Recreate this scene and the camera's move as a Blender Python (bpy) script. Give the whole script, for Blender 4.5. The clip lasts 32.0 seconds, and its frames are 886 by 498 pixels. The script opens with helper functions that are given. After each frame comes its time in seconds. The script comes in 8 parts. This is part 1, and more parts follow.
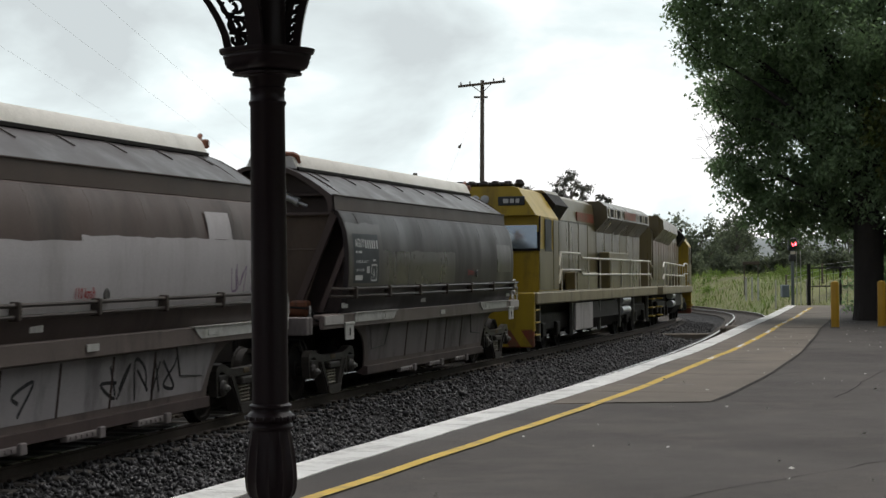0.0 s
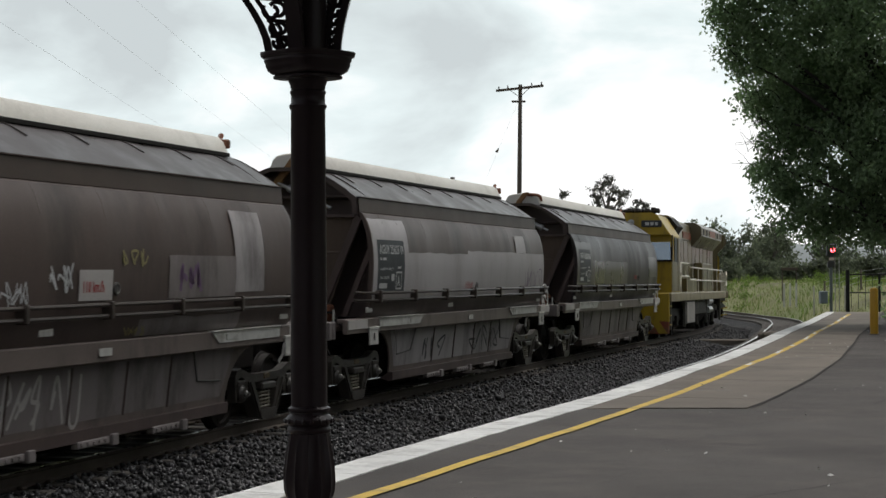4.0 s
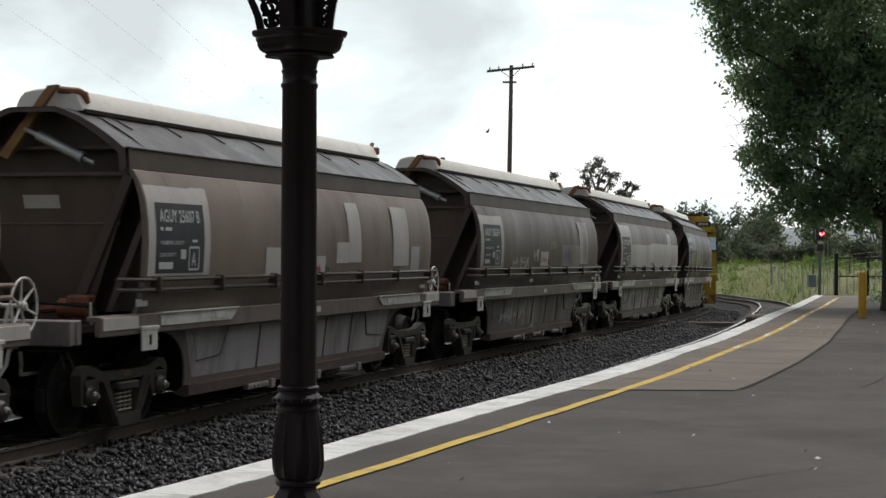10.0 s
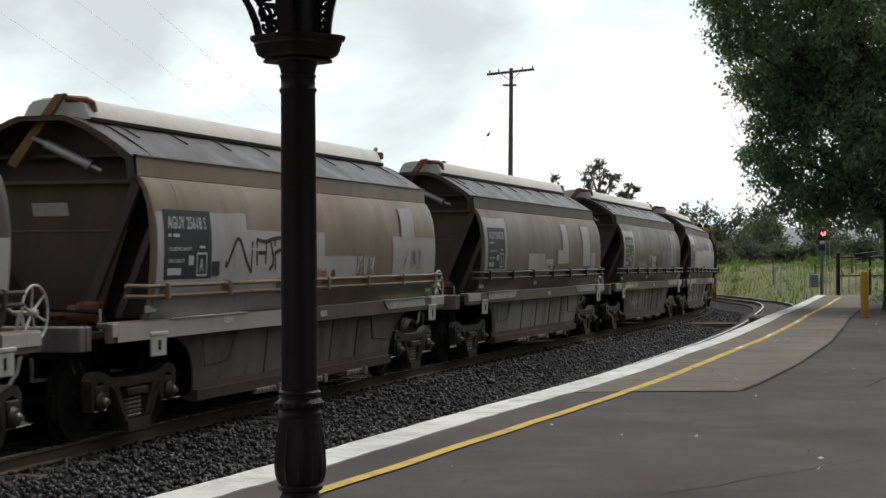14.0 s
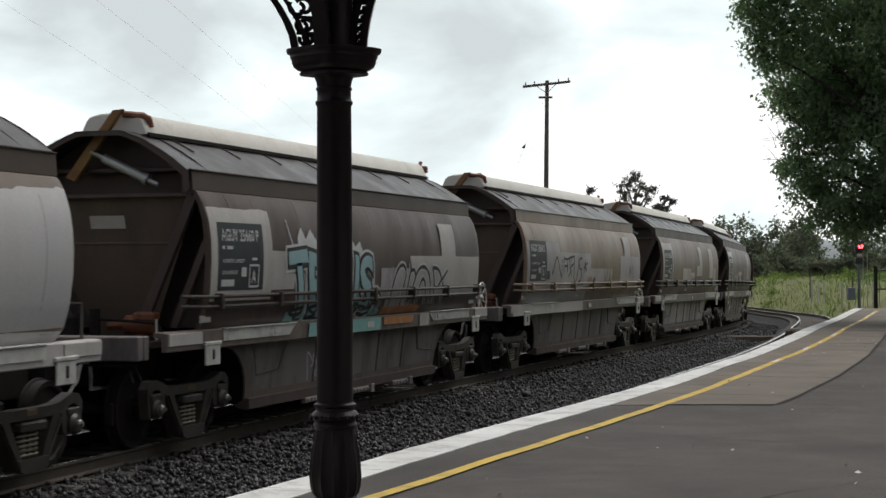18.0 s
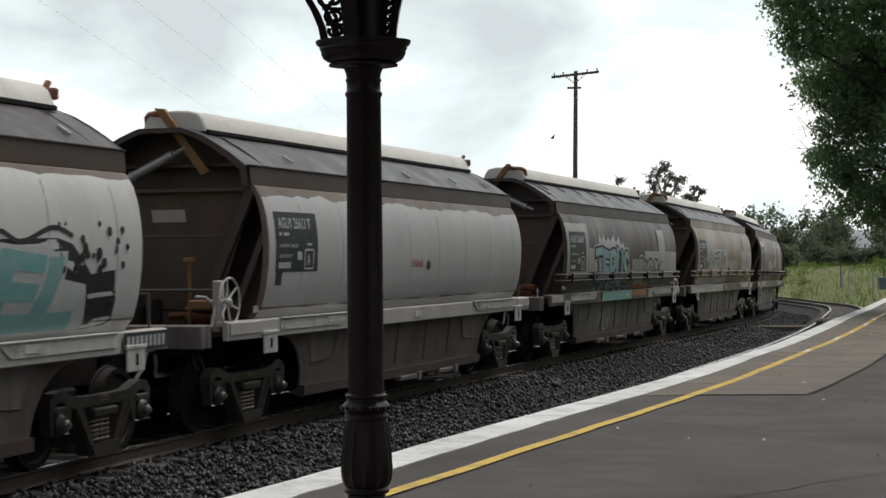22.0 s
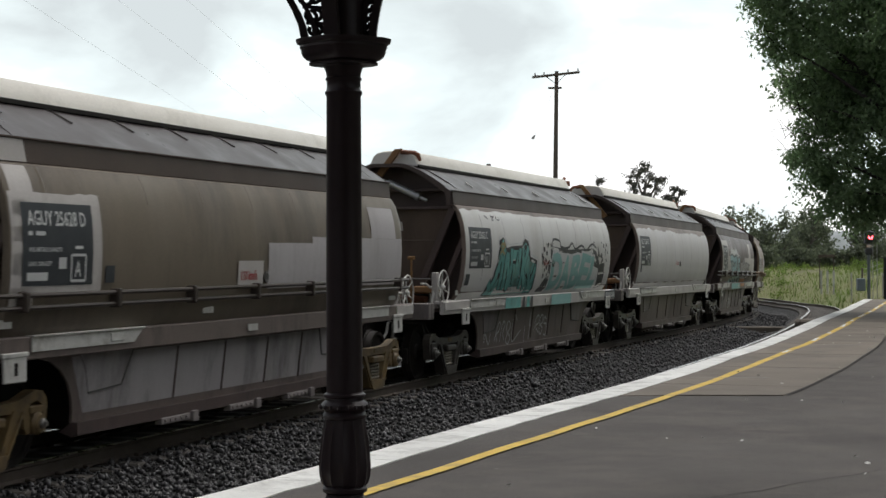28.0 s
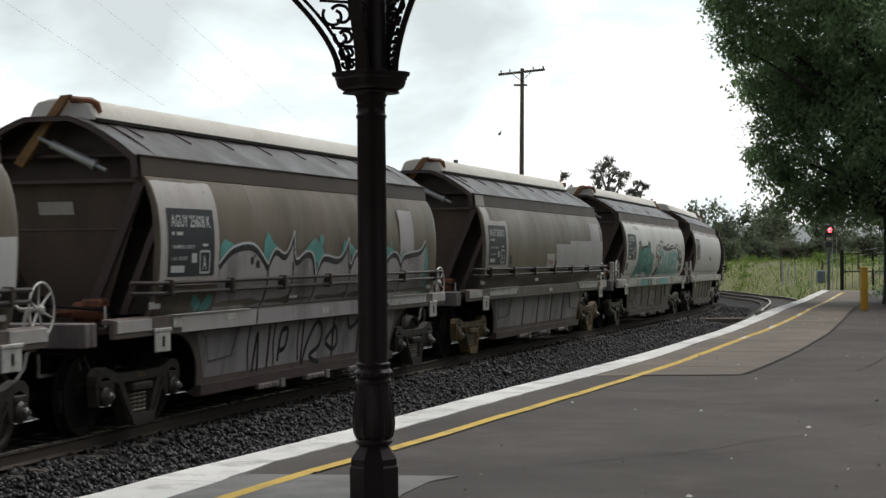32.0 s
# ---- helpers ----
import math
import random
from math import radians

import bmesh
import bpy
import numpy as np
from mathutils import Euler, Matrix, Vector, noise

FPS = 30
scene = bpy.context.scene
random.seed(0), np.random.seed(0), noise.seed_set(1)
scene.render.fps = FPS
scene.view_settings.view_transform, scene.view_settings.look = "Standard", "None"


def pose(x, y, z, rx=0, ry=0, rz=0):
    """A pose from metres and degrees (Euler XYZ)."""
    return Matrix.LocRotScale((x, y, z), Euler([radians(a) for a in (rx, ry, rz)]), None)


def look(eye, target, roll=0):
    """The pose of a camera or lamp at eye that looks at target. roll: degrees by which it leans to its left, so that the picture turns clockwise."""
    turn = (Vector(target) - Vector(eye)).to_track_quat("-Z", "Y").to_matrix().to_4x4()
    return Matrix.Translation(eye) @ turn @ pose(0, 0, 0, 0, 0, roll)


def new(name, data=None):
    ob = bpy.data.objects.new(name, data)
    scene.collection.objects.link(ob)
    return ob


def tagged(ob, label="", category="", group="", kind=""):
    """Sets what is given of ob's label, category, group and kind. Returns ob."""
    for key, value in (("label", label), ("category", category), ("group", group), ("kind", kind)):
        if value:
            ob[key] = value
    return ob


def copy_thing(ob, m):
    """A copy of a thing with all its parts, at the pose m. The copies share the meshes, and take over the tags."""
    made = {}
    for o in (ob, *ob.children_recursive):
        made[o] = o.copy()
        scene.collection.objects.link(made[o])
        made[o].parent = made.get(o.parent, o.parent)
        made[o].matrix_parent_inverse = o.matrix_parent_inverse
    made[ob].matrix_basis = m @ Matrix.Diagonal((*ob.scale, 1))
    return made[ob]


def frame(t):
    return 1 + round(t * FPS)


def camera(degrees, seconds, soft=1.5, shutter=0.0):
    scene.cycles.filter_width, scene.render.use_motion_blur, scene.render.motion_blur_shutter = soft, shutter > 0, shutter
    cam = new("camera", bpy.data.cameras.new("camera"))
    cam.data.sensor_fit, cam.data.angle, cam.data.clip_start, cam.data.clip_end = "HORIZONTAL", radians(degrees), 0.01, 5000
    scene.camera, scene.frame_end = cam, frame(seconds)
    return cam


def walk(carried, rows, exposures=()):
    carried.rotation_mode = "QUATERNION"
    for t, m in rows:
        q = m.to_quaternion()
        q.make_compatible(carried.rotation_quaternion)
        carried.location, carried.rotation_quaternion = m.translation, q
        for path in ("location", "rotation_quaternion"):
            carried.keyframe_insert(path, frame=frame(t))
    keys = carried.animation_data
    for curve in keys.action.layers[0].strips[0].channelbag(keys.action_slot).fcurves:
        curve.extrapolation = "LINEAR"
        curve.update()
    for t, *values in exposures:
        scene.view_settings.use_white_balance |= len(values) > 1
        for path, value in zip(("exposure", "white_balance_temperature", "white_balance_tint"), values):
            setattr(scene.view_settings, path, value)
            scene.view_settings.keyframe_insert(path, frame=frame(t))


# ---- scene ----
# ---------------------------------------------------------------- camera
def eye_pose(x, y, z, yaw, pitch, roll):
    m = Matrix.Rotation(radians(yaw), 4, "Z") @ Matrix.Rotation(radians(pitch), 4, "X") @ Matrix.Rotation(radians(roll), 4, "Y")
    return Matrix.Translation((x, y, z)) @ m @ Matrix.Rotation(radians(90), 4, "X")


# seconds, place, then yaw, pitch and roll in degrees
CAMERA_ROWS = [
    (0, 0.014, 0.000, 2.130, -1.706, 0.511, 0.599), (0.5, 0.016, 0.000, 2.130, -1.580, 0.576, 0.540), (1, 0.017, 0.000, 2.134, -1.250, 0.717, 0.460),
    (1.5, 0.020, 0.000, 2.138, -1.160, 0.957, 0.519), (2, 0.018, 0.000, 2.136, -1.012, 1.049, 0.568), (2.5, 0.016, 0.000, 2.133, -0.978, 1.028, 0.446),
    (3, 0.014, 0.000, 2.136, -0.894, 1.082, 0.170), (3.5, 0.007, 0.000, 2.130, -0.642, 0.855, 0.214), (5.5, 0.001, 0.000, 2.129, -0.211, 0.350, 0.138),
    (6, 0.000, 0.000, 2.130, -0.000, 0.111, 0.000), (6.5, 0.002, 0.000, 2.130, 0.123, 0.013, 0.017), (7, -0.000, 0.000, 2.129, 0.091, 0.022, 0.129),
    (7.5, 0.002, 0.000, 2.129, -0.023, 0.099, 0.155), (8, 0.002, 0.000, 2.129, -0.138, 0.116, 0.213), (8.5, 0.007, 0.000, 2.130, -0.419, 0.151, 0.009),
    (9, 0.006, 0.000, 2.131, -0.519, 0.052, -0.044), (9.5, 0.005, 0.000, 2.129, -0.629, -0.083, -0.081), (10, 0.000, 0.000, 2.130, -0.848, 0.005, -0.222),
    (10.5, 0.002, 0.000, 2.131, -0.959, 0.112, -0.040), (11, 0.004, 0.000, 2.130, -1.037, 0.182, 0.056), (11.5, 0.006, 0.000, 2.130, -1.087, 0.148, 0.157),
    (12, 0.006, 0.000, 2.128, -1.047, 0.013, 0.246), (12.5, 0.006, 0.000, 2.129, -1.023, -0.034, 0.393), (13, 0.006, 0.000, 2.128, -1.066, 0.045, 0.302),
    (13.5, 0.007, 0.000, 2.129, -0.913, 0.133, 0.323), (15.5, 0.006, 0.000, 2.129, -0.308, 0.077, 0.276), (16, 0.003, 0.000, 2.133, 0.038, 0.293, 0.315),
    (16.5, 0.010, 0.000, 2.131, 0.227, 0.598, 0.581), (17, 0.012, 0.000, 2.132, 0.403, 0.647, 0.573), (17.5, 0.008, 0.000, 2.132, 0.378, 0.594, 0.418),
    (18, 0.007, 0.000, 2.131, 0.374, 0.527, 0.234), (18.5, 0.008, 0.000, 2.129, 0.658, 0.478, 0.374), (19, 0.011, 0.000, 2.132, 0.853, 0.529, 0.340),
    (19.5, 0.009, 0.000, 2.132, 0.886, 0.653, 0.432), (20, 0.007, 0.000, 2.132, 0.903, 0.706, 0.418), (20.5, 0.005, 0.000, 2.131, 1.150, 0.551, 0.476),
    (21, 0.004, 0.000, 2.130, 1.341, 0.348, 0.604), (21.5, 0.005, 0.000, 2.127, 1.371, 0.285, 0.565), (22, 0.003, 0.000, 2.129, 1.330, 0.244, 0.480),
    (22.5, 0.003, 0.000, 2.130, 1.226, 0.155, 0.439), (23, 0.005, 0.000, 2.131, 1.048, 0.200, 0.343), (23.5, 0.010, 0.000, 2.133, 0.989, 0.384, 0.493),
    (24, 0.010, 0.000, 2.133, 0.862, 0.488, 0.410), (24.5, 0.010, 0.000, 2.131, 0.916, 0.520, 0.520), (25, 0.010, 0.000, 2.131, 1.027, 0.330, 0.274),
    (25.5, 0.008, 0.000, 2.129, 1.193, 0.065, 0.327), (27.5, 0.006, 0.000, 2.130, 0.804, 0.057, 0.162), (28, 0.006, 0.000, 2.129, 0.678, 0.222, 0.194),
    (28.5, -0.022, -0.261, 2.127, 0.457, 0.176, 0.247), (29, -0.098, -0.834, 2.125, 0.136, 0.107, 0.513), (29.5, -0.175, -1.332, 2.128, -0.546, 0.055, 0.375),
    (30, -0.199, -1.515, 2.127, -0.641, -0.157, 0.282), (30.5, -0.198, -1.506, 2.127, -0.545, -0.322, 0.451), (31, -0.200, -1.522, 2.127, -0.602, -0.138, 0.444),
    (31.5, -0.200, -1.519, 2.127, -0.607, 0.032, 0.387), (32, -0.199, -1.518, 2.127, -0.496, 0.040, 0.478),
]

cam = camera(28.43, 32.0, soft=1.5, shutter=0.35)
walk(cam, [(r[0], eye_pose(*r[1:])) for r in CAMERA_ROWS], exposures=((0, 0.06), (1, 0.04), (2, -0.03), (3, -0.06), (6, 0.17), (10, 0.18), (12, 0.11), (16, 0.16), (18, 0.08), (20, 0.04), (23, 0.15), (25, 0.09), (28, 0.2), (30, 0.14), (31, 0.19), (32, 0.16)))

# ---------------------------------------------------------------- sky and sun
SUN_HEIGHT, SUN_TURN = 66, 35
world = bpy.data.worlds.new("sky")
scene.world = world
world.use_nodes = True
wn = world.node_tree.nodes
wn.clear()
sky = wn.new("ShaderNodeTexSky")
sky.sky_type, sky.sun_disc = "NISHITA", False
sky.sun_elevation, sky.sun_rotation = radians(SUN_HEIGHT), radians(SUN_TURN)
sky.air_density, sky.dust_density = 1.0, 4.0
hsv = wn.new("ShaderNodeHueSaturation")
hsv.inputs["Saturation"].default_value = 0.22
wbg = wn.new("ShaderNodeBackground")
wbg.inputs["Strength"].default_value = 0.1
wout = wn.new("ShaderNodeOutputWorld")
world.node_tree.links.new(sky.outputs[0], hsv.inputs["Color"])
world.node_tree.links.new(hsv.outputs[0], wbg.inputs["Color"])
world.node_tree.links.new(wbg.outputs[0], wout.inputs["Surface"])
sun = new("sun", bpy.data.lights.new("sun", "SUN"))
sun.data.energy, sun.data.angle, sun.data.color = 0.8, radians(40), (1.0, 0.97, 0.92)
sun.matrix_basis = look((0, 0, 60), (-60 * math.cos(radians(SUN_HEIGHT)) * math.sin(radians(SUN_TURN)),
                                     -60 * math.cos(radians(SUN_HEIGHT)) * math.cos(radians(SUN_TURN)), 60 - 60 * math.sin(radians(SUN_HEIGHT))))


# ---------------------------------------------------------------- mesh tools
class Geo:
    """Collects vertices and faces of one part."""

    def __init__(self):
        self.v, self.f, self.mi = [], [], []

    def add(self, verts, faces, slot=0):
        n = len(self.v)
        self.v += [tuple(p) for p in verts]
        self.f += [tuple(i + n for i in f) for f in faces]
        self.mi += [slot] * len(faces)
        return self

    def box(self, x0, x1, y0, y1, z0, z1, c=0.0, m=None, slot=0):
        """A box, its edges chamfered by c."""
        c = min(c, 0.45 * (x1 - x0), 0.45 * (y1 - y0), 0.45 * (z1 - z0))
        X, Y, Z = (x0, x1), (y0, y1), (z0, z1)
        vs, fs = [], []
        if c <= 0:
            vs = [(a, b, d) for a in X for b in Y for d in Z]
            fs = [(0, 1, 3, 2), (4, 6, 7, 5), (0, 4, 5, 1), (2, 3, 7, 6), (0, 2, 6, 4), (1, 5, 7, 3)]
        else:
            bm = bmesh.new()
            bmesh.ops.create_cube(bm, size=1)
            for w in bm.verts:
                w.co = Vector((X[w.co.x > 0], Y[w.co.y > 0], Z[w.co.z > 0]))
            bmesh.ops.bevel(bm, geom=bm.edges[:], offset=c, segments=1, affect="EDGES", profile=0.5)
            bm.verts.index_update()
            vs = [w.co.copy() for w in bm.verts]
            fs = [tuple(w.index for w in f.verts) for f in bm.faces]
            bm.free()
        if m is not None:
            vs = [m @ Vector(p) for p in vs]
        return self.add(vs, fs, slot)

    def tube(self, pts, r, n=8, caps=True, slot=0, closed=False):
        """A round bar along a line of points; r one radius or one for each point."""
        pts = [Vector(p) for p in pts]
        k = len(pts)
        rs = r if isinstance(r, (list, tuple)) else [r] * k
        vs, fs = [], []
        prev = None
        for i, p in enumerate(pts):
            a = pts[i - 1] if (i > 0 or closed) else p
            b = pts[(i + 1) % k] if (i < k - 1 or closed) else p
            d = (b - a).normalized()
            if prev is None:
                prev = d.cross(Vector((0, 0, 1)))
                if prev.length < 0.1:
                    prev = d.cross(Vector((1, 0, 0)))
            s = (prev - d * prev.dot(d)).normalized()
            prev = s
            w = d.cross(s)
            for j in range(n):
                t = 2 * math.pi * j / n
                vs.append(p + (s * math.cos(t) + w * math.sin(t)) * rs[i])
        for i in range(k if closed else k - 1):
            for j in range(n):
                a, b = i * n + j, i * n + (j + 1) % n
                c, d2 = ((i + 1) % k) * n + (j + 1) % n, ((i + 1) % k) * n + j
                fs.append((a, b, c, d2))
        if caps and not closed:
            fs += [tuple(range(n))[::-1], tuple(range((k - 1) * n, k * n))]
        return self.add(vs, fs, slot)

    def lathe(self, prof, n=24, m=None, wave=None, slot=0):
        """Turns a profile of (radius, height) round the z axis; wave(height, turn) scales the radius."""
        vs, fs = [], []
        for r, z in prof:
            for j in range(n):
                t = 2 * math.pi * j / n
                q = r * (wave(z, t) if wave else 1)
                vs.append(Vector((q * math.cos(t), q * math.sin(t), z)))
        k = len(prof)
        for i in range(k - 1):
            for j in range(n):
                fs.append((i * n + j, i * n + (j + 1) % n, (i + 1) * n + (j + 1) % n, (i + 1) * n + j))
        fs += [tuple(range(n))[::-1], tuple(range((k - 1) * n, k * n))]
        if m is not None:
            vs = [m @ p for p in vs]
        return self.add(vs, fs, slot)

    def grid(self, rows, slot=0, flip=False):
        """Joins rows of points of equal length."""
        n = len(rows[0])
        vs = [p for r in rows for p in r]
        fs = []
        for i in range(len(rows) - 1):
            for j in range(n - 1):
                q = (i * n + j, i * n + j + 1, (i + 1) * n + j + 1, (i + 1) * n + j)
                fs.append(q[::-1] if flip else q)
        return self.add(vs, fs, slot)

    def prism(self, poly, axis, a, b, slot=0):
        """Pulls a flat outline from a to b along an axis ('x', 'y' or 'z')."""
        put = {"x": lambda p, t: (t, p[0], p[1]), "y": lambda p, t: (p[0], t, p[1]), "z": lambda p, t: (p[0], p[1], t)}[axis]
        n = len(poly)
        vs = [put(p, a) for p in poly] + [put(p, b) for p in poly]
        fs = [tuple(range(n))[::-1], tuple(range(n, 2 * n))] + [(i, (i + 1) % n, (i + 1) % n + n, i + n) for i in range(n)]
        return self.add(vs, fs, slot)

    def mesh(self, name, *mats, angle=35):
        me = bpy.data.meshes.new(name)
        me.from_pydata(self.v, [], self.f)
        for m in mats:
            me.materials.append(m)
        if len(mats) > 1:
            me.polygons.foreach_set("material_index", self.mi)
        bm = bmesh.new()
        bm.from_mesh(me)
        bmesh.ops.recalc_face_normals(bm, faces=bm.faces)
        bm.to_mesh(me)
        bm.free()
        if angle:
            me.shade_smooth()
            me.set_sharp_from_angle(angle=radians(angle))
        me.update()
        return me


def part(name, geo, mat, parent, label="", angle=35):
    mats = mat if isinstance(mat, (list, tuple)) else (mat,)
    ob = new(name, geo.mesh(name, *mats, angle=angle) if isinstance(geo, Geo) else geo)
    if parent is not None:
        ob.parent = parent
    if label:
        ob["label"] = label
    return ob


def thing(name, label, category, group="", kind="", at=(0, 0, 0)):
    ob = new(name)
    ob.empty_display_size = 0.2
    ob.location = at
    return tagged(ob, label, category, group, kind)


def again(ob, parent, m):
    """One more part on the same mesh."""
    o = new(ob.name.split(".")[0], ob.data)
    o.parent = parent
    o.matrix_basis = m
    return o


def solo(name, geo, mat, label, category, group="", kind="", angle=35):
    return tagged(part(name, geo, mat, None, angle=angle), label, category, group, kind)


# ---------------------------------------------------------------- materials
def material(name, base, rough=0.7, metal=0.0, other=None, mix=0.5, scale=3.0, fine=60.0, bump=0.15, streak=1.0,
             spread=0.25, glow=None, dirt=None, dirt_scale=1.2, depth=0.01, island=0.0, spec=0.5, rough_var=0.12):
    """A painted, stone, metal or plant surface with variation at two scales."""
    m = bpy.data.materials.new(name)
    m.use_nodes = True
    nt = m.node_tree
    nd, lk = nt.nodes, nt.links
    bs = nd["Principled BSDF"]
    bs.inputs["Metallic"].default_value = metal
    bs.inputs["Specular IOR Level"].default_value = spec
    tc = nd.new("ShaderNodeTexCoord")
    mp = nd.new("ShaderNodeMapping")
    mp.inputs["Scale"].default_value = (1, 1, 1.0 / streak)
    lk.new(tc.outputs["Object"], mp.inputs["Vector"])
    n1 = nd.new("ShaderNodeTexNoise")
    n1.inputs["Scale"].default_value, n1.inputs["Detail"].default_value, n1.inputs["Roughness"].default_value = scale, 5, 0.62
    n2 = nd.new("ShaderNodeTexNoise")
    n2.inputs["Scale"].default_value, n2.inputs["Detail"].default_value = fine, 3
    lk.new(mp.outputs[0], n1.inputs["Vector"])
    lk.new(tc.outputs["Object"], n2.inputs["Vector"])
    other = other or tuple(c * (1 - spread) for c in base)
    r1 = nd.new("ShaderNodeMapRange")
    r1.inputs["From Min"].default_value, r1.inputs["From Max"].default_value = 0.36, 0.66
    lk.new(n1.outputs["Fac"], r1.inputs["Value"])
    m1 = nd.new("ShaderNodeMix")
    m1.data_type = "RGBA"
    m1.inputs[6].default_value, m1.inputs[7].default_value = (*base, 1), (*other, 1)
    sc = nd.new("ShaderNodeMath")
    sc.operation = "MULTIPLY"
    sc.inputs[1].default_value = mix
    lk.new(r1.outputs[0], sc.inputs[0])
    lk.new(sc.outputs[0], m1.inputs[0])
    col = m1.outputs[2]
    if dirt:
        n3 = nd.new("ShaderNodeTexNoise")
        n3.inputs["Scale"].default_value, n3.inputs["Detail"].default_value, n3.inputs["Roughness"].default_value = dirt_scale, 8, 0.7
        lk.new(mp.outputs[0], n3.inputs["Vector"])
        r3 = nd.new("ShaderNodeMapRange")
        r3.inputs["From Min"].default_value, r3.inputs["From Max"].default_value = 0.5, 0.68
        r3.inputs["To Max"].default_value = 0.75
        lk.new(n3.outputs["Fac"], r3.inputs["Value"])
        m3 = nd.new("ShaderNodeMix")
        m3.data_type = "RGBA"
        m3.inputs[7].default_value = (*dirt, 1)
        lk.new(r3.outputs[0], m3.inputs[0])
        lk.new(col, m3.inputs[6])
        col = m3.outputs[2]
    if island:
        gi = nd.new("ShaderNodeNewGeometry")
        oi = nd.new("ShaderNodeObjectInfo")
        ad = nd.new("ShaderNodeMath")
        ad.operation = "ADD"
        lk.new(gi.outputs["Random Per Island"], ad.inputs[0])
        lk.new(oi.outputs["Random"], ad.inputs[1])
        fr = nd.new("ShaderNodeMath")
        fr.operation = "FRACT"
        lk.new(ad.outputs[0], fr.inputs[0])
        rr = nd.new("ShaderNodeMapRange")
        rr.inputs["To Min"].default_value, rr.inputs["To Max"].default_value = 1 - island, 1 + island
        lk.new(fr.outputs[0], rr.inputs["Value"])
        mm = nd.new("ShaderNodeMix")
        mm.data_type, mm.blend_type = "RGBA", "MULTIPLY"
        mm.inputs[0].default_value = 1
        lk.new(col, mm.inputs[6])
        lk.new(rr.outputs[0], mm.inputs[7])
        col = mm.outputs[2]
    # fine grain
    rg = nd.new("ShaderNodeMapRange")
    rg.inputs["To Min"].default_value, rg.inputs["To Max"].default_value = 1 - spread * 0.6, 1 + spread * 0.6
    lk.new(n2.outputs["Fac"], rg.inputs["Value"])
    mg = nd.new("ShaderNodeMix")
    mg.data_type, mg.blend_type = "RGBA", "MULTIPLY"
    mg.inputs[0].default_value = 1
    lk.new(col, mg.inputs[6])
    lk.new(rg.outputs[0], mg.inputs[7])
    lk.new(mg.outputs[2], bs.inputs["Base Color"])
    ro = nd.new("ShaderNodeMapRange")
    ro.inputs["To Min"].default_value, ro.inputs["To Max"].default_value = max(0.02, rough - rough_var), min(1, rough + rough_var)
    lk.new(n1.outputs["Fac"], ro.inputs["Value"])
    lk.new(ro.outputs[0], bs.inputs["Roughness"])
    if bump:
        bp = nd.new("ShaderNodeBump")
        bp.inputs["Strength"].default_value, bp.inputs["Distance"].default_value = bump, depth
        sm = nd.new("ShaderNodeMath")
        sm.operation = "ADD"
        lk.new(n1.outputs["Fac"], sm.inputs[0])
        lk.new(n2.outputs["Fac"], sm.inputs[1])
        lk.new(sm.outputs[0], bp.inputs["Height"])
        lk.new(bp.outputs[0], bs.inputs["Normal"])
    if glow:
        bs.inputs["Emission Color"].default_value, bs.inputs["Emission Strength"].default_value = (*glow[:3], 1), glow[3]
    return m


def leafy(m, amount=0.45, gain=1.25):
    """Lets part of the light through the thin leaves of a plant material."""
    nt = m.node_tree
    bs, out = nt.nodes["Principled BSDF"], nt.nodes["Material Output"]
    tr, mx, br = nt.nodes.new("ShaderNodeBsdfTranslucent"), nt.nodes.new("ShaderNodeMixShader"), nt.nodes.new("ShaderNodeMix")
    br.data_type, br.blend_type = "RGBA", "MULTIPLY"
    br.inputs[0].default_value, br.inputs[7].default_value = 1, (gain, gain * 1.05, gain * 0.8, 1)
    nt.links.new(bs.inputs["Base Color"].links[0].from_socket, br.inputs[6])
    nt.links.new(br.outputs[2], tr.inputs["Color"])
    mx.inputs[0].default_value = amount
    nt.links.new(bs.outputs[0], mx.inputs[1])
    nt.links.new(tr.outputs[0], mx.inputs[2])
    nt.links.new(mx.outputs[0], out.inputs["Surface"])
    return m


BROWN = material("wagon_brown_paint", (0.25, 0.197, 0.165), 0.42, other=(0.19, 0.149, 0.127), scale=0.9, streak=3.5, fine=40, bump=0.02, dirt=(0.14, 0.111, 0.094), dirt_scale=0.8, spec=0.25, rough_var=0.2)
OLIVE_BROWN = material("wagon_olive_brown_paint", (0.205, 0.17, 0.128), 0.4, other=(0.155, 0.128, 0.097), scale=0.9, streak=3.5, fine=40, bump=0.02, dirt=(0.09, 0.073, 0.058), dirt_scale=0.8, spec=0.25, rough_var=0.2)
# brown paint of the band, darkened for the little sky its upright face catches
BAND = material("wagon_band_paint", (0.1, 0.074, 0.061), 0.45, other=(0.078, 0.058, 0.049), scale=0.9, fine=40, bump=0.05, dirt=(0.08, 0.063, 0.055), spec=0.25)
# brown end paint, its tone lowered for the shade in the header recess
DARK_BROWN = material("wagon_end_paint", (0.115, 0.085, 0.077), 0.45, other=(0.08, 0.06, 0.056), scale=1.6, streak=3, fine=40, bump=0.08, dirt=(0.06, 0.048, 0.046), spec=0.35)
GREY_BROWN = material("wagon_faded_paint", (0.13, 0.098, 0.086), 0.4, other=(0.092, 0.07, 0.062), scale=0.8, streak=3.5, fine=40, bump=0.02, dirt=(0.055, 0.043, 0.038), spec=0.25, rough_var=0.2)
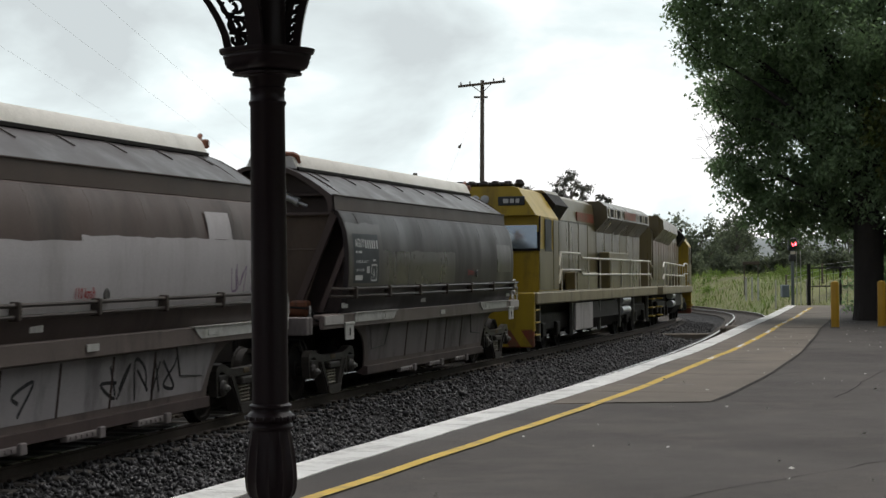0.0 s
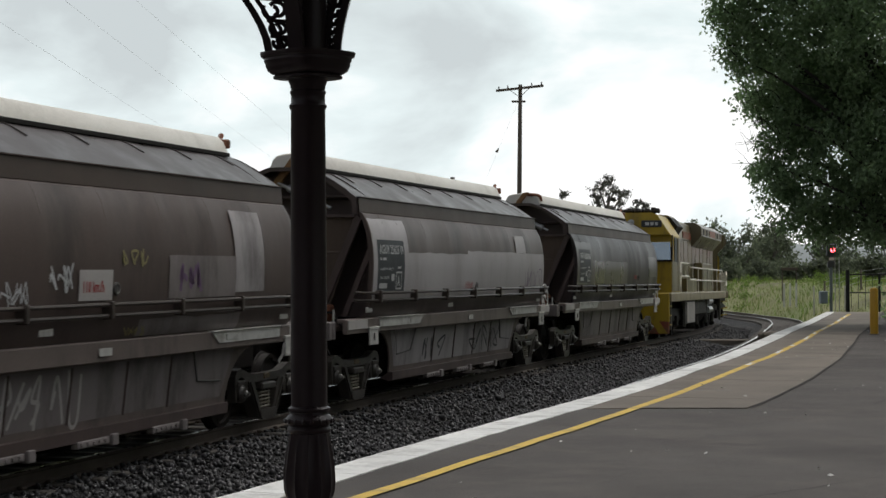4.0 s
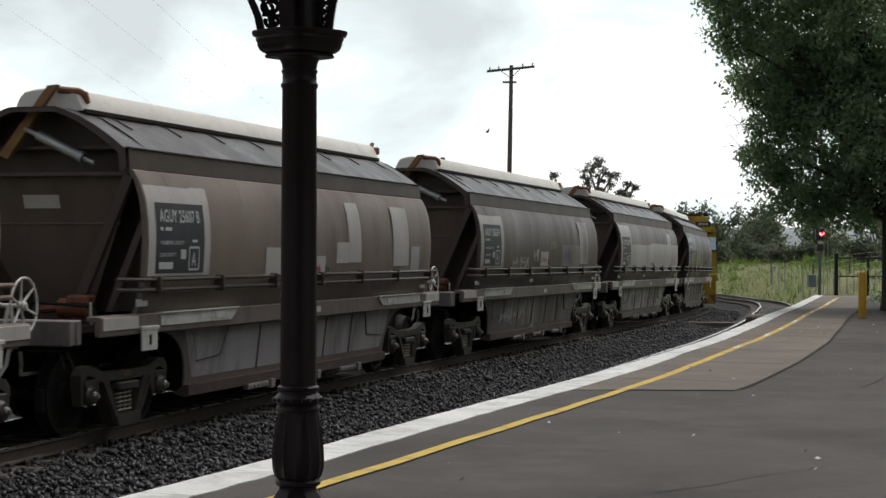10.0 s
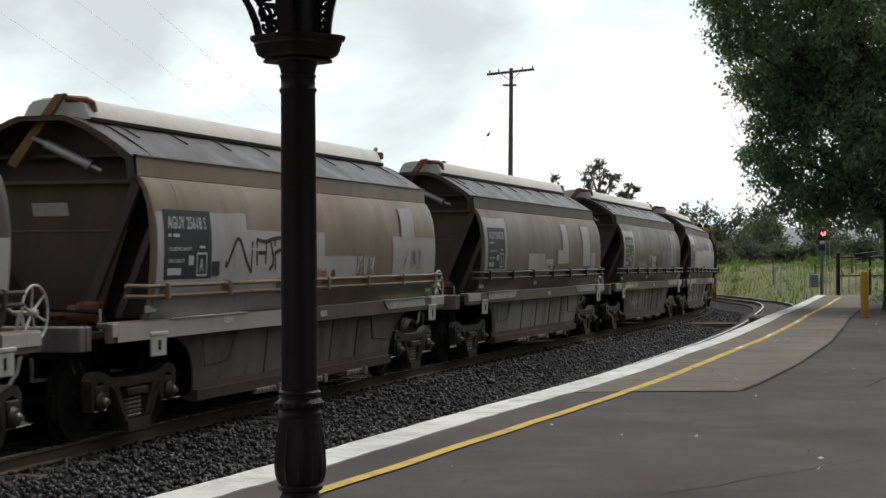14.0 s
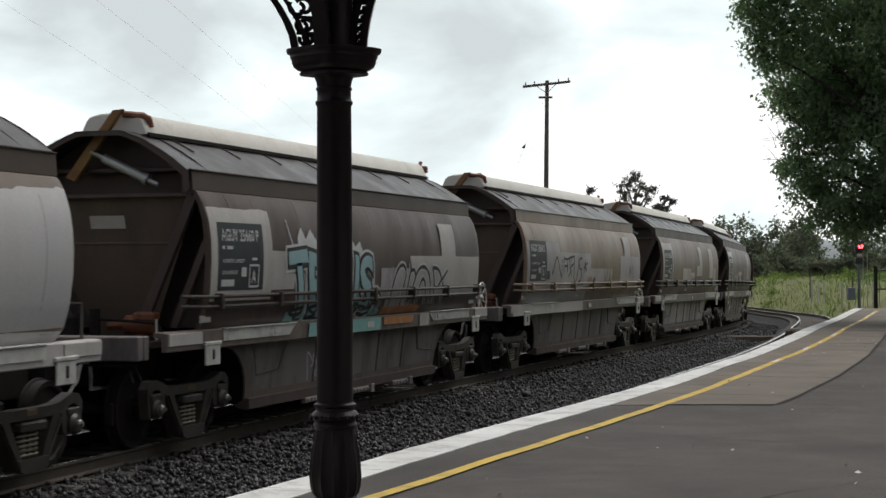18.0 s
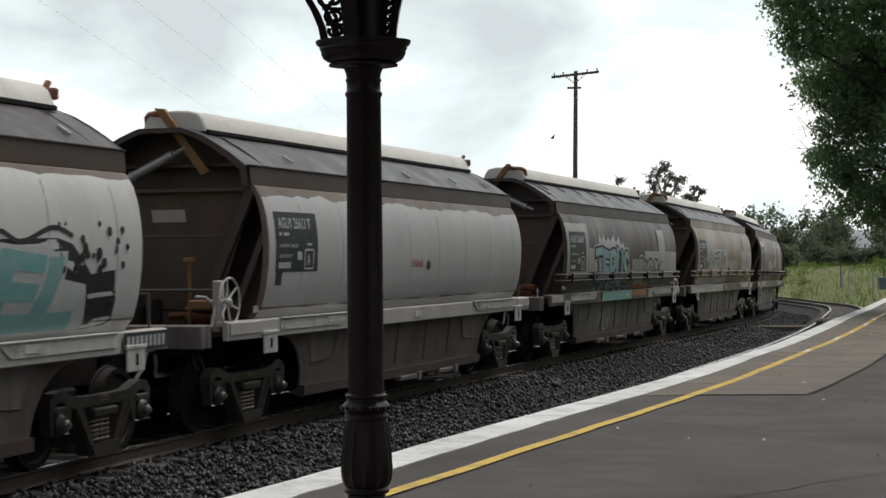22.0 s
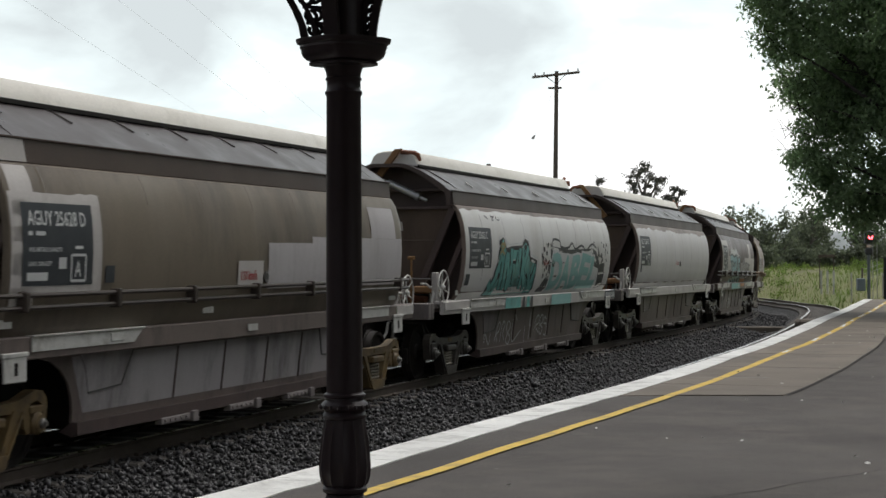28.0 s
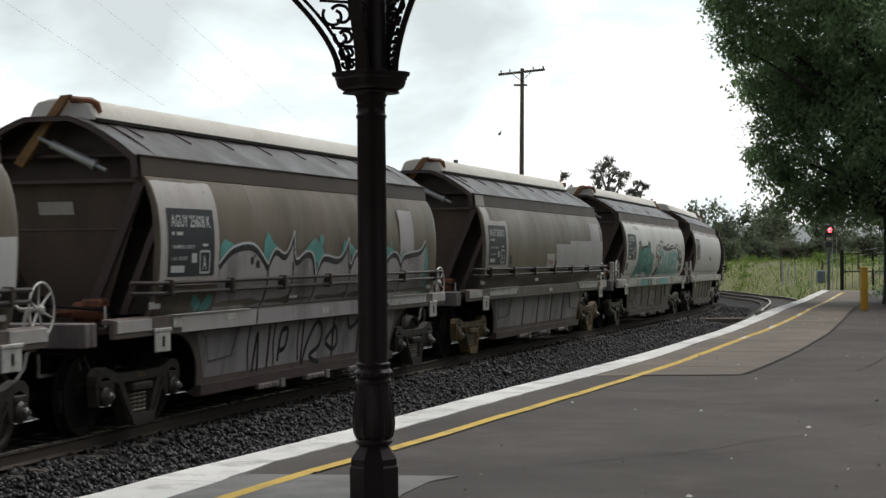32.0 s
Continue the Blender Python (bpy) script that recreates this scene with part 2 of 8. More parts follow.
LIGHT_BROWN = material("wagon_tan_paint", (0.3, 0.22, 0.155), 0.38, other=(0.23, 0.17, 0.122), scale=0.9, streak=3.5, fine=40, bump=0.025, dirt=(0.15, 0.118, 0.088), spec=0.4, rough_var=0.25)
END_BROWN = material("wagon_end_sheet_paint", (0.165, 0.125, 0.104), 0.5, other=(0.14, 0.109, 0.091), scale=1.3, streak=3, fine=40, bump=0.05, dirt=(0.09, 0.071, 0.062), spec=0.35)
MIDPALE = material("repaint_plain_grey", (0.655, 0.643, 0.638), 0.5, other=(0.573, 0.562, 0.559), scale=0.9, streak=4, fine=40, bump=0.025, dirt=(0.585, 0.568, 0.549), spec=0.45, rough_var=0.2)
ROOF = material("wagon_roof_paint", (0.058, 0.048, 0.047), 0.36, other=(0.038, 0.032, 0.032), scale=1.2, streak=1, fine=50, bump=0.03, dirt=(0.09, 0.076, 0.077), spec=0.25, rough_var=0.3)
ROOF_RIB = material("wagon_roof_rib", (0.07, 0.06, 0.052), 0.5, scale=3, bump=0.03)
PATCH_GREY = material("repaint_neutral_grey", (0.55, 0.525, 0.526), 0.5, other=(0.451, 0.43, 0.429), scale=1.1, streak=4, fine=40, bump=0.025, dirt=(0.374, 0.352, 0.343), spec=0.3, rough_var=0.2)
PATCH = material("repaint_grey", (0.57, 0.542, 0.514), 0.5, other=(0.47, 0.443, 0.419), scale=1.1, streak=4, fine=40, bump=0.025, dirt=(0.38, 0.35, 0.329), spec=0.4, rough_var=0.2)
PALE = material("repaint_pale_grey", (0.74, 0.735, 0.71), 0.45, other=(0.66, 0.655, 0.63), scale=0.9, streak=4, fine=40, bump=0.03, dirt=(0.6, 0.58, 0.54), spec=0.4, rough_var=0.2)
MIDGREY = material("repaint_mid_grey", (0.085, 0.074, 0.07), 0.3, other=(0.065, 0.056, 0.053), scale=0.9, streak=4, fine=40, bump=0.02, dirt=(0.07, 0.066, 0.06), spec=0.4, rough_var=0.25)
DARK_GREY = material("wagon_dark_paint", (0.045, 0.037, 0.037), 0.4, other=(0.032, 0.026, 0.027), scale=0.8, streak=3.5, fine=40, bump=0.03, dirt=(0.065, 0.055, 0.052), spec=0.35, rough_var=0.3)
SKIRT_PALE = material("hopper_pale_grey", (0.495, 0.464, 0.461), 0.5, other=(0.341, 0.318, 0.315), scale=1.2, streak=3, fine=50, bump=0.05, dirt=(0.154, 0.135, 0.128), spec=0.3)
SKIRT_BROWN = material("hopper_brown", (0.21, 0.17, 0.151), 0.45, other=(0.155, 0.125, 0.113), scale=1.1, streak=3, fine=45, bump=0.05, dirt=(0.07, 0.056, 0.05), dirt_scale=1.6, spec=0.35, rough_var=0.2)
PIPE_BROWN = material("air_pipe_brown", (0.075, 0.06, 0.05), 0.35, other=(0.05, 0.041, 0.035), scale=3, streak=1, bump=0.05, spec=0.4)
CREAM = material("hatch_cream", (0.86, 0.83, 0.75), 0.45, other=(0.78, 0.75, 0.67), scale=1.5, streak=1, fine=40, bump=0.04, dirt=(0.64, 0.61, 0.53), spec=0.3)
SKIRT = material("hopper_grey", (0.28, 0.246, 0.237), 0.5, other=(0.205, 0.181, 0.174), scale=1.2, streak=3, fine=50, bump=0.05, dirt=(0.08, 0.069, 0.064), spec=0.35)
BLACK_STEEL = material("running_gear_steel", (0.02, 0.017, 0.016), 0.65, other=(0.022, 0.019, 0.016), scale=4, fine=80, bump=0.2, dirt=(0.034, 0.027, 0.021), dirt_scale=3, spec=0.18)
BOGIE = material("bogie_cast_steel", (0.075, 0.066, 0.056), 0.4, metal=0.1, other=(0.03, 0.027, 0.024), scale=4, fine=70, bump=0.25, dirt=(0.024, 0.021, 0.019), dirt_scale=3.5)
BOGIE_OCHRE = material("bogie_ochre_dust", (0.22, 0.15, 0.065), 0.55, other=(0.1, 0.07, 0.04), scale=4, fine=70, bump=0.25, dirt=(0.05, 0.04, 0.03), dirt_scale=3.5)
PIPE = material("dull_grey_pipe", (0.15, 0.145, 0.135), 0.5, metal=0.3, scale=5, bump=0.05)
GALV = material("galvanised_steel", (0.5, 0.51, 0.52), 0.4, metal=0.6, scale=6, bump=0.05)
WHITE = material("white_paint", (0.68, 0.67, 0.63), 0.5, other=(0.5, 0.49, 0.45), scale=6, bump=0.05, dirt=(0.3, 0.28, 0.24), dirt_scale=4)
RUST = material("rusty_ochre_steel", (0.28, 0.15, 0.06), 0.65, other=(0.16, 0.08, 0.04), scale=7, bump=0.12, dirt=(0.32, 0.21, 0.06), dirt_scale=2)
RED_PART = material("red_oxide", (0.27, 0.1, 0.05), 0.6, other=(0.15, 0.06, 0.032), scale=8, bump=0.1, dirt=(0.05, 0.035, 0.028), dirt_scale=4)
LABEL_DARK = material("label_charcoal", (0.04, 0.046, 0.053), 0.5, scale=3, fine=40, bump=0.02, spread=0.2)
INK_WHITE = material("stencil_white", (0.62, 0.63, 0.62), 0.55, scale=20, bump=0, spread=0.15)
INK_RED = material("stencil_red", (0.4, 0.03, 0.03), 0.55, scale=20, bump=0, spread=0.15)
SPRAY_TEAL = material("spray_teal", (0.15, 0.46, 0.42), 0.5, other=(0.09, 0.31, 0.29), scale=2.2, mix=0.8, bump=0.0, dirt=(0.14, 0.2, 0.15), dirt_scale=1.6)
SPRAY_BLUE = material("spray_pale_blue", (0.36, 0.55, 0.58), 0.5, other=(0.26, 0.45, 0.49), scale=3, bump=0.0)
SPRAY_BLACK = material("spray_black", (0.03, 0.03, 0.032), 0.5, scale=6, bump=0.0)
SPRAY_WHITE = material("spray_white", (0.66, 0.67, 0.67), 0.5, scale=6, bump=0.0)
SPRAY_PALE_TEAL = material("spray_pale_teal", (0.2, 0.46, 0.44), 0.5, other=(0.42, 0.6, 0.58), scale=1.4, streak=0.4, bump=0.0)
SPRAY_ORANGE = material("spray_orange", (0.52, 0.2, 0.06), 0.5, scale=3, bump=0.0, dirt=(0.5, 0.4, 0.3), dirt_scale=5)
SPRAY_PURPLE = material("spray_purple", (0.2, 0.12, 0.22), 0.5, scale=3, bump=0.0)
SPRAY_OLIVE = material("spray_olive", (0.32, 0.28, 0.12), 0.5, scale=3, bump=0.0)
IRON = material("cast_iron_black_brown", (0.026, 0.0165, 0.019), 0.38, other=(0.035, 0.023, 0.026), scale=9, fine=120, bump=0.12, depth=0.004, spec=0.3)
ASPHALT = material("platform_asphalt", (0.08, 0.07, 0.063), 0.85, other=(0.048, 0.042, 0.038), scale=0.6, fine=110, bump=0.6, depth=0.008, dirt=(0.1, 0.085, 0.074), dirt_scale=1.4, spread=0.9, mix=0.95)
CONCRETE = material("old_concrete", (0.185, 0.157, 0.125), 0.85, other=(0.13, 0.11, 0.089), scale=0.8, fine=90, bump=0.25, depth=0.005, dirt=(0.105, 0.09, 0.074), dirt_scale=1.3, mix=0.8, island=0.07)
PAD = material("pad_concrete", (0.22, 0.22, 0.215), 0.85, other=(0.15, 0.148, 0.142), scale=2.2, fine=90, bump=0.2, depth=0.004, dirt=(0.1, 0.098, 0.093))
EDGE_WHITE = material("edge_white_paint", (0.78, 0.78, 0.75), 0.7, other=(0.6, 0.595, 0.57), scale=2.2, fine=70, bump=0.3, depth=0.006, dirt=(0.3, 0.29, 0.27), dirt_scale=3.5, island=0.07)
YELLOW_LINE = material("yellow_line_paint", (0.68, 0.46, 0.06), 0.7, other=(0.56, 0.38, 0.06), scale=3, fine=80, bump=0.2, depth=0.004, dirt=(0.3, 0.22, 0.09), dirt_scale=5)
CRACK = material("crumbled_asphalt", (0.05, 0.044, 0.04), 0.95, other=(0.03, 0.026, 0.024), scale=9, fine=60, bump=0.6, depth=0.01)
BOLLARD = material("bollard_yellow", (0.52, 0.3, 0.02), 0.45, other=(0.4, 0.22, 0.02), scale=3, bump=0.04)
BRICK = material("platform_wall_brick", (0.12, 0.09, 0.075), 0.9, scale=3, bump=0.3, depth=0.01)
BALLAST_BED = material("ballast_bed", (0.028, 0.027, 0.027), 0.95, other=(0.014, 0.014, 0.014), scale=16, fine=70, bump=1.0, depth=0.05)
STONE = material("ballast_stone", (0.042, 0.04, 0.042), 0.45, other=(0.012, 0.012, 0.013), scale=9, fine=60, bump=0.2, island=0.7, spread=0.3)
SLEEPER = material("sleeper", (0.09, 0.08, 0.07), 0.9, scale=4, bump=0.3)
RAIL_RUST = material("rail_rust", (0.12, 0.097, 0.08), 0.8, metal=0.2, scale=6, bump=0.15)
RAIL_TOP = material("rail_polished", (0.55, 0.54, 0.53), 0.28, metal=0.9, scale=5, bump=0.02)
GRASS_SOIL = material("grass_ground", (0.163, 0.194, 0.065), 0.95, other=(0.232, 0.219, 0.103), scale=0.12, mix=0.85, fine=9, bump=0.6, depth=0.06, dirt=(0.095, 0.078, 0.052), dirt_scale=0.13, spread=0.6)

# ---------------------------------------------------------------- the line of the main track
STEP = 0.25
TRACK_S = np.arange(-70, 330, STEP)


def bend(s):
    """Heading rate along the track, a curve that tightens to the left and then runs out."""
    k = 0.00236 - 0.00012 * np.clip(s, -70, 88)
    return np.where(s > 125, k * np.clip(1 - (s - 125) / 40, 0, 1), k)


_i0 = int(70 / STEP)
_th = np.cumsum(bend(TRACK_S)) * STEP
TRACK_TH = _th - _th[_i0] + 0.281
_x, _y = np.cumsum(np.sin(TRACK_TH)) * STEP, np.cumsum(np.cos(TRACK_TH)) * STEP
TRACK_X, TRACK_Y = _x - _x[_i0] - 4.886, _y - _y[_i0] + 19.46
_c = np.clip(TRACK_S, 0, 70)
TRACK_Z = -0.0058 * _c ** 2 / 50 - 0.0162 * np.clip(TRACK_S - 70, 0, 25)


def on_track(s, v=0.0, z=0.0):
    """A point s along the main track, v to its right, z above its rails."""
    x, y, h, t = (np.interp(s, TRACK_S, a) for a in (TRACK_X, TRACK_Y, TRACK_Z, TRACK_TH))
    return Vector((x + v * math.cos(t), y - v * math.sin(t), h + z))


def loop_offset(s):
    """How far right of the main track the platform track runs; it closes in towards the junction."""
    pts = ((-70, 4.9), (-10, 5.15), (10, 5.25), (25, 5.2), (32, 5.0), (42, 4.6), (52, 4.2), (60, 4.15), (70, 4.35), (80, 4.9), (95, 6.0), (120, 7.5), (330, 9))
    return float(np.interp(s, [p[0] for p in pts], [p[1] for p in pts]))


PLATFORM = 0.93
EDGE_Y = (-30, -15, 0, 6.0, 8.0, 10.0, 12.43, 15.29, 17.2, 19.23, 23.32, 27.25, 32.2, 37.74, 46.7)
EDGE_X = (-15.8, -9.8, -4.4, -2.27, -1.58, -0.80, 0.06, 1.13, 1.83, 2.52, 3.87, 5.02, 6.43, 8.12, 10.66)


def edge_point(y, d=0.0, z=PLATFORM):
    """A point of the platform at its edge's y, d metres in from the edge."""
    x = float(np.interp(y, EDGE_Y, EDGE_X))
    k = (np.interp(y + 1.5, EDGE_Y, EDGE_X) - np.interp(y - 1.5, EDGE_Y, EDGE_X)) / (min(y + 1.5, 46.7) - max(y - 1.5, -30))
    n = math.hypot(1, k)
    return Vector((x + d / n, y - d * k / n, z))


def coping_width(y):
    """How far the white paint of the edge reaches in."""
    return float(np.interp(y, (5.5, 7.4, 8.5, 15, 18, 20.4, 25, 30, 38, 47), (0.46, 0.44, 0.31, 0.305, 0.29, 0.235, 0.25, 0.27, 0.22, 0.22)))


def line_offset(y):
    """How far in from the edge the yellow line runs."""
    return float(np.interp(y, (3, 9.4, 11, 12.2, 13.5, 15.3, 16.5, 17.9, 19.8, 22.2, 25.2, 30, 39, 47), (0.7, 0.715, 0.72, 0.75, 0.755, 0.735, 0.72, 0.69, 0.67, 0.645, 0.685, 0.73, 0.68, 0.7)))


# ---------------------------------------------------------------- ground
def ground_height(x, y):
    d = np.hypot(TRACK_X[::4][None, :] - x[:, None], TRACK_Y[::4][None, :] - y[:, None])
    i = d.argmin(1)
    near, tz = d.min(1), TRACK_Z[::4][i]
    right = ((x - TRACK_X[::4][i]) * np.cos(TRACK_TH[::4][i]) - (y - TRACK_Y[::4][i]) * np.sin(TRACK_TH[::4][i])) > 0
    rise = np.clip((near - np.where(right, 6.6, 14.0)) / np.where(right, 8.5, 26), 0, 1)
    rise = np.where(right, 1 - (1 - rise) ** 2, rise * rise * (3 - 2 * rise))
    far = np.clip((y - 58) / 32, 0, 1)
    top = np.where(right, 1.0 + 0.75 - tz, 0.95)
    west = np.where(right, 0, np.clip((near - 5.5) / 3.5, 0, 1) * np.clip((82 - y) / 14, 0, 1))   # unseen bank behind the train, added to keep skylight from under the wagons
    return tz - 0.75 + rise * (0.2 + (top - 0.2) * far) + 2.3 * west * west * (3 - 2 * west)


def build_ground():
    xs = np.concatenate([[-2500, -900, -350, -160, -90], np.arange(-60, 64, 2.0), [80, 110, 160, 240, 400, 900, 2500]])
    ys = np.concatenate([[-2500, -900, -300, -100, -50], np.arange(-30, 170, 2.0), [190, 220, 260, 320, 420, 600, 1000, 2500]])
    X, Y = np.meshgrid(xs, ys)
    z = np.concatenate([ground_height(a, b) for a, b in zip(X, Y)]).reshape(X.shape)
    z += 0.05 * np.sin(X * 0.9) * np.sin(Y * 0.7) * (np.abs(X) < 70)
    g = Geo()
    g.grid([[(float(X[i, j]), float(Y[i, j]), float(z[i, j])) for j in range(len(xs))] for i in range(len(ys))])
    solo("ground", g, GRASS_SOIL, "grassy uneven ground round the railway line", "ground", kind="structure", angle=0)


build_ground()


def build_ballast():
    g = Geo()
    rows = []
    for s in np.arange(-60, 150, 1.0):
        lo = loop_offset(s)
        out = min(9.3, lo + 1.75)
        r = []
        for v, z in ((-16, -0.8), (-12, -0.55), (-6, -0.5), (-2.6, -0.5), (-1.5, -0.26), (-0.7, -0.2), (0.7, -0.2), (1.35, -0.23), (2.0, -0.38),
                     (min(2.9, lo * 0.55), -0.46), (max(lo - 1.7, 1.6), -0.42), (max(lo - 1.1, 1.7), -0.25), (max(lo, 1.8), -0.22), (max(lo + 1.1, 2.2), -0.25), (out, -0.45), (out + 0.7, -0.8)):
            p = on_track(s, v, z)
            p.z += 0.03 * noise.noise(Vector((s * 0.8, v * 1.3, 0)))
            r.append(p)
        rows.append(r)
    g.grid(rows)
    solo("ballast_bed", g, BALLAST_BED, "dark grey crushed-stone track bed", "ballast", kind="structure")


build_ballast()


def rail_run(name, offset, s0, s1, label):
    """Two rails on sleepers, the polished heads as parts of the rails."""
    t = thing(name, label, "railway track", kind="structure")
    for side in (-0.7525, 0.7525):
        g, h = Geo(), Geo()
        web, top = [], []
        for s in np.arange(s0, s1, 1.0):
            o = (offset(s) if callable(offset) else offset) + side
            prof = ((-0.07, -0.17), (0.07, -0.17), (0.07, -0.158), (0.012, -0.14), (0.012, -0.045), (0.036, -0.03), (0.036, -0.004),
                    (-0.036, -0.004), (-0.036, -0.03), (-0.012, -0.045), (-0.012, -0.14), (-0.07, -0.158), (-0.07, -0.17))
            web.append([on_track(s, o + a, b) for a, b in prof])
            top.append([on_track(s, o + a, b) for a, b in ((-0.034, -0.004), (-0.026, 0.0), (0.026, 0.0), (0.034, -0.004))])
        r = part("rail", g.grid(web), RAIL_RUST, t)
        part("rail_head", h.grid(top), RAIL_TOP, r, "polished steel running surface")
    sl = Geo().box(-0.12, 0.12, -1.22, 1.22, -0.36, -0.178, 0.02).mesh("sleeper", SLEEPER)
    clip = Geo()
    for side in (-0.7525, 0.7525):
        for d in (-0.105, 0.105):
            clip.box(-0.055, 0.055, side + d - 0.035, side + d + 0.035, -0.178, -0.135, 0.012)
    clip = clip.mesh("rail_clip", RAIL_RUST)
    for k, s in enumerate(np.arange(s0 + 0.3, s1 - 1, 0.61)):
        o = offset(s) if callable(offset) else offset
        th = float(np.interp(s, TRACK_S, TRACK_TH))
        m = Matrix.Translation(on_track(s, o, 0)) @ Matrix.Rotation(math.pi / 2 - th, 4, "Z")
        a = new("sleeper", sl)
        a.parent, a.matrix_basis = t, m
        if -16 < s < 45:
            b = new("rail_clip", clip)
            b.parent = a
    return t


rail_run("main_track", 0.0, -45, 140, "rusty rails with polished heads on dark sleepers")
rail_run("platform_track", loop_offset, -40, 125, "curving rails beside the platform with polished heads")


def build_platform():
    t = thing("platform", "raised station platform with dark asphalt surface and white edge", "platform", kind="structure")
    ys = [-30, -20, -12, -6] + list(np.arange(-2, 46.8, 1.0)) + [46.7]
    ds = (0.16, 0.3, 0.6, 1.2, 2.2, 4, 7, 11, 16, 22, 28)
    g = Geo()
    g.grid([[edge_point(y, d) for d in ds] for y in ys])
    part("surface", g, ASPHALT, t, "dark worn asphalt", angle=0)
    w = Geo()
    w.grid([[edge_point(y, 0.16, PLATFORM), edge_point(y, 0.16, PLATFORM - 0.12), edge_point(y, 0.2, -0.95)] for y in ys])
    w.grid([[edge_point(46.7, d, PLATFORM), edge_point(46.7, d, -1.2)] for d in (0.16, 6, 14, 28)])
    part("face", w, BRICK, t, "dark brick platform face")
    # white painted coping stones
    rng = random.Random(4)
    y = -6.0
    while y < 46.2:
        n = min(rng.uniform(0.85, 1.0), 46.7 - y)
        c = Geo()
        lo, hi = y + 0.004, y + n - 0.004
        inn = [coping_width(y + n * q / 4) + rng.uniform(-0.008, 0.012) for q in range(5)]
        top, mid, bot = [], [], []
        for k in range(5):
            yy = lo + (hi - lo) * k / 4
            e = rng.uniform(-0.008, 0.008)
            top.append([edge_point(yy, e - 0.02, PLATFORM - 0.11), edge_point(yy, e - 0.022, PLATFORM - 0.015), edge_point(yy, e, PLATFORM + 0.006),
                        edge_point(yy, inn[k], PLATFORM + 0.006), edge_point(yy, inn[k] + 0.004, PLATFORM - 0.05)])
        c.grid(top)
        c.add(top[0], [(0, 1, 2, 3, 4)]).add(top[-1], [(4, 3, 2, 1, 0)])
        part("coping_stone", c, EDGE_WHITE, t)
        y += n
    # yellow line, a little wavering
    g = Geo()
    rows = []
    for y in np.arange(3.0, 44.5, 0.35):
        a = line_offset(y)
        e = 0.012 * noise.noise(Vector((y * 1.4, 0, 3)))
        rows.append([edge_point(y, a + e - 0.045, PLATFORM + 0.009), edge_point(y, a + e + 0.045 + 0.008 * noise.noise(Vector((y * 5, 7, 3))), PLATFORM + 0.009)])
    part("yellow_line", g.grid(rows), YELLOW_LINE, t, "worn yellow safety line", angle=0)
    # white underpaint where the line has worn through
    for y, n in ((21.5, 0.5), (24.3, 0.9), (26.6, 0.4), (29.0, 1.2), (31.4, 0.6), (33.5, 1.4), (36.2, 0.8), (38.5, 1.8), (41.5, 1.1)):
        a = line_offset(y)
        wr = Geo().grid([[edge_point(y + n * q, a - 0.03 + 0.012 * math.sin(9 * q + y), PLATFORM + 0.012), edge_point(y + n * q, a + 0.02 + 0.015 * math.sin(7 * q), PLATFORM + 0.012)] for q in (0, 0.25, 0.5, 0.75, 1)])
        part("worn_spot", wr, EDGE_WHITE, t, "pale worn paint", angle=0)
    # cracks in the asphalt
    for y0, d0, y1, d1 in ((9.5, 2.4, 13.0, 4.2), (13.0, 4.2, 15.5, 4.0), (11.0, 3.2, 10.2, 6.0), (16.0, 2.6, 24.0, 3.1), (20.0, 2.9, 19.0, 6.5), (8.0, 1.2, 9.5, 2.4)):
        pts = []
        for q in range(25):
            e = noise.noise(Vector((q * 0.55, y0, d0))) * 0.09
            pts.append((y0 + (y1 - y0) * q / 24 + e * 0.6, d0 + (d1 - d0) * q / 24 + e))
        ck = Geo().grid([[edge_point(a, b - 0.004, PLATFORM + 0.004), edge_point(a, b + 0.004 + 0.003 * math.sin(a * 40), PLATFORM + 0.004)] for a, b in pts])
        part("crack", ck, BALLAST_BED, t, "thin dark crack", angle=0)
    # strip of old concrete along the far half, slab by slab
    y = 16.4
    polys = [[(15.0, 0.32), (15.2, 0.83), (15.44, 1.63), (16.388, 1.65), (16.388, 0.31)]]
    outer = lambda q: float(np.interp(q, (15.4, 19, 24, 30, 46), (1.64, 1.65, 1.58, 1.52, 1.45)))
    while y < 45.5:
        n = rng.uniform(2.4, 3.0)
        a, b = y + 0.012, min(y + n - 0.012, 46.6)
        polys.append([(a, coping_width(a) + 0.018), (a, outer(a) + rng.uniform(-0.02, 0.02)), (b, outer(b) + rng.uniform(-0.02, 0.02)), (b, coping_width(b) + 0.018)])
        y += n
    # ragged dark gap between the slabs and the asphalt, pale joint filler
    gap = []
    for q in np.arange(15.44, 46, 0.12):
        e = noise.noise(Vector((q * 2.3, 1, 4))) * 0.02
        gap.append([edge_point(q, outer(q) + 0.012 + e * 0.4, PLATFORM + 0.011), edge_point(q, outer(q) + 0.034 + e + 0.018 * noise.noise(Vector((q * 9, 3, 1))), PLATFORM + 0.011)])
    part("slab_gap", Geo().grid(gap), CRACK, t, "crumbling dark gap along the slabs", angle=0)
    part("slab_gap", Geo().grid([[edge_point(15.2 + 0.24 * (d - 0.83) / 0.8 - 0.012, d, PLATFORM + 0.011), edge_point(15.2 + 0.24 * (d - 0.83) / 0.8 + 0.012 + 0.01 * math.sin(d * 23), d, PLATFORM + 0.011)] for d in np.linspace(0.8, 1.63, 12)]), CRACK, t, angle=0)
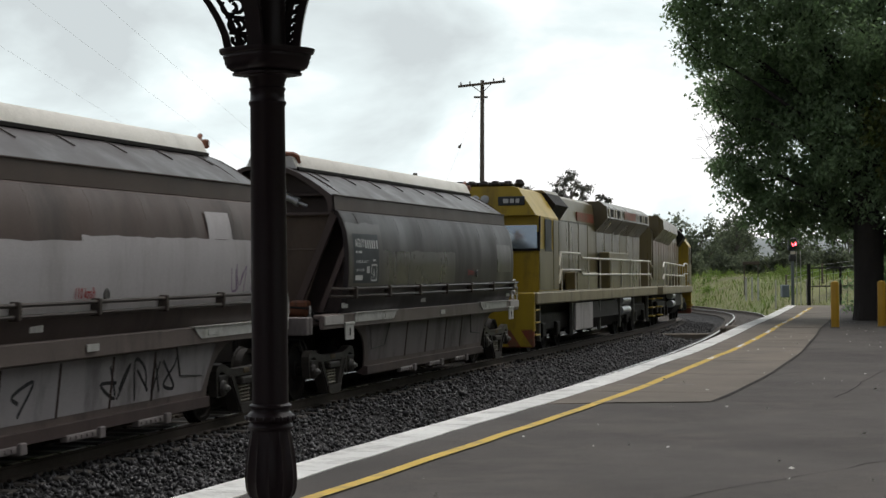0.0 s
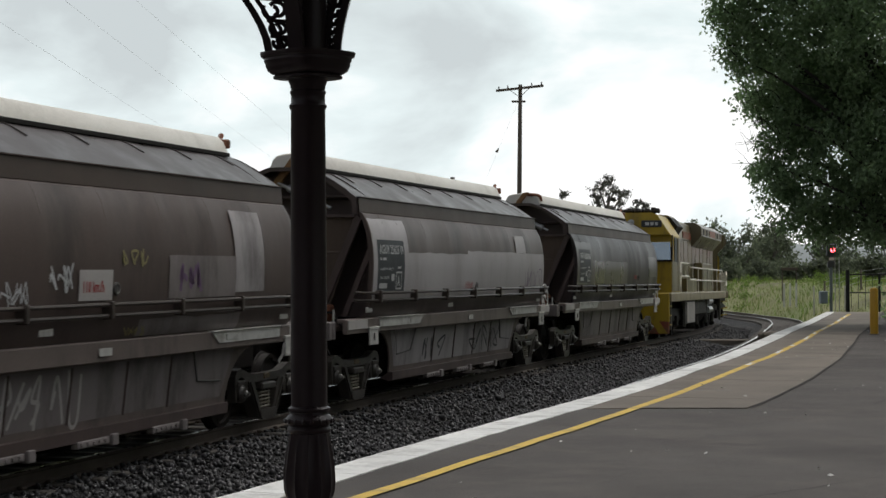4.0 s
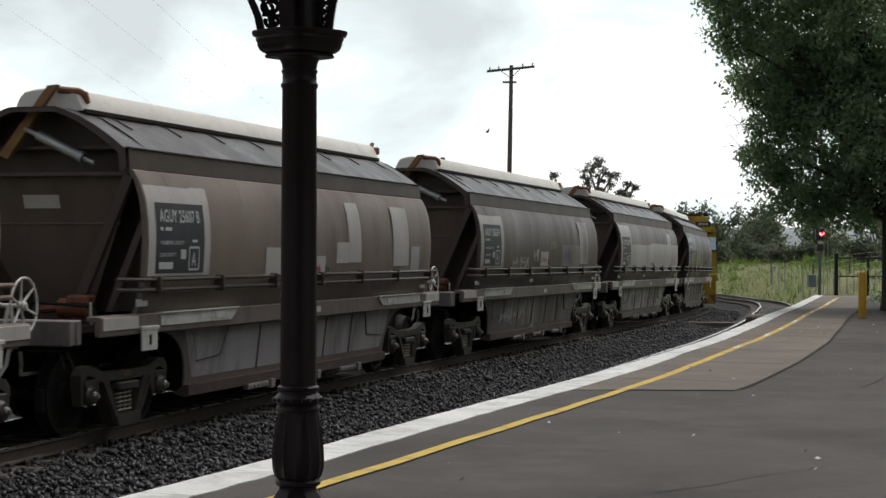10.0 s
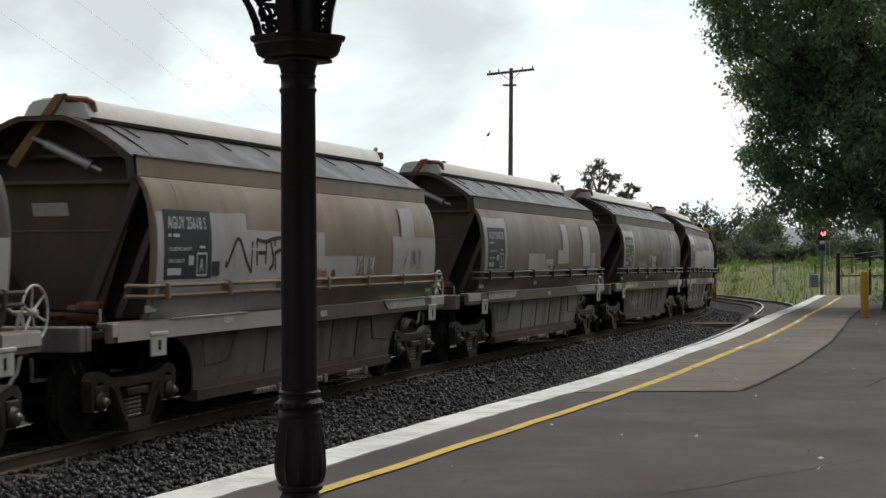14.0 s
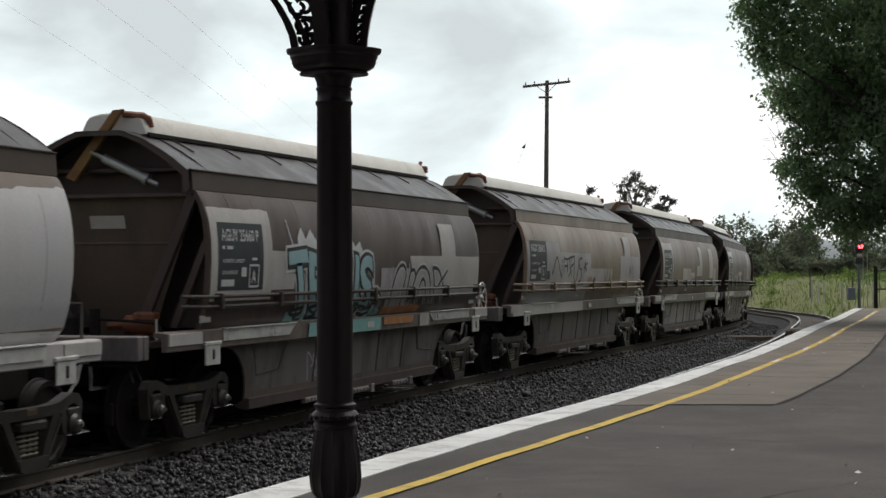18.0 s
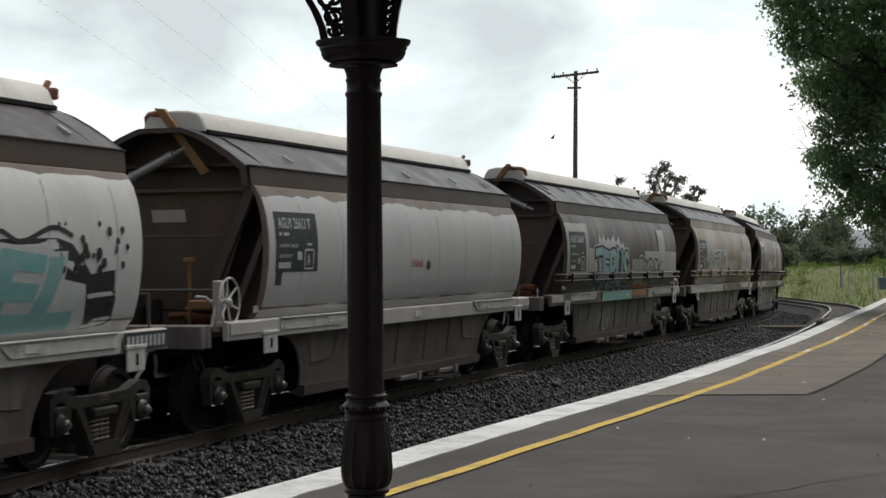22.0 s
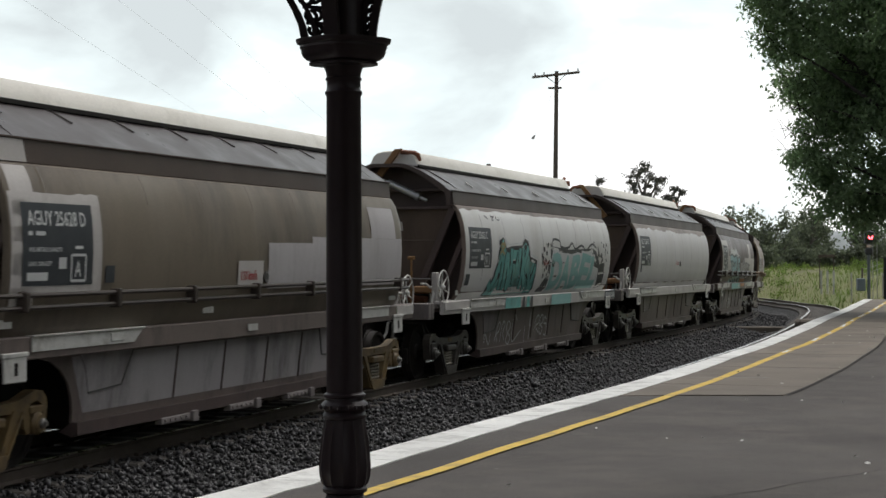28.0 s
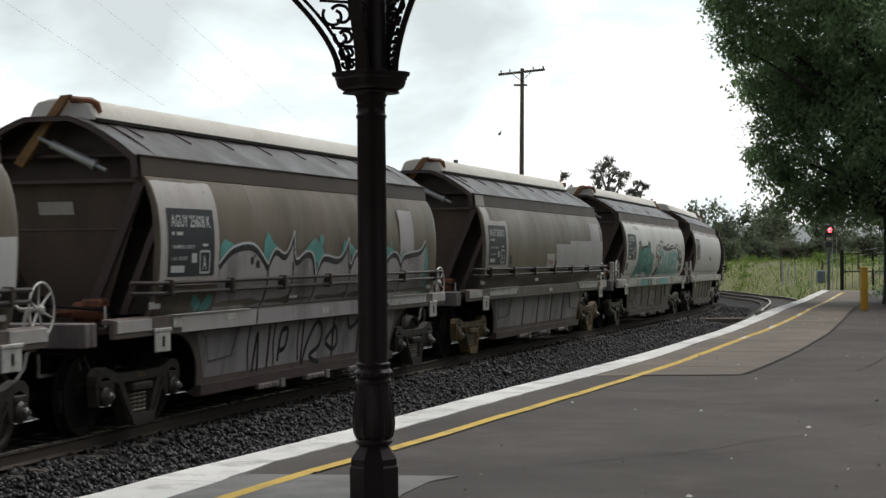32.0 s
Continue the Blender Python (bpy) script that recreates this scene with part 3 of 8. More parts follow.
    for ya, da, db in ((17.15, 0.42, 1.15), (23.3, 0.85, 1.58), (23.9, 0.34, 0.5), (20.2, 0.3, 0.5), (28.6, 0.9, 1.5)):
        part("joint_filler", Geo().grid([[edge_point(ya + 0.2 * (d - da) - 0.018, d, PLATFORM + 0.0125), edge_point(ya + 0.2 * (d - da) + 0.018 + 0.008 * math.sin(d * 17), d, PLATFORM + 0.0125)] for d in np.linspace(da, db, 7)]), PAD, t, "pale joint filler", angle=0)
    for pts in polys:
        c = Geo()
        up = [edge_point(min(a, 46.6), b, PLATFORM + 0.005 + rng.uniform(0, 0.002)) for a, b in pts]
        k = len(up)
        c.add(up + [p - Vector((0, 0, 0.05)) for p in up], [tuple(range(k))] + [(i, i + k, (i + 1) % k + k, (i + 1) % k) for i in range(k)])
        part("concrete_slab", c, CONCRETE, t, angle=0)
    # concrete pad round the column
    c = Geo()
    up = [(-1.2, 7.87), (-0.05, 7.7), (-0.2, 7.5), (-0.33, 7.05), (-0.52, 6.0), (-0.6, 5.3), (-2.0, 5.3), (-1.72, 6.2)]
    k = len(up)
    c.add([(x, y, PLATFORM + 0.007) for x, y in up] + [(x, y, PLATFORM - 0.05) for x, y in up], [tuple(range(k))] + [(i, i + k, (i + 1) % k + k, (i + 1) % k) for i in range(k)])
    part("column_pad", c, PAD, t, "pale concrete pad", angle=0)
    return t


build_platform()

# ---------------------------------------------------------------- cast-iron column
COLUMN = (-0.466, 6.9)


def build_column():
    t = thing("verandah_column", "black-brown cast-iron column with fluted base and scrolled brackets", "column", at=(COLUMN[0], COLUMN[1], PLATFORM))
    g = Geo()
    n = 8
    g.lathe([(0.125, 0.0), (0.125, 0.16), (0.118, 0.17), (0.118, 0.2), (0.078, 0.255), (0.075, 0.27)], n, pose(0, 0, 0, 0, 0, 22.5))
    part("plinth", g, IRON, t, "octagonal foot", angle=20)
    b = Geo()
    b.lathe([(0.072, 0.262), (0.088, 0.272), (0.09, 0.285), (0.08, 0.295)], 24)
    b.lathe([(0.08, 0.29), (0.092, 0.305), (0.1, 0.33), (0.103, 0.37), (0.1, 0.42), (0.092, 0.48), (0.083, 0.53), (0.077, 0.565)], 96,
            wave=lambda z, a: 1 - 0.09 * abs(math.sin(6 * a)) ** 0.7 * min(1, max(0, (0.56 - z) / 0.04)))
    part("fluted_base", b, IRON, t, "bulbous base with petal flutes")
    r = Geo()
    r.lathe([(0.075, 0.555), (0.083, 0.56), (0.088, 0.572), (0.083, 0.583), (0.078, 0.588), (0.094, 0.6), (0.096, 0.612), (0.086, 0.624), (0.076, 0.632), (0.074, 0.64), (0.082, 0.645), (0.083, 0.655), (0.07, 0.664)], 28)
    for k in range(18):
        a = 2 * math.pi * k / 18
        r.lathe([(0.004, -0.009), (0.009, 0), (0.004, 0.009)], 6, pose(0.095 * math.cos(a), 0.095 * math.sin(a), 0.606))
    part("base_ring", r, IRON, t, "beaded ring moulding")
    s = Geo()
    s.lathe([(0.0715, 0.655), (0.071, 1.2), (0.068, 1.828), (0.0735, 1.838), (0.074, 1.846), (0.0675, 1.855), (0.067, 1.888), (0.0715, 1.895), (0.0715, 1.9), (0.067, 1.906), (0.07, 1.925), (0.078, 1.945), (0.095, 1.956), (0.1, 1.975)], 32)
    part("shaft", s, IRON, t, "smooth tapered shaft")
    c = Geo()
    sq = lambda z, a: 1 + 0.07 * math.cos(4 * a)
    c.lathe([(0.085, 1.95), (0.127, 1.952), (0.128, 1.96), (0.12, 1.966), (0.135, 1.972), (0.148, 1.982), (0.156, 2.0), (0.157, 2.012), (0.162, 2.02), (0.162, 2.03), (0.172, 2.036), (0.176, 2.046), (0.176, 2.054), (0.09, 2.06)], 48, wave=sq)
    part("capital", c, IRON, t, "moulded capital block", angle=30)
    u = Geo()
    u.lathe([(0.078, 2.05), (0.075, 2.2), (0.07, 3.1)], 24)
    part("upper_shaft", u, IRON, t)
    for turn, r0, k0 in ((180, 0.165, 1.11), (0, 0.13, 0.46), (75, 0.15, 0.8), (255, 0.15, 0.8)):
        m = Matrix.Rotation(radians(turn), 4, "Z")
        k = Geo()
        arc = [(r0 + k0 * (h ** 1.6), 2.05 + h) for h in np.linspace(0, 0.86, 16)]
        for off, w, th in ((0.0, 0.03, 0.03), (-0.05, 0.012, 0.02)):
            vs = []
            for x, z in arc:
                vs += [m @ Vector((x + off, -w, z)), m @ Vector((x + off, w, z)), m @ Vector((x + off - th, w, z)), m @ Vector((x + off - th, -w, z))]
            n = len(arc)
            fs = [(4 * i + j, 4 * i + (j + 1) % 4, 4 * i + 4 + (j + 1) % 4, 4 * i + 4 + j) for i in range(n - 1) for j in range(4)] + [(3, 2, 1, 0), (4 * n - 4, 4 * n - 3, 4 * n - 2, 4 * n - 1)]
            k.add(vs, fs)
        b = part("bracket", k, IRON, t, "curved bracket arm", angle=50)
        sc = Geo()
        z0 = 2.07
        while z0 < 2.8:
            x1 = r0 + k0 * ((z0 - 2.05) ** 1.6) - 0.03
            rad = max(0.014, (x1 - 0.075) * 0.36)
            mid = 0.5 * (0.075 + x1)
            for cx, spin in ((mid - rad * 0.25, 1), (mid + rad * 0.35, -1)):
                pts = []
                for j in range(15):
                    a2 = spin * (j / 14) * 5.0 + 0.6
                    rr = rad * (1 - 0.55 * j / 14)
                    pts.append(m @ Vector((min(max(cx + rr * math.cos(a2), 0.07), x1), 0, z0 + rad + rr * math.sin(a2))))
                sc.tube(pts, 0.009, 6)
            sc.tube([m @ Vector((0.07, 0, z0 + rad * 2.1)), m @ Vector((x1 + 0.01, 0, z0 + rad * 2.3))], 0.008, 6)
            z0 += rad * 2.3
        part("scrollwork", sc, IRON, b, "pierced scrolls")
    return t


build_column()


def build_verandah():
    """The roof that the column carries, over and behind the viewer."""
    TIMBER = material("verandah_timber", (0.3, 0.27, 0.22), 0.6, scale=4, streak=1, bump=0.05)
    IRON_SHEET = material("roof_sheet", (0.22, 0.22, 0.22), 0.5, metal=0.3, scale=2, bump=0.05)
    WALL = material("station_wall", (0.42, 0.36, 0.28), 0.8, scale=1.5, bump=0.1)
    t = thing("verandah", "timber verandah roof on a cast-iron column", "verandah", kind="structure")
    ang = -19.0
    m = Matrix.Translation((COLUMN[0], COLUMN[1], 0)) @ Matrix.Rotation(radians(ang), 4, "Z")
    part("beam", Geo().box(-0.08, 0.08, -16, 0.9, PLATFORM + 3.0, PLATFORM + 3.25, 0.01, m), TIMBER, t)
    g = Geo()
    rows = []
    for i in range(61):
        y = -16 + 17.0 * i / 60
        z = 0.02 * math.cos(i * math.pi)
        rows.append([m @ Vector((-0.5, y, PLATFORM + 3.27 + z)), m @ Vector((5.2, y, PLATFORM + 4.1 + z))])
    part("roof", g.grid(rows), IRON_SHEET, t)
    part("wall", Geo().box(5.0, 5.3, -16, -4.5, PLATFORM, PLATFORM + 4.3, 0, m), WALL, t)
    return t


build_verandah()

# ---------------------------------------------------------------- grain wagons
PITCH = 15.057
HALF = PITCH / 2
# half outline of the side, from the sill up to the hatch: distance from the centre line, height above the rail
RIBBED = ((1.30, 1.36), (1.36, 1.45), (1.40, 1.62), (1.43, 1.9), (1.445, 2.2), (1.437, 2.45), (1.405, 2.7), (1.345, 2.9), (1.27, 3.03), (1.215, 3.06), (1.195, 3.29), (1.0, 3.44), (0.8, 3.57), (0.6, 3.68), (0.42, 3.75), (0.3, 3.79))
SMOOTH = ((1.22, 1.36), (1.33, 1.5), (1.4, 1.75), (1.44, 2.05), (1.447, 2.3), (1.435, 2.5), (1.405, 2.7), (1.345, 2.9), (1.27, 3.03), (1.215, 3.06), (1.195, 3.29), (1.0, 3.44), (0.8, 3.57), (0.6, 3.68), (0.42, 3.75), (0.3, 3.79))
U0, U1 = 1.5, 13.13
REAR, FRONT, BOGIE_A, BOGIE_B = 0.46, 13.9, 1.68, 12.9
SKIRT_V = 1.2


def side_v(prof, z):
    return float(np.interp(z, [p[1] for p in prof], [p[0] for p in prof]))


def at_u(u, v, z):
    """Wagon space: u from the rear coupling, v to the right of the centre line."""
    return Vector((u - HALF, -v, z))


def wheelset_mesh():
    g = Geo()
    prof = [(0.1, -0.07), (0.14, -0.07), (0.16, -0.03), (0.38, -0.02), (0.4, -0.055), (0.455, -0.06), (0.46, 0.05), (0.487, 0.062), (0.49, 0.08), (0.45, 0.085), (0.4, 0.06), (0.38, 0.02), (0.15, 0.03), (0.1, 0.07)]
    for side in (-1, 1):
        m = Matrix.Translation((0, side * 0.74, 0)) @ Matrix.Rotation(radians(90 * side), 4, "X")
        g.lathe(prof, 32, m)
        # marks on the rim so that the turning shows
        for a in (0, 180):
            q = Matrix.Translation((0, side * 0.802, 0)) @ Matrix.Rotation(radians(a), 4, "Y")
            g.box(0.36, 0.4, -0.004, 0.004, -0.035, 0.035, 0, q)
    g.lathe([(0.075, -1.0), (0.075, 1.0)], 14, Matrix.Rotation(radians(90), 4, "X"))
    return g.mesh("wheelset", BLACK_STEEL)


def side_frame_mesh():
    """A cast frame: pedestal arches over the axle boxes, two raking legs, a narrow spring seat."""
    g = Geo()
    top = ((1.13, 0.6), (1.12, 0.7), (1.04, 0.78), (0.9, 0.8), (0.77, 0.765), (0.6, 0.715), (0.42, 0.7))
    low = ((0.42, 0.59), (0.6, 0.585), (0.74, 0.6), (0.8, 0.66), (0.92, 0.69), (1.02, 0.65), (1.04, 0.6))
    g.prism(top + tuple((-x, z) for x, z in top[::-1]) + tuple((-x, z) for x, z in low[::-1]) + low, "y", -0.065, 0.065)
    for k in (-1, 1):
        g.prism(((k * 1.13, 0.61), (k * 1.03, 0.61), (k * 1.05, 0.37), (k * 1.09, 0.35)), "y", -0.06, 0.06)
        g.prism(((k * 0.8, 0.66), (k * 0.66, 0.6), (k * 0.68, 0.42), (k * 0.74, 0.36), (k * 0.79, 0.38)), "y", -0.06, 0.06)
        g.prism(((k * 0.68, 0.62), (k * 0.46, 0.62), (k * 0.17, 0.12), (k * 0.31, 0.1)), "y", -0.075, 0.075)
        g.prism(((k * 0.64, 0.6), (k * 0.6, 0.6), (k * 0.25, 0.12), (k * 0.29, 0.12)), "y", -0.1, 0.1)
    g.prism(((-0.32, 0.2), (0.32, 0.2), (0.28, 0.09), (0.2, 0.06), (-0.2, 0.06), (-0.28, 0.09)), "y", -0.11, 0.11)
    g.box(-0.26, 0.26, -0.12, 0.12, 0.47, 0.57, 0.02)
    for x in (-0.915, 0.915):
        m = Matrix.Translation((x, 0, 0.46)) @ Matrix.Rotation(radians(90), 4, "X")
        g.lathe([(0.05, -0.1), (0.1, -0.09), (0.115, -0.05), (0.12, 0.08), (0.09, 0.12), (0.03, 0.125)], 16, m)
        g.box(x - 0.14, x + 0.14, -0.08, 0.08, 0.56, 0.64, 0.015)
    return g.mesh("side_frame", BOGIE, angle=25)


def axle_cap_mesh():
    g = Geo().lathe([(0.052, -0.16), (0.052, 0.15), (0.042, 0.162), (0.03, 0.165), (0.028, 0.185), (0.0, 0.186)], 14, Matrix.Rotation(radians(90), 4, "X"))
    return g.mesh("axle_cap", material("axle_cap_steel", (0.3, 0.29, 0.27), 0.35, metal=0.6, scale=9, bump=0.1, dirt=(0.06, 0.05, 0.04), dirt_scale=6))


def spring_mesh():
    g = Geo()
    g.tube([(0.055 * math.cos(a), 0.055 * math.sin(a), 0.2 + 0.27 * a / (2 * math.pi * 5.5)) for a in np.linspace(0, 2 * math.pi * 5.5, 56)], 0.017, 5)
    return g.mesh("spring", material("spring_steel", (0.3, 0.27, 0.21), 0.4, metal=0.4, scale=9, bump=0.1))


AXLE_CAP = axle_cap_mesh()
BOGIE_TAG = Geo().box(-0.11, 0.11, -0.075, 0.075, 0.615, 0.69, 0.01).mesh("bogie_tag", BOGIE_OCHRE)
WHEELSET, SIDE_FRAME, SPRINGS = wheelset_mesh(), side_frame_mesh(), spring_mesh()


def bogie(parent, x, axles=(-0.915, 0.915)):
    g = Geo().box(-0.2, 0.2, -1.02, 1.02, 0.48, 0.62, 0.03).box(-0.35, 0.35, -0.6, 0.6, 0.6, 0.74, 0.03)
    g.box(-1.25, 1.25, -0.5, -0.42, 0.5, 0.56, 0.01).box(-1.25, 1.25, 0.42, 0.5, 0.5, 0.56, 0.01)
    for a in axles:
        for y in (-0.74, 0.74):
            for d in (-0.5, 0.5):
                g.box(a + d - 0.03, a + d + 0.03, y - 0.05, y + 0.05, 0.3, 0.56, 0.015)
    b = part("bogie", g, BLACK_STEEL, parent, "three-piece bogie")
    b.location = (x, 0, 0)
    for y in (-1.02, 1.02):
        o = new("side_frame", SIDE_FRAME)
        o.parent, o.location = b, (0, y, 0)
        o = new("bogie_tag", BOGIE_TAG)
        o.parent, o.location = b, (0.02, y, 0.005)
        for ax in axles:
            o = new("axle_cap", AXLE_CAP)
            o.parent, o.location = b, (ax, y, 0.46)
        for cx in (-0.125, 0.0, 0.125):
            o = new("spring", SPRINGS)
            o.parent, o.location = b, (cx, y, 0)
    for a in axles:
        o = new("wheelset", WHEELSET)
        o.parent, o.location = b, (a, 0, 0.46)
    return b


def hand_wheel(parent, u, v, z, mat=WHITE):
    """Brake hand wheel that faces the side, with six spokes and its bracket."""
    g = Geo()
    R = 0.29
    g.tube([(R * math.cos(a), 0, R * math.sin(a)) for a in np.linspace(0, 2 * math.pi, 33)[:-1]], 0.014, 8, closed=True)
    o = part("brake_wheel", g, mat, parent, "white spoked brake hand wheel")
    o.matrix_basis = Matrix.Translation(at_u(u, v, z))
    spoke = None
    for k in range(6):
        m = Matrix.Rotation(math.pi * k / 3 + 0.35, 4, "Y")
        if spoke is None:
            spoke = part("spoke", Geo().tube([(0.03, 0.035, 0), (R, 0, 0)], [0.016, 0.011], 6), mat, o)
            spoke.matrix_basis = m
        else:
            again(spoke, o, m)
    part("hub", Geo().lathe([(0.05, -0.03), (0.05, 0.04), (0.03, 0.06)], 12, Matrix.Translation((0, 0.03, 0)) @ Matrix.Rotation(radians(90), 4, "X")), mat, o)
    h = Geo()
    h.tube([(0, 0.03, 0), (0, 0.25, 0)], 0.025, 8)
    h.tube([(0.02, 0.16, 0), (0.16, 0.18, -0.3)], 0.022, 6)
    h.tube([(-0.02, 0.16, 0), (-0.12, 0.18, -0.3)], 0.022, 6)
    h.tube([(0, 0.25, 0), (-0.05, 0.3, 0.06), (-0.25, 0.32, 0.07)], 0.02, 6)
    part("wheel_bracket", h, mat, o, "painted steel bracket")
    return o


def wagon(smooth=False):
    """A bogie grain hopper wagon; its rear faces -x."""
    prof = SMOOTH if smooth else RIBBED
    w = thing("grain_wagon", "dirty brown steel grain hopper wagon on the main track", "wagon", "train of grain wagons")
    full = [(-v, z) for v, z in prof] + [(v, z) for v, z in prof[::-1]]
    # shell: two side sheets, roof sheets, and the dark band below the roof
    us = list(np.linspace(U0, U1, 31))
    ns = 10
    roof = Geo()
    for sgn in (1, -1):
        body = Geo()
        # the thin sheets sag a little between their frames
        dent = lambda u, z: (0.007 + 0.02 * min(1, max(0, (z - 2.3) / 0.5)) * min(1, max(0, (3.06 - z) / 0.1))) * abs(math.sin(math.pi * (u - U0) / 1.454)) ** 0.8 * (0.4 + 0.8 * abs(noise.noise(Vector((u * 0.9, z * 0.5, 4))))) * math.sin(math.pi * min(1, max(0, (u - U0) / (U1 - U0)))) ** 0.3
        rows = [[at_u(u, sgn * (v - dent(u, z)), z) for v, z in prof[:ns]] for u in np.linspace(U0, U1, 97)]
        lip = lambda u, du: [[at_u(u + du * 0.012, sgn * (v - 0.07), z) for v, z in prof[:ns]], [at_u(u + du * 0.012, sgn * (v - 0.004), z) for v, z in prof[:ns]]]
        body.grid(lip(U0, -1) + rows + lip(U1, 1)[::-1])
        part("side_sheet", body, BROWN, w, "curved side sheet", angle=30)
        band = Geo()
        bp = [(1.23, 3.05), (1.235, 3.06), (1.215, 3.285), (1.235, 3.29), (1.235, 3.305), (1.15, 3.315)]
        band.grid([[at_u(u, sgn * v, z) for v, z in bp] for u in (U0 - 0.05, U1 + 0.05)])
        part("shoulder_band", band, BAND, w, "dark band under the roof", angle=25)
    sag = lambda u, v: 0.03 * abs(math.sin(math.pi * (u - U0 - 0.9) / 1.433)) ** 0.8 * (0.5 + 0.9 * abs(noise.noise(Vector((u * 0.7, v, 9))))) * math.sin(math.pi * min(1, max(0, (1.2 - v) / 0.8)))
    us = list(np.linspace(U0, U1, 98))
    roof.grid([[at_u(u, sg * v, z - sag(u, v)) for sg, pp in ((-1, prof[ns:]), (1, prof[ns:][::-1])) for v, z in pp] for u in [U0 - 0.12] + us + [U1 + 0.12]])
    part("roof", roof, ROOF, w, "lighter sloping roof sheets", angle=30)
    # welded ribs on the roof and faint seams on the sides
    rg = Geo()
    for sgn in (1,):
        pr = prof[12:15]
        rg.grid([[at_u(HALF + du, sgn * (v + h * 0.5), z + h) for v, z in pr] for du, h in ((-0.012, -0.004), (-0.008, 0.012), (0.008, 0.012), (0.012, -0.004))])
    first = None
    for k in range(0 if smooth else 8):
        u = U0 + 0.9 + k * (U1 - U0 - 1.6) / 7
        m = Matrix.Translation((u - HALF, 0, 0))
        if first is None:
            first = part("roof_rib", rg, ROOF_RIB, w)
            first.matrix_basis = m
        else:
            again(first, w, m)
    if smooth:
        sg = Geo()
        h = 0.0045 if not smooth else 0.003
        sg.grid([[at_u(HALF + du, v + q, z) for v, z in (prof[2:6] if smooth else prof[2:9])] for du, q in ((-0.014, 0.0), (-0.005, h), (0.005, h), (0.014, 0.0))])
        first = None
        for k in range(9):
            m = Matrix.Translation((U0 + 0.72 + k * (U1 - U0 - 1.44) / 8 + 0.25 - HALF, 0, 0))
            if first is None:
                first = part("side_seam", sg, BROWN, w)
                first.matrix_basis = m
            else:
                again(first, w, m)
    else:
        sg = Geo()
        sg.grid([[at_u(HALF + du, v + q, z) for v, z in prof[6:9]] for du, q in ((-0.03, -0.006), (-0.01, 0.002), (0.01, 0.002), (0.03, -0.006))])
        first = None
        for k in range(8):
            m = Matrix.Translation((U0 + 1.454 * (k + 0.02) - HALF + (0.72 if k == 0 else 0), 0, 0))
            if first is None:
                first = part("side_seam", sg, BROWN, w)
                first.matrix_basis = m
            else:
                again(first, w, m)
    if smooth:
        clip = None
        for u in (3.2, 5.6, 8.0, 10.4, 12.3):
            m = Matrix.Translation(at_u(u, 0.98, 3.468)) @ Matrix.Rotation(radians(33), 4, "X")
            if clip is None:
                clip = part("roof_clip", Geo().box(-0.02, 0.02, -0.09, 0.09, -0.01, 0.014, 0.004), WHITE, w, "small white roof clip")
                clip.matrix_basis = m
            else:
                again(clip, w, m)
    # hatch along the roof
    h = Geo()
    hp = ((-0.48, 3.765), (-0.475, 3.8), (-0.4, 3.96), (-0.34, 4.015), (-0.2, 4.045), (0, 4.055), (0.2, 4.045), (0.34, 4.015), (0.4, 3.96), (0.475, 3.8), (0.48, 3.765))
    ha, hb = (1.85, 13.0)
    h.grid([[at_u(u, v * k, 3.79 + (z - 3.79) * k2) for v, z in hp] for u, k, k2 in ((ha - 0.07, 0.9, 0.8), (ha - 0.05, 0.97, 0.95), (ha, 1, 1), (hb, 1, 1), (hb + 0.05, 0.97, 0.95), (hb + 0.07, 0.9, 0.8))])
    h.add([at_u(ha - 0.07, v * 0.9, 3.79 + (z - 3.79) * 0.8) for v, z in hp], [tuple(range(len(hp)))])
    h.add([at_u(hb + 0.07, v * 0.9, 3.79 + (z - 3.79) * 0.8) for v, z in hp], [tuple(range(len(hp)))])
    hes = []
    for ux, d in ((ha - 0.074, -1), (hb + 0.074, 1)):
        he = Geo()
        hes.append(he)
        he.add([at_u(ux, v * 0.93, 3.79 + (z - 3.79) * 0.88) for v, z in hp] + [at_u(ux - d * 0.03, v * 0.93, 3.79 + (z - 3.79) * 0.88) for v, z in hp],
               [tuple(range(11)), tuple(range(11, 22))[::-1]] + [(i, (i + 1) % 11, (i + 1) % 11 + 11, i + 11) for i in range(11)])
    hatch = part("hatch_cover", h, CREAM, w, "long cream roof hatch", angle=24)
    for he in hes:
        part("hatch_end", he, PALE, hatch, "pale grey hatch end plate")
    lip = Geo()
    for sgn in (1, -1):
        lip.box(ha - 0.06 - HALF, hb + 0.06 - HALF, -sgn * 0.47 - 0.02, -sgn * 0.47 + 0.02, 3.735, 3.79, 0.006)
    part("hatch_seal", lip, BLACK_STEEL, hatch, "dark rubber seal")
    # gear that opens the hatch, at the rear end
    a = Geo()
    ends = ((U0, 1, REAR), (U1, -1, FRONT))
    rear = U0 + 0.02
    a.tube([at_u(ha + 0.06, 0.44, 3.86), at_u(ha + 0.02, 0.43, 3.97), at_u(ha - 0.02, 0.38, 4.0), at_u(ha - 0.1, 0.14, 4.02)], 0.045, 8)
    arm = part("hatch_link", a, RED_PART, w, "rusty red hatch link")
    b = Geo()
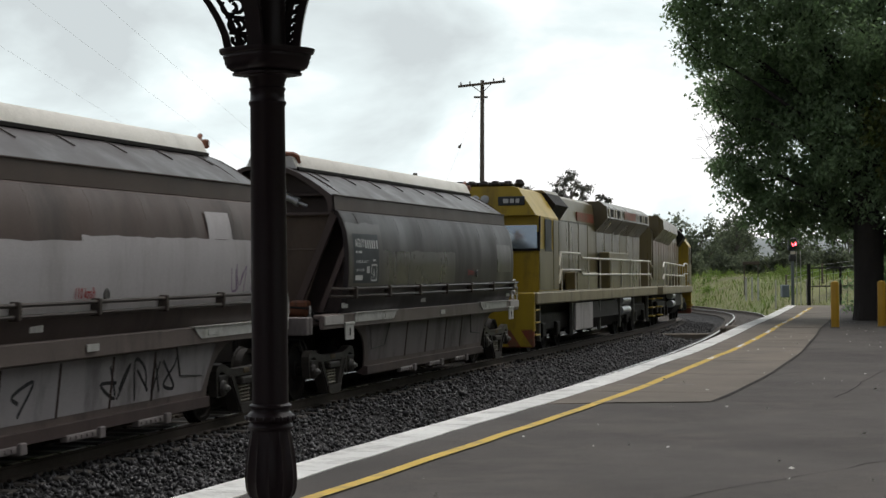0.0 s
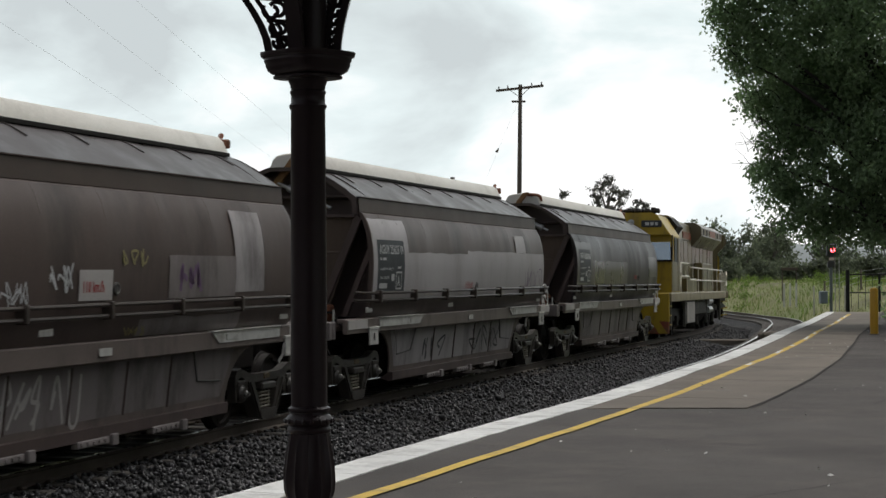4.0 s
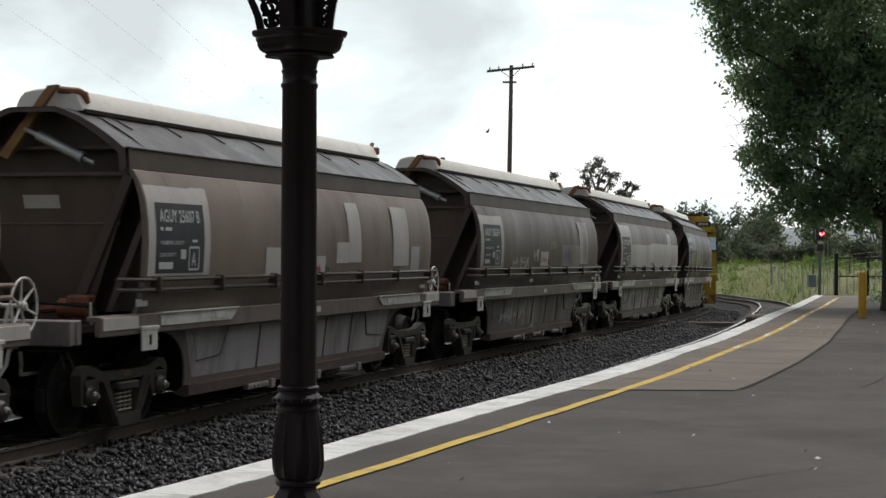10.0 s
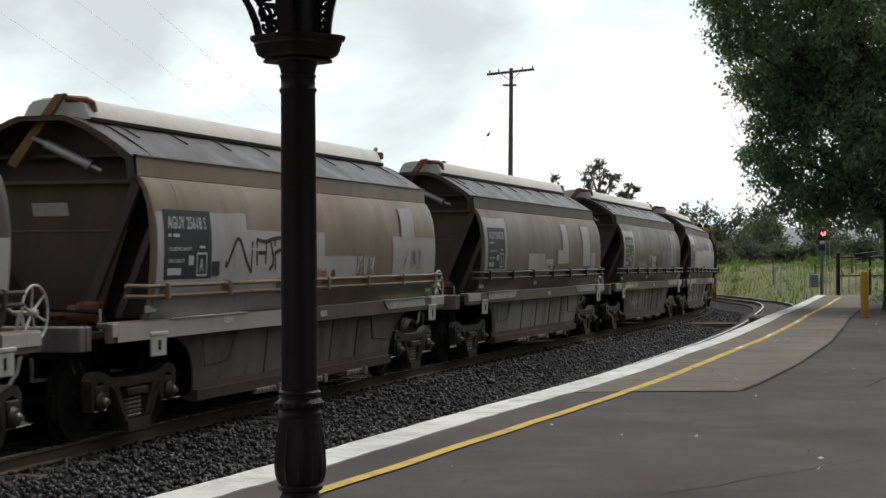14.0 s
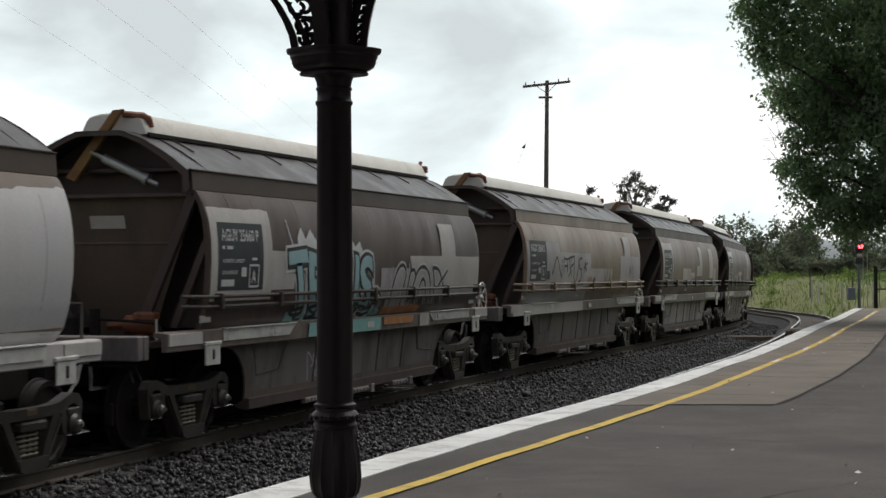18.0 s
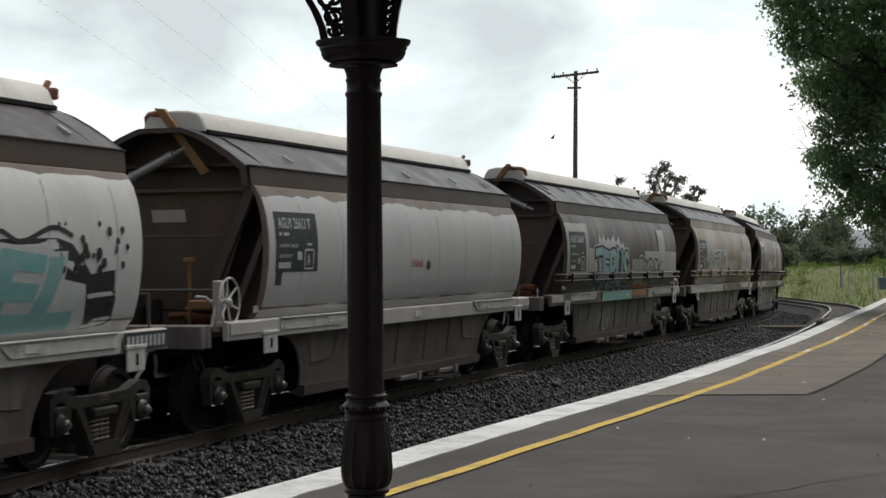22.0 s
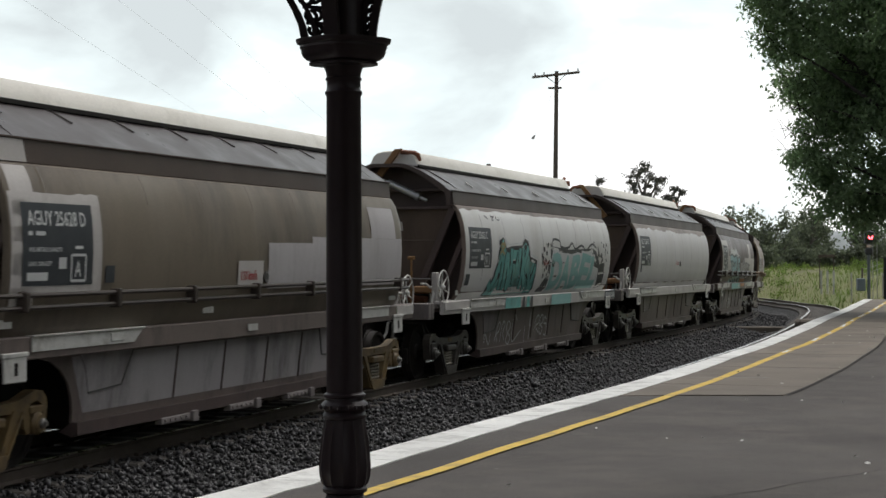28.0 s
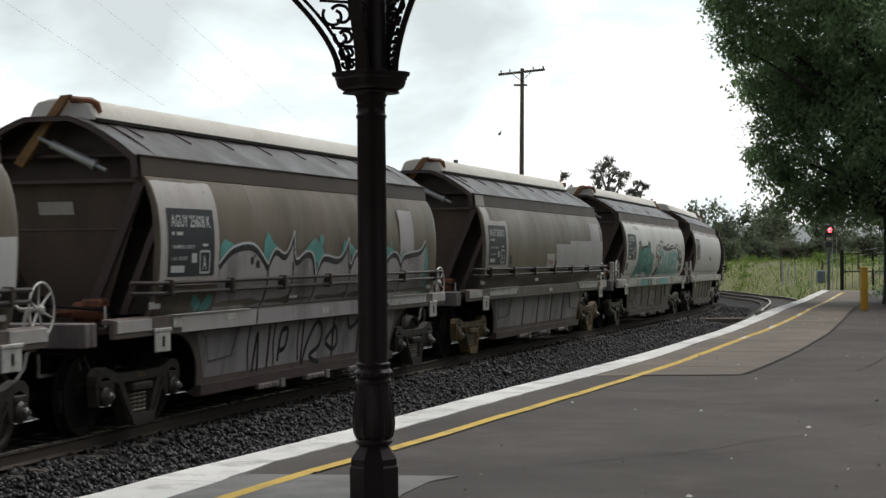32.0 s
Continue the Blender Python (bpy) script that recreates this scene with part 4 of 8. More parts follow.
    b.add([at_u(u, v, z) for u in (rear + 0.1, rear + 0.18) for v, z in ((0.2, 4.07), (0.07, 4.06), (-0.58, 3.24), (-0.46, 3.19))],
          [(0, 1, 2, 3), (7, 6, 5, 4), (0, 4, 5, 1), (1, 5, 6, 2), (2, 6, 7, 3), (3, 7, 4, 0)])
    part("hatch_arm", b, RUST, w, "ochre rusted hatch lever")
    c = Geo()
    c.tube([at_u(rear + 0.12, -0.24, 3.55), at_u(rear + 0.12, -0.06, 3.47)], 0.03, 8)
    c.tube([at_u(rear + 0.12, -0.06, 3.47), at_u(rear + 0.12, 0.5, 3.21)], 0.062, 12)
    c.tube([at_u(rear + 0.12, 0.48, 3.22), at_u(rear + 0.12, 0.54, 3.19)], 0.075, 12)
    c.tube([at_u(rear + 0.12, 0.54, 3.19), at_u(rear + 0.12, 0.68, 3.13)], 0.03, 8)
    part("air_cylinder", c, GALV, w, "bright metal air cylinder")
    q = Geo()
    q.box(hb + 0.06 - HALF, hb + 0.16 - HALF, -0.46, -0.22, 3.86, 3.99, 0.02)
    q.tube([at_u(hb + 0.1, 0.3, 3.97), at_u(hb + 0.2, 0.3, 4.06)], 0.04, 6)
    part("hatch_latch", q, RED_PART, w, "rusty latch")
    # ends: header plate, ledge, sloping sheet between inclined flanges
    for k, (ue, d, ub) in enumerate(ends):
        e = Geo()
        up = [(v, z) for v, z in prof if z >= 3.0]
        poly = [(-v, z) for v, z in up] + [(v, z) for v, z in up[::-1]]
        n = len(poly)
        e.add([at_u(ue + 0.52 * d, v, z) for v, z in poly], [tuple(range(n))])
        e.box(*sorted((ue - HALF, ue + 0.54 * d - HALF)), -1.2, 1.2, 2.97, 3.02, 0.01)
        rim = [(v, z) for v, z in prof if z >= 3.05]
        rim = [(-v, z) for v, z in rim] + [(v, z) for v, z in rim[::-1]]
        ring = [(v * 0.93, z - 0.06) for v, z in rim]
        e.grid([[at_u(ue - 0.1 * d, v, z) for v, z in rim], [at_u(ue - 0.1 * d, v, z) for v, z in ring], [at_u(ue - 0.04 * d, v, z) for v, z in ring]])
        e.box(*sorted((ue + 0.3 * d - HALF, ue + 0.5 * d - HALF)), -0.9, 0.9, 3.3, 3.36, 0.012)
        part("end_header", e, DARK_BROWN, w, "dark upper end plate")
        s = Geo()
        s.grid([[at_u(ue + a * d, v * wd, z) for v in (-1, -0.5, 0, 0.5, 1)] for a, wd, z in ((0.12, 1.17, 2.98), (0.28, 0.94, 2.45), (0.42, 0.7, 1.95), (0.56, 0.47, 1.45), (0.66, 0.42, 1.2))])
        s.box(*sorted((ue + 0.28 * d - HALF, ue + 0.4 * d - HALF)), -0.9, 0.9, 2.4, 2.44, 0.01)
        sl = part("slope_sheet", s, END_BROWN, w, "sloping hopper end sheet")
        for sg2 in (1, -1):
            for (ua, va, za), (ub, vb, zb), wd in (((0.0, 1.19, 2.98), (0.03, 0.48, 1.38), 0.13), ((0.0, 1.385, 2.45), (0.03, 0.93, 1.38), 0.09)):
                pa, pb = at_u(ue + ua * d, sg2 * va, za), at_u(ue + ub * d, sg2 * vb, zb)
                off, dep = Vector((0, -sg2 * wd * 0.5, 0)), Vector((d * 0.09, 0, 0))
                f = Geo()
                f.add([pa + off, pa - off, pb - off, pb + off, pa + off + dep, pa - off + dep, pb - off + dep, pb + off + dep],
                      [(0, 1, 2, 3), (7, 6, 5, 4), (0, 4, 5, 1), (1, 5, 6, 2), (2, 6, 7, 3), (3, 7, 4, 0)])
                part("end_strut", f, DARK_BROWN, w)
        # added sheet: shuts the see-through end and stands for the dark void
        bk = Geo()
        sec = [(v - 0.06, z) for v, z in prof[:9]]
        ring = [(-v, z) for v, z in sec] + [(v, z) for v, z in sec[::-1]]
        bk.add([at_u(ue + 0.78 * d, v, z) for v, z in ring] + [at_u(ue + 0.82 * d, v, z) for v, z in ring],
               [tuple(range(18)), tuple(range(18, 36))[::-1]] + [(i, (i + 1) % 18, (i + 1) % 18 + 18, i + 18) for i in range(18)])
        part("end_bulkhead", bk, DARK_BROWN, w, "dark sheet added to close the shaded end void", angle=0)
        pl = Geo()
        pl.add([at_u(ue + a * d, v, z) for a, z in ((0.17, 2.76), (0.22, 2.6)) for v in (-0.28, 0.2)], [(0, 1, 3, 2)])
        part("end_plate", pl, PATCH, sl, "pale blank plate")
        # platform over the bogie, headstock, coupler
        pf = Geo()
        pf.box(*sorted((ub + 0.1 * d - HALF, ue + 2.6 * d - HALF)), -1.0, 1.0, 1.16, 1.25, 0.01)
        part("end_platform", pf, DARK_BROWN, w)
        hs = Geo()
        hs.box(*sorted((ub - HALF, ub + 0.14 * d - HALF)), -1.3, 1.3, 1.06, 1.34, 0.015)
        part("headstock", hs, SKIRT, w, "end beam")
        cp = Geo()
        um = 0.0 if k == 0 else PITCH
        x0, x1 = sorted((ub - HALF, um - HALF))
        cp.box(x0, x1, -0.09, 0.09, 0.8, 0.98, 0.03)
        cp.box(*sorted((um + 0.24 * d - HALF, um - 0.04 * d - HALF)), -0.16, 0.16, 0.74, 1.03, 0.04)
        cp.box(*sorted((ub + 0.4 * d - HALF, ub - 0.06 * d - HALF)), -0.26, 0.26, 0.74, 1.12, 0.03)
        part("coupler", cp, BLACK_STEEL, w, "automatic coupler")
        ho = Geo()
        ho.tube([at_u(ub - 0.02 * d, 0.55, 1.02), at_u(ub - 0.12 * d, 0.56, 1.0), at_u(ub - 0.16 * d, 0.55, 0.85), at_u(ub - 0.24 * d, 0.5, 0.72), at_u(um + 0.12 * d, 0.4, 0.58), at_u(um, 0.34, 0.56)], 0.024, 7)
        part("brake_hose", ho, WHITE, w, "pale brake hose")
        lv = Geo()
        lv.tube([at_u(ub - 0.06 * d, 0.1, 1.02), at_u(ub - 0.08 * d, 1.15, 1.0), at_u(ub - 0.1 * d, 1.22, 0.82)], 0.013, 6)
        part("uncoupling_lever", lv, BLACK_STEEL, w, "dark uncoupling lever")
        eq = Geo()
        eq.tube([at_u(ue - 0.05 * d, 0.35, 1.42), at_u(ue - 0.05 * d, 0.72, 1.42)], 0.12, 14)
        eq.box(*sorted((ue - 0.22 * d - HALF, ue + 0.02 * d - HALF)), -0.78, -0.5, 1.46, 1.58, 0.03)
        eq.tube([at_u(ue - 0.05 * d, 0.1, 1.4), at_u(ue - 0.05 * d, 0.36, 1.42)], 0.05, 8)
        eq.box(*sorted((ue - 0.1 * d - HALF, ue + 0.0 * d - HALF)), -0.6, -0.5, 1.25, 1.4, 0.02)
        part("brake_gear", eq, RED_PART if k == 0 else BLACK_STEEL, w, "rusty red brake gear box")
        vl = Geo()
        vl.tube([at_u(ue - 0.3 * d, 0.05, 1.25), at_u(ue - 0.3 * d, 0.05, 1.62)], 0.07, 10)
        vl.box(*sorted((ue - 0.42 * d - HALF, ue - 0.18 * d - HALF)), 0.15, 0.5, 1.25, 1.55, 0.04)
        vl.tube([at_u(ue - 0.3 * d, 0.05, 1.5), at_u(ue - 0.32 * d, 0.9, 1.45), at_u(ue - 0.32 * d, 1.0, 1.25)], 0.02, 6)
        part("brake_valve", vl, BLACK_STEEL, w, "dark brake valve")
        pb = Geo()
        pb.tube([at_u(ue - 0.35 * d, 0.9, 1.25), at_u(ue - 0.36 * d, 0.9, 1.5)], 0.016, 6)
        part("release_handle", pb, WHITE, w, "white release handle")
        br = Geo()
        br.tube([at_u(ue - 0.65 * d, -1.1, 1.74), at_u(ue - 0.65 * d, 1.2, 1.74)], 0.02, 6)
        br.tube([at_u(ue - 0.65 * d, 1.2, 1.74), at_u(ue - 0.65 * d, 1.2, 1.3)], 0.02, 6)
        br.tube([at_u(ue - 0.65 * d, -1.1, 1.74), at_u(ue - 0.65 * d, -1.1, 1.3)], 0.02, 6)
        if smooth:
            part("end_rail", br, PIPE, w, "end hand rail")
    # sills, each side: long channel with white painted stretches
    for sgn in (1, -1):
        s = Geo()
        y0, y1 = sorted((-sgn * 1.3, -sgn * 1.37))
        s.box(REAR - HALF, FRONT - HALF, y0, y1, 1.13, 1.36, 0.012)
        s.box(REAR - HALF, FRONT - HALF, *sorted((-sgn * 1.2, -sgn * 1.34)), 1.3, 1.365, 0.01)
        sill = part("side_sill", s, SKIRT_BROWN if not smooth else PATCH, w, "long side sill")
        if sgn == 1:
            for ua, ub in ((2.0, 4.35), (10.3, 12.65)):
                wp = Geo()
                wp.prism([(ua - HALF, 1.352), (ub - HALF, 1.352), (ub - (0.22 if ua < 7 else 0) - HALF, 1.21), (ua + (0 if ua < 7 else 0.22) - HALF, 1.21)], "y", -1.388, -1.372)
                wp.box(ua - HALF, ub - HALF, -1.41, -1.3, 1.352, 1.37, 0.004)
                part("sill_plate", wp, WHITE, sill, "pale painted step plate")
            for ua, ub in ((0.5, 1.4), (13.05, 13.88)):
                part("sill_end", Geo().box(ua - HALF, ub - HALF, -1.388, -1.372, 1.2, 1.345, 0.004), PATCH, sill, "grey sill end panel")
            for u, z in ((3.6, 1.24), (10.75, 1.24), (7.2, 1.2), (5.9, 1.46), (1.35, 1.45), (12.7, 1.45)):
                v = 1.398 if z < 1.4 else side_v(prof, z) + 0.015
                part("reflector", Geo().box(u - HALF, u + 0.3 - HALF, -v, -v + 0.012, z, z + 0.085, 0.003), WHITE, sill, "pale reflector strip")
            for u in (1.46, 12.86):
                tg = Geo()
                tg.box(u - HALF, u + 0.42 - HALF, -1.4, -1.375, 0.93, 1.2, 0.01)
                tg.box(u - 0.03 - HALF, u + 0.45 - HALF, -1.41, -1.37, 1.17, 1.22, 0.01)
                p2 = part("jacking_tag", tg, WHITE, w, "white jacking point plate")
                sl2 = Geo().box(u + 0.19 - HALF, u + 0.24 - HALF, -1.408, -1.399, 1.0, 1.12, 0)
                part("slot", sl2, BLACK_STEEL, p2)
            if not smooth:
                for z, v in ((1.76, 1.5), (1.64, 1.49)):
                    pp = Geo().tube([at_u(0.95, v - 0.18, z + 0.01), at_u(1.35, v - 0.03, z), at_u(U1 + 0.15, v, z)], 0.024, 8)
                    part("air_pipe", pp, PIPE_BROWN, w, "long brake air pipe")
                bk = Geo().box(-0.035, 0.035, -1.53, -1.4, 1.6, 1.8, 0.01)
                f1 = None
                for k in range(7):
                    m = Matrix.Translation((U0 + 0.2 + k * 1.86 - HALF, 0, 0))
                    if f1 is None:
                        f1 = part("pipe_bracket", bk, PIPE_BROWN, w)
                        f1.matrix_basis = m
                    else:
                        again(f1, w, m)
    # hopper skirts between the bogies, arched round the wheels
    MID = BOGIE_A + BOGIE_B
    for sgn in (1, -1):
        arc = [(2.42, 1.12), (2.7, 1.07), (2.92, 0.97), (3.08, 0.84), (3.19, 0.68), (3.24, 0.52), (3.25, 0.4)]
        out = arc + [(MID - u, z) for u, z in arc[::-1]]
        n = len(out)
        k = Geo()
        k.add([at_u(u, sgn * (SKIRT_V + (z - 1.14) * 0.12), z) for u, z in out] + [at_u(u, sgn * (SKIRT_V + (z - 1.14) * 0.12 - 0.03), z) for u, z in out],
              [tuple(range(n)), tuple(range(n, 2 * n))[::-1]] + [(i, (i + 1) % n, (i + 1) % n + n, i + n) for i in range(n)])
        sk = part("hopper_skirt", k, SKIRT_BROWN, w, "brown hopper skirt plate", angle=0)
        b = Geo().prism(((-sgn * 1.1, 0.41), (-sgn * 1.17, 0.4), (-sgn * 1.17, 0.27), (-sgn * 1.1, 0.25), (-sgn * 0.95, 0.3)), "x", 3.27 - HALF, MID - 3.27 - HALF)
        part("lower_beam", b, DARK_BROWN, sk, "discharge gate beam", angle=20)
        if sgn == 1:
            pn = Geo()
            pn.add([at_u(u, SKIRT_V + (z - 1.14) * 0.12 + 0.005, z) for u, z in ((3.1, 1.1), (MID - 3.1, 1.1), (MID - 3.45, 0.49), (3.45, 0.49))], [(0, 1, 2, 3)])
            part("skirt_panel", pn, SKIRT_BROWN if smooth else SKIRT, sk, "grey painted skirt panel", angle=0)
            for k2, u in enumerate((5.6, 6.95, 8.3, 9.5)):
                f = Geo()
                f.add([at_u(u + d, SKIRT_V + (z - 1.14) * 0.12 + o, z) for d, o in ((-0.025, 0.006), (0, 0.022), (0.025, 0.006)) for z in (0.48, 1.09)], [(0, 1, 3, 2), (2, 3, 5, 4)])
                part("skirt_stiffener", f, DARK_BROWN, sk)
            for u, d in ((3.3, 1), (MID - 3.3, -1)):
                gp = Geo()
                out = [(u + d * a, z) for a, z in ((-0.05, 1.13), (1.15, 1.13), (0.95, 0.74), (0.22, 0.7), (0.12, 0.95))]
                gp.add([at_u(a, SKIRT_V + (z - 1.14) * 0.12 + 0.014, z) for a, z in out] + [at_u(a, SKIRT_V + (z - 1.14) * 0.12 - 0.01, z) for a, z in out], [(0, 1, 2, 3, 4), (9, 8, 7, 6, 5)] + [(i, (i + 1) % 5, (i + 1) % 5 + 5, i + 5) for i in range(5)])
                part("gusset_plate", gp, SKIRT, sk, "grey bent gusset plate", angle=0)
                part("gusset_edge", Geo().tube([at_u(u + d * 1.15, SKIRT_V + 0.01, 1.12), at_u(u + d * 0.95, SKIRT_V - 0.035, 0.74), at_u(u + d * 0.22, SKIRT_V - 0.04, 0.7)], 0.013, 5), PIPE, sk, "pale folded edge")
            for u in (5.2, 7.1, 9.0):
                gt = Geo()
                gt.box(u - HALF, u + 0.75 - HALF, -1.19, -1.1, 0.2, 0.28, 0.01)
                for j in range(5):
                    gt.box(u + 0.06 + j * 0.14 - HALF, u + 0.12 + j * 0.14 - HALF, -1.205, -1.18, 0.22, 0.26, 0.005)
                gt.box(u + 0.8 - HALF, u + 0.95 - HALF, -1.21, -1.1, 0.17, 0.3, 0.01)
                part("gate_gear", gt, SKIRT, sk, "discharge gate gear")
    cs = Geo().box(REAR - HALF, FRONT - HALF, -0.5, 0.5, 0.72, 1.16, 0.02)
    # black box added between the bogies to block light from the far side
    cs.box(3.5 - HALF, MID - 3.5 - HALF, -1.0, 1.0, 0.3, 1.2, 0.05)
    
    part("centre_sill", cs, BLACK_STEEL, w)
    for x in (BOGIE_A - HALF, BOGIE_B - HALF):
        bogie(w, x)
    if smooth:
        hand_wheel(w, 0.62, 1.32, 1.6)
        part("wheel_stand", Geo().box(0.56 - HALF, 0.7 - HALF, -1.22, -1.12, 1.24, 1.86, 0.015), PATCH, w, "grey brake wheel stand")
        part("ochre_pole", Geo().tube([at_u(0.95, 0.62, 1.24), at_u(0.95, 0.62, 2.12)], 0.022, 8).box(0.9 - HALF, 1.0 - HALF, -0.68, -0.56, 2.08, 2.14, 0.01), RUST, w, "thin ochre end pole")
        part("end_shelf", Geo().box(0.74 - HALF, 1.2 - HALF, -1.1, -0.7, 1.5, 1.62, 0.02), RUST, w, "ochre brake lever box")
    else:
        hand_wheel(w, 14.0, 1.25, 1.53)
    return w

# ---------------------------------------------------------------- locomotives
LOCO_YELLOW = material("loco_yellow", (0.52, 0.36, 0.03), 0.4, other=(0.34, 0.23, 0.03), scale=1.5, streak=3, bump=0.04, dirt=(0.2, 0.14, 0.04), dirt_scale=1.5)
LOCO_BODY = material("loco_dusty_ochre", (0.19, 0.152, 0.066), 0.35, other=(0.145, 0.118, 0.06), scale=1.2, streak=3, bump=0.05, dirt=(0.15, 0.125, 0.075), dirt_scale=1.4)
LOCO_FRAME = material("loco_frame_ochre", (0.34, 0.29, 0.18), 0.5, other=(0.24, 0.2, 0.13), scale=1.5, streak=2, bump=0.05, dirt=(0.12, 0.1, 0.075), dirt_scale=1.4)
LOCO_GREY = material("loco_olive_grey", (0.15, 0.123, 0.062), 0.3, other=(0.095, 0.08, 0.048), scale=2.2, streak=6, bump=0.06, dirt=(0.13, 0.115, 0.085))
# the sky's pale blue reflection is put into this glass colour
WINDOW = material("tinted_glass", (0.5, 0.6, 0.68), 0.08, metal=0.75, scale=2, bump=0, spread=0.1, spec=1.0)
RED_BAND = material("loco_red_band", (0.34, 0.07, 0.04), 0.5, other=(0.2, 0.1, 0.06), scale=3, mix=0.9, bump=0.02, dirt=(0.17, 0.13, 0.07), dirt_scale=4)
LOCO_LEN = 22.0


def locomotive():
    """A six-axle diesel with its cab towards the train; the cab end faces -x."""
    L = LOCO_LEN
    t = thing("diesel_locomotive", "yellow and dusty grey six-axle diesel locomotive with handrails", "locomotive", "pair of leading locomotives")
    X = lambda u: u - L / 2
    part("underframe", Geo().box(X(0.6), X(L - 0.6), -1.42, 1.42, 1.2, 1.5, 0.03), LOCO_FRAME, t, "pale ochre frame beam")
    # cab: flat yellow face, roof chamfered to the sides
    c = Geo()
    sec = ((-1.38, 1.5), (-1.38, 3.35), (-0.95, 4.0), (-0.75, 4.08), (0.75, 4.08), (0.95, 4.0), (1.38, 3.35), (1.38, 1.5))
    c.prism(sec, "x", X(1.0), X(3.5))
    cab = part("cab", c, LOCO_YELLOW, t, "yellow cab with angled roof corners", angle=20)
    f = Geo().prism(((-1.38, 3.36), (-0.95, 4.01), (-0.8, 4.06), (0.8, 4.06), (0.95, 4.01), (1.38, 3.36)), "x", X(0.72), X(1.0))
    part("brow", f, LOCO_YELLOW, cab, "yellow number board brow", angle=20)
    for y in (-0.78, 0.78):
        n = Geo().box(X(0.69), X(0.725), y - 0.33, y + 0.33, 3.6, 3.82, 0.03)
        nb = part("number_board", n, LABEL_DARK, cab, "dark lit number board")
        part("plate_bars", Geo().box(X(0.68), X(0.692), y - 0.2, y - 0.11, 3.66, 3.76).box(X(0.68), X(0.692), y - 0.07, y + 0.03, 3.66, 3.76).box(X(0.68), X(0.692), y + 0.07, y + 0.2, 3.66, 3.76), INK_WHITE, nb)
        w = Geo().add([(X(0.9), y - 0.58, 2.56), (X(0.9), y + 0.58, 2.56), (X(1.03), y + 0.56, 3.3), (X(1.03), y - 0.56, 3.3)], [(0, 1, 2, 3)])
        w.add([(X(0.935), y - 0.58, 2.56), (X(0.935), y + 0.58, 2.56), (X(1.06), y + 0.56, 3.3), (X(1.06), y - 0.56, 3.3)], [(3, 2, 1, 0)])
        part("window_frame", Geo().prism(((X(0.94), 2.5), (X(1.01), 2.5), (X(1.1), 3.35), (X(1.05), 3.35)), "y", y - 0.64, y + 0.64), BLACK_STEEL, cab, "black window rubber")
        part("windscreen", w, WINDOW, cab, "windscreen that mirrors the sky")
    for y in (-1.39, 1.39):
        part("side_window", Geo().box(X(1.7), X(2.5), min(y, y * 1.012), max(y, y * 1.012), 2.5, 3.3, 0.02), LABEL_DARK, cab, "dark cab side window")
        part("cab_door", Geo().box(X(2.75), X(3.4), min(y, y * 1.01), max(y, y * 1.01), 1.55, 3.3, 0.01), LOCO_BODY, cab, "ochre cab door")
        part("cab_side_panel", Geo().box(X(1.05), X(2.7), min(y, y * 1.006), max(y, y * 1.006), 1.55, 2.55, 0.01), LOCO_BODY, cab, "ochre lower cab panel")
    for y in (-0.12, 0.12):
        part("headlight", Geo().lathe([(0.11, 0.0), (0.11, 0.03), (0.08, 0.04), (0.0, 0.03)], 16, Matrix.Translation((X(0.73), y, 3.75)) @ Matrix.Rotation(radians(-90), 4, "Y")), GALV, cab, "round headlight")
    for k2 in range(7):
        part("roof_cowl", Geo().lathe([(0.1, 0), (0.13, 0.08), (0.08, 0.16)], 10, Matrix.Translation((X(1.1 + 0.05 * (k2 % 2)), -0.9 + 0.3 * k2, 4.06))), BLACK_STEEL, cab)
    nose = Geo().box(X(0.6), X(1.02), -0.7, 0.7, 1.5, 2.5, 0.05)
    part("nose", nose, LOCO_YELLOW, t, "yellow end door")
    # long hood
    h = Geo()
    h.prism(((-0.9, 1.5), (-0.95, 3.5), (-0.7, 3.85), (0.7, 3.85), (0.95, 3.5), (0.9, 1.5)), "x", X(3.5), X(L - 1.6))
    hood = part("hood", h, LOCO_GREY, t, "long dusty grey hood", angle=20)
    for k in range(11):
        u = 4.2 + k * 1.45
        for y in (-0.93, 0.93):
            part("hood_door", Geo().box(X(u), X(u + 1.36), min(y * 0.985, y * 1.045), max(y * 0.985, y * 1.045), 1.75, 3.38, 0.015), LOCO_GREY if k % 4 else LOCO_BODY, hood)
    # dark intake behind the cab, plain hood top, then the overhanging radiators
    part("intake", Geo().prism(((-1.0, 3.3), (-1.3, 3.72), (-1.05, 4.02), (1.05, 4.02), (1.3, 3.72), (1.0, 3.3)), "x", X(3.55), X(5.3)), BLACK_STEEL, hood, "dark sloping air intake", angle=20)
    part("intake_lid", Geo().prism(((-1.06, 4.02), (-0.95, 4.1), (0.95, 4.1), (1.06, 4.02)), "x", X(3.5), X(5.3)), LOCO_BODY, hood, "pale ochre intake lid", angle=20)
    part("hood_top", Geo().prism(((-0.98, 3.4), (-0.9, 4.0), (-0.7, 4.1), (0.7, 4.1), (0.9, 4.0), (0.98, 3.4)), "x", X(5.3), X(11.2)), LOCO_BODY, hood, "ochre hood top", angle=20)
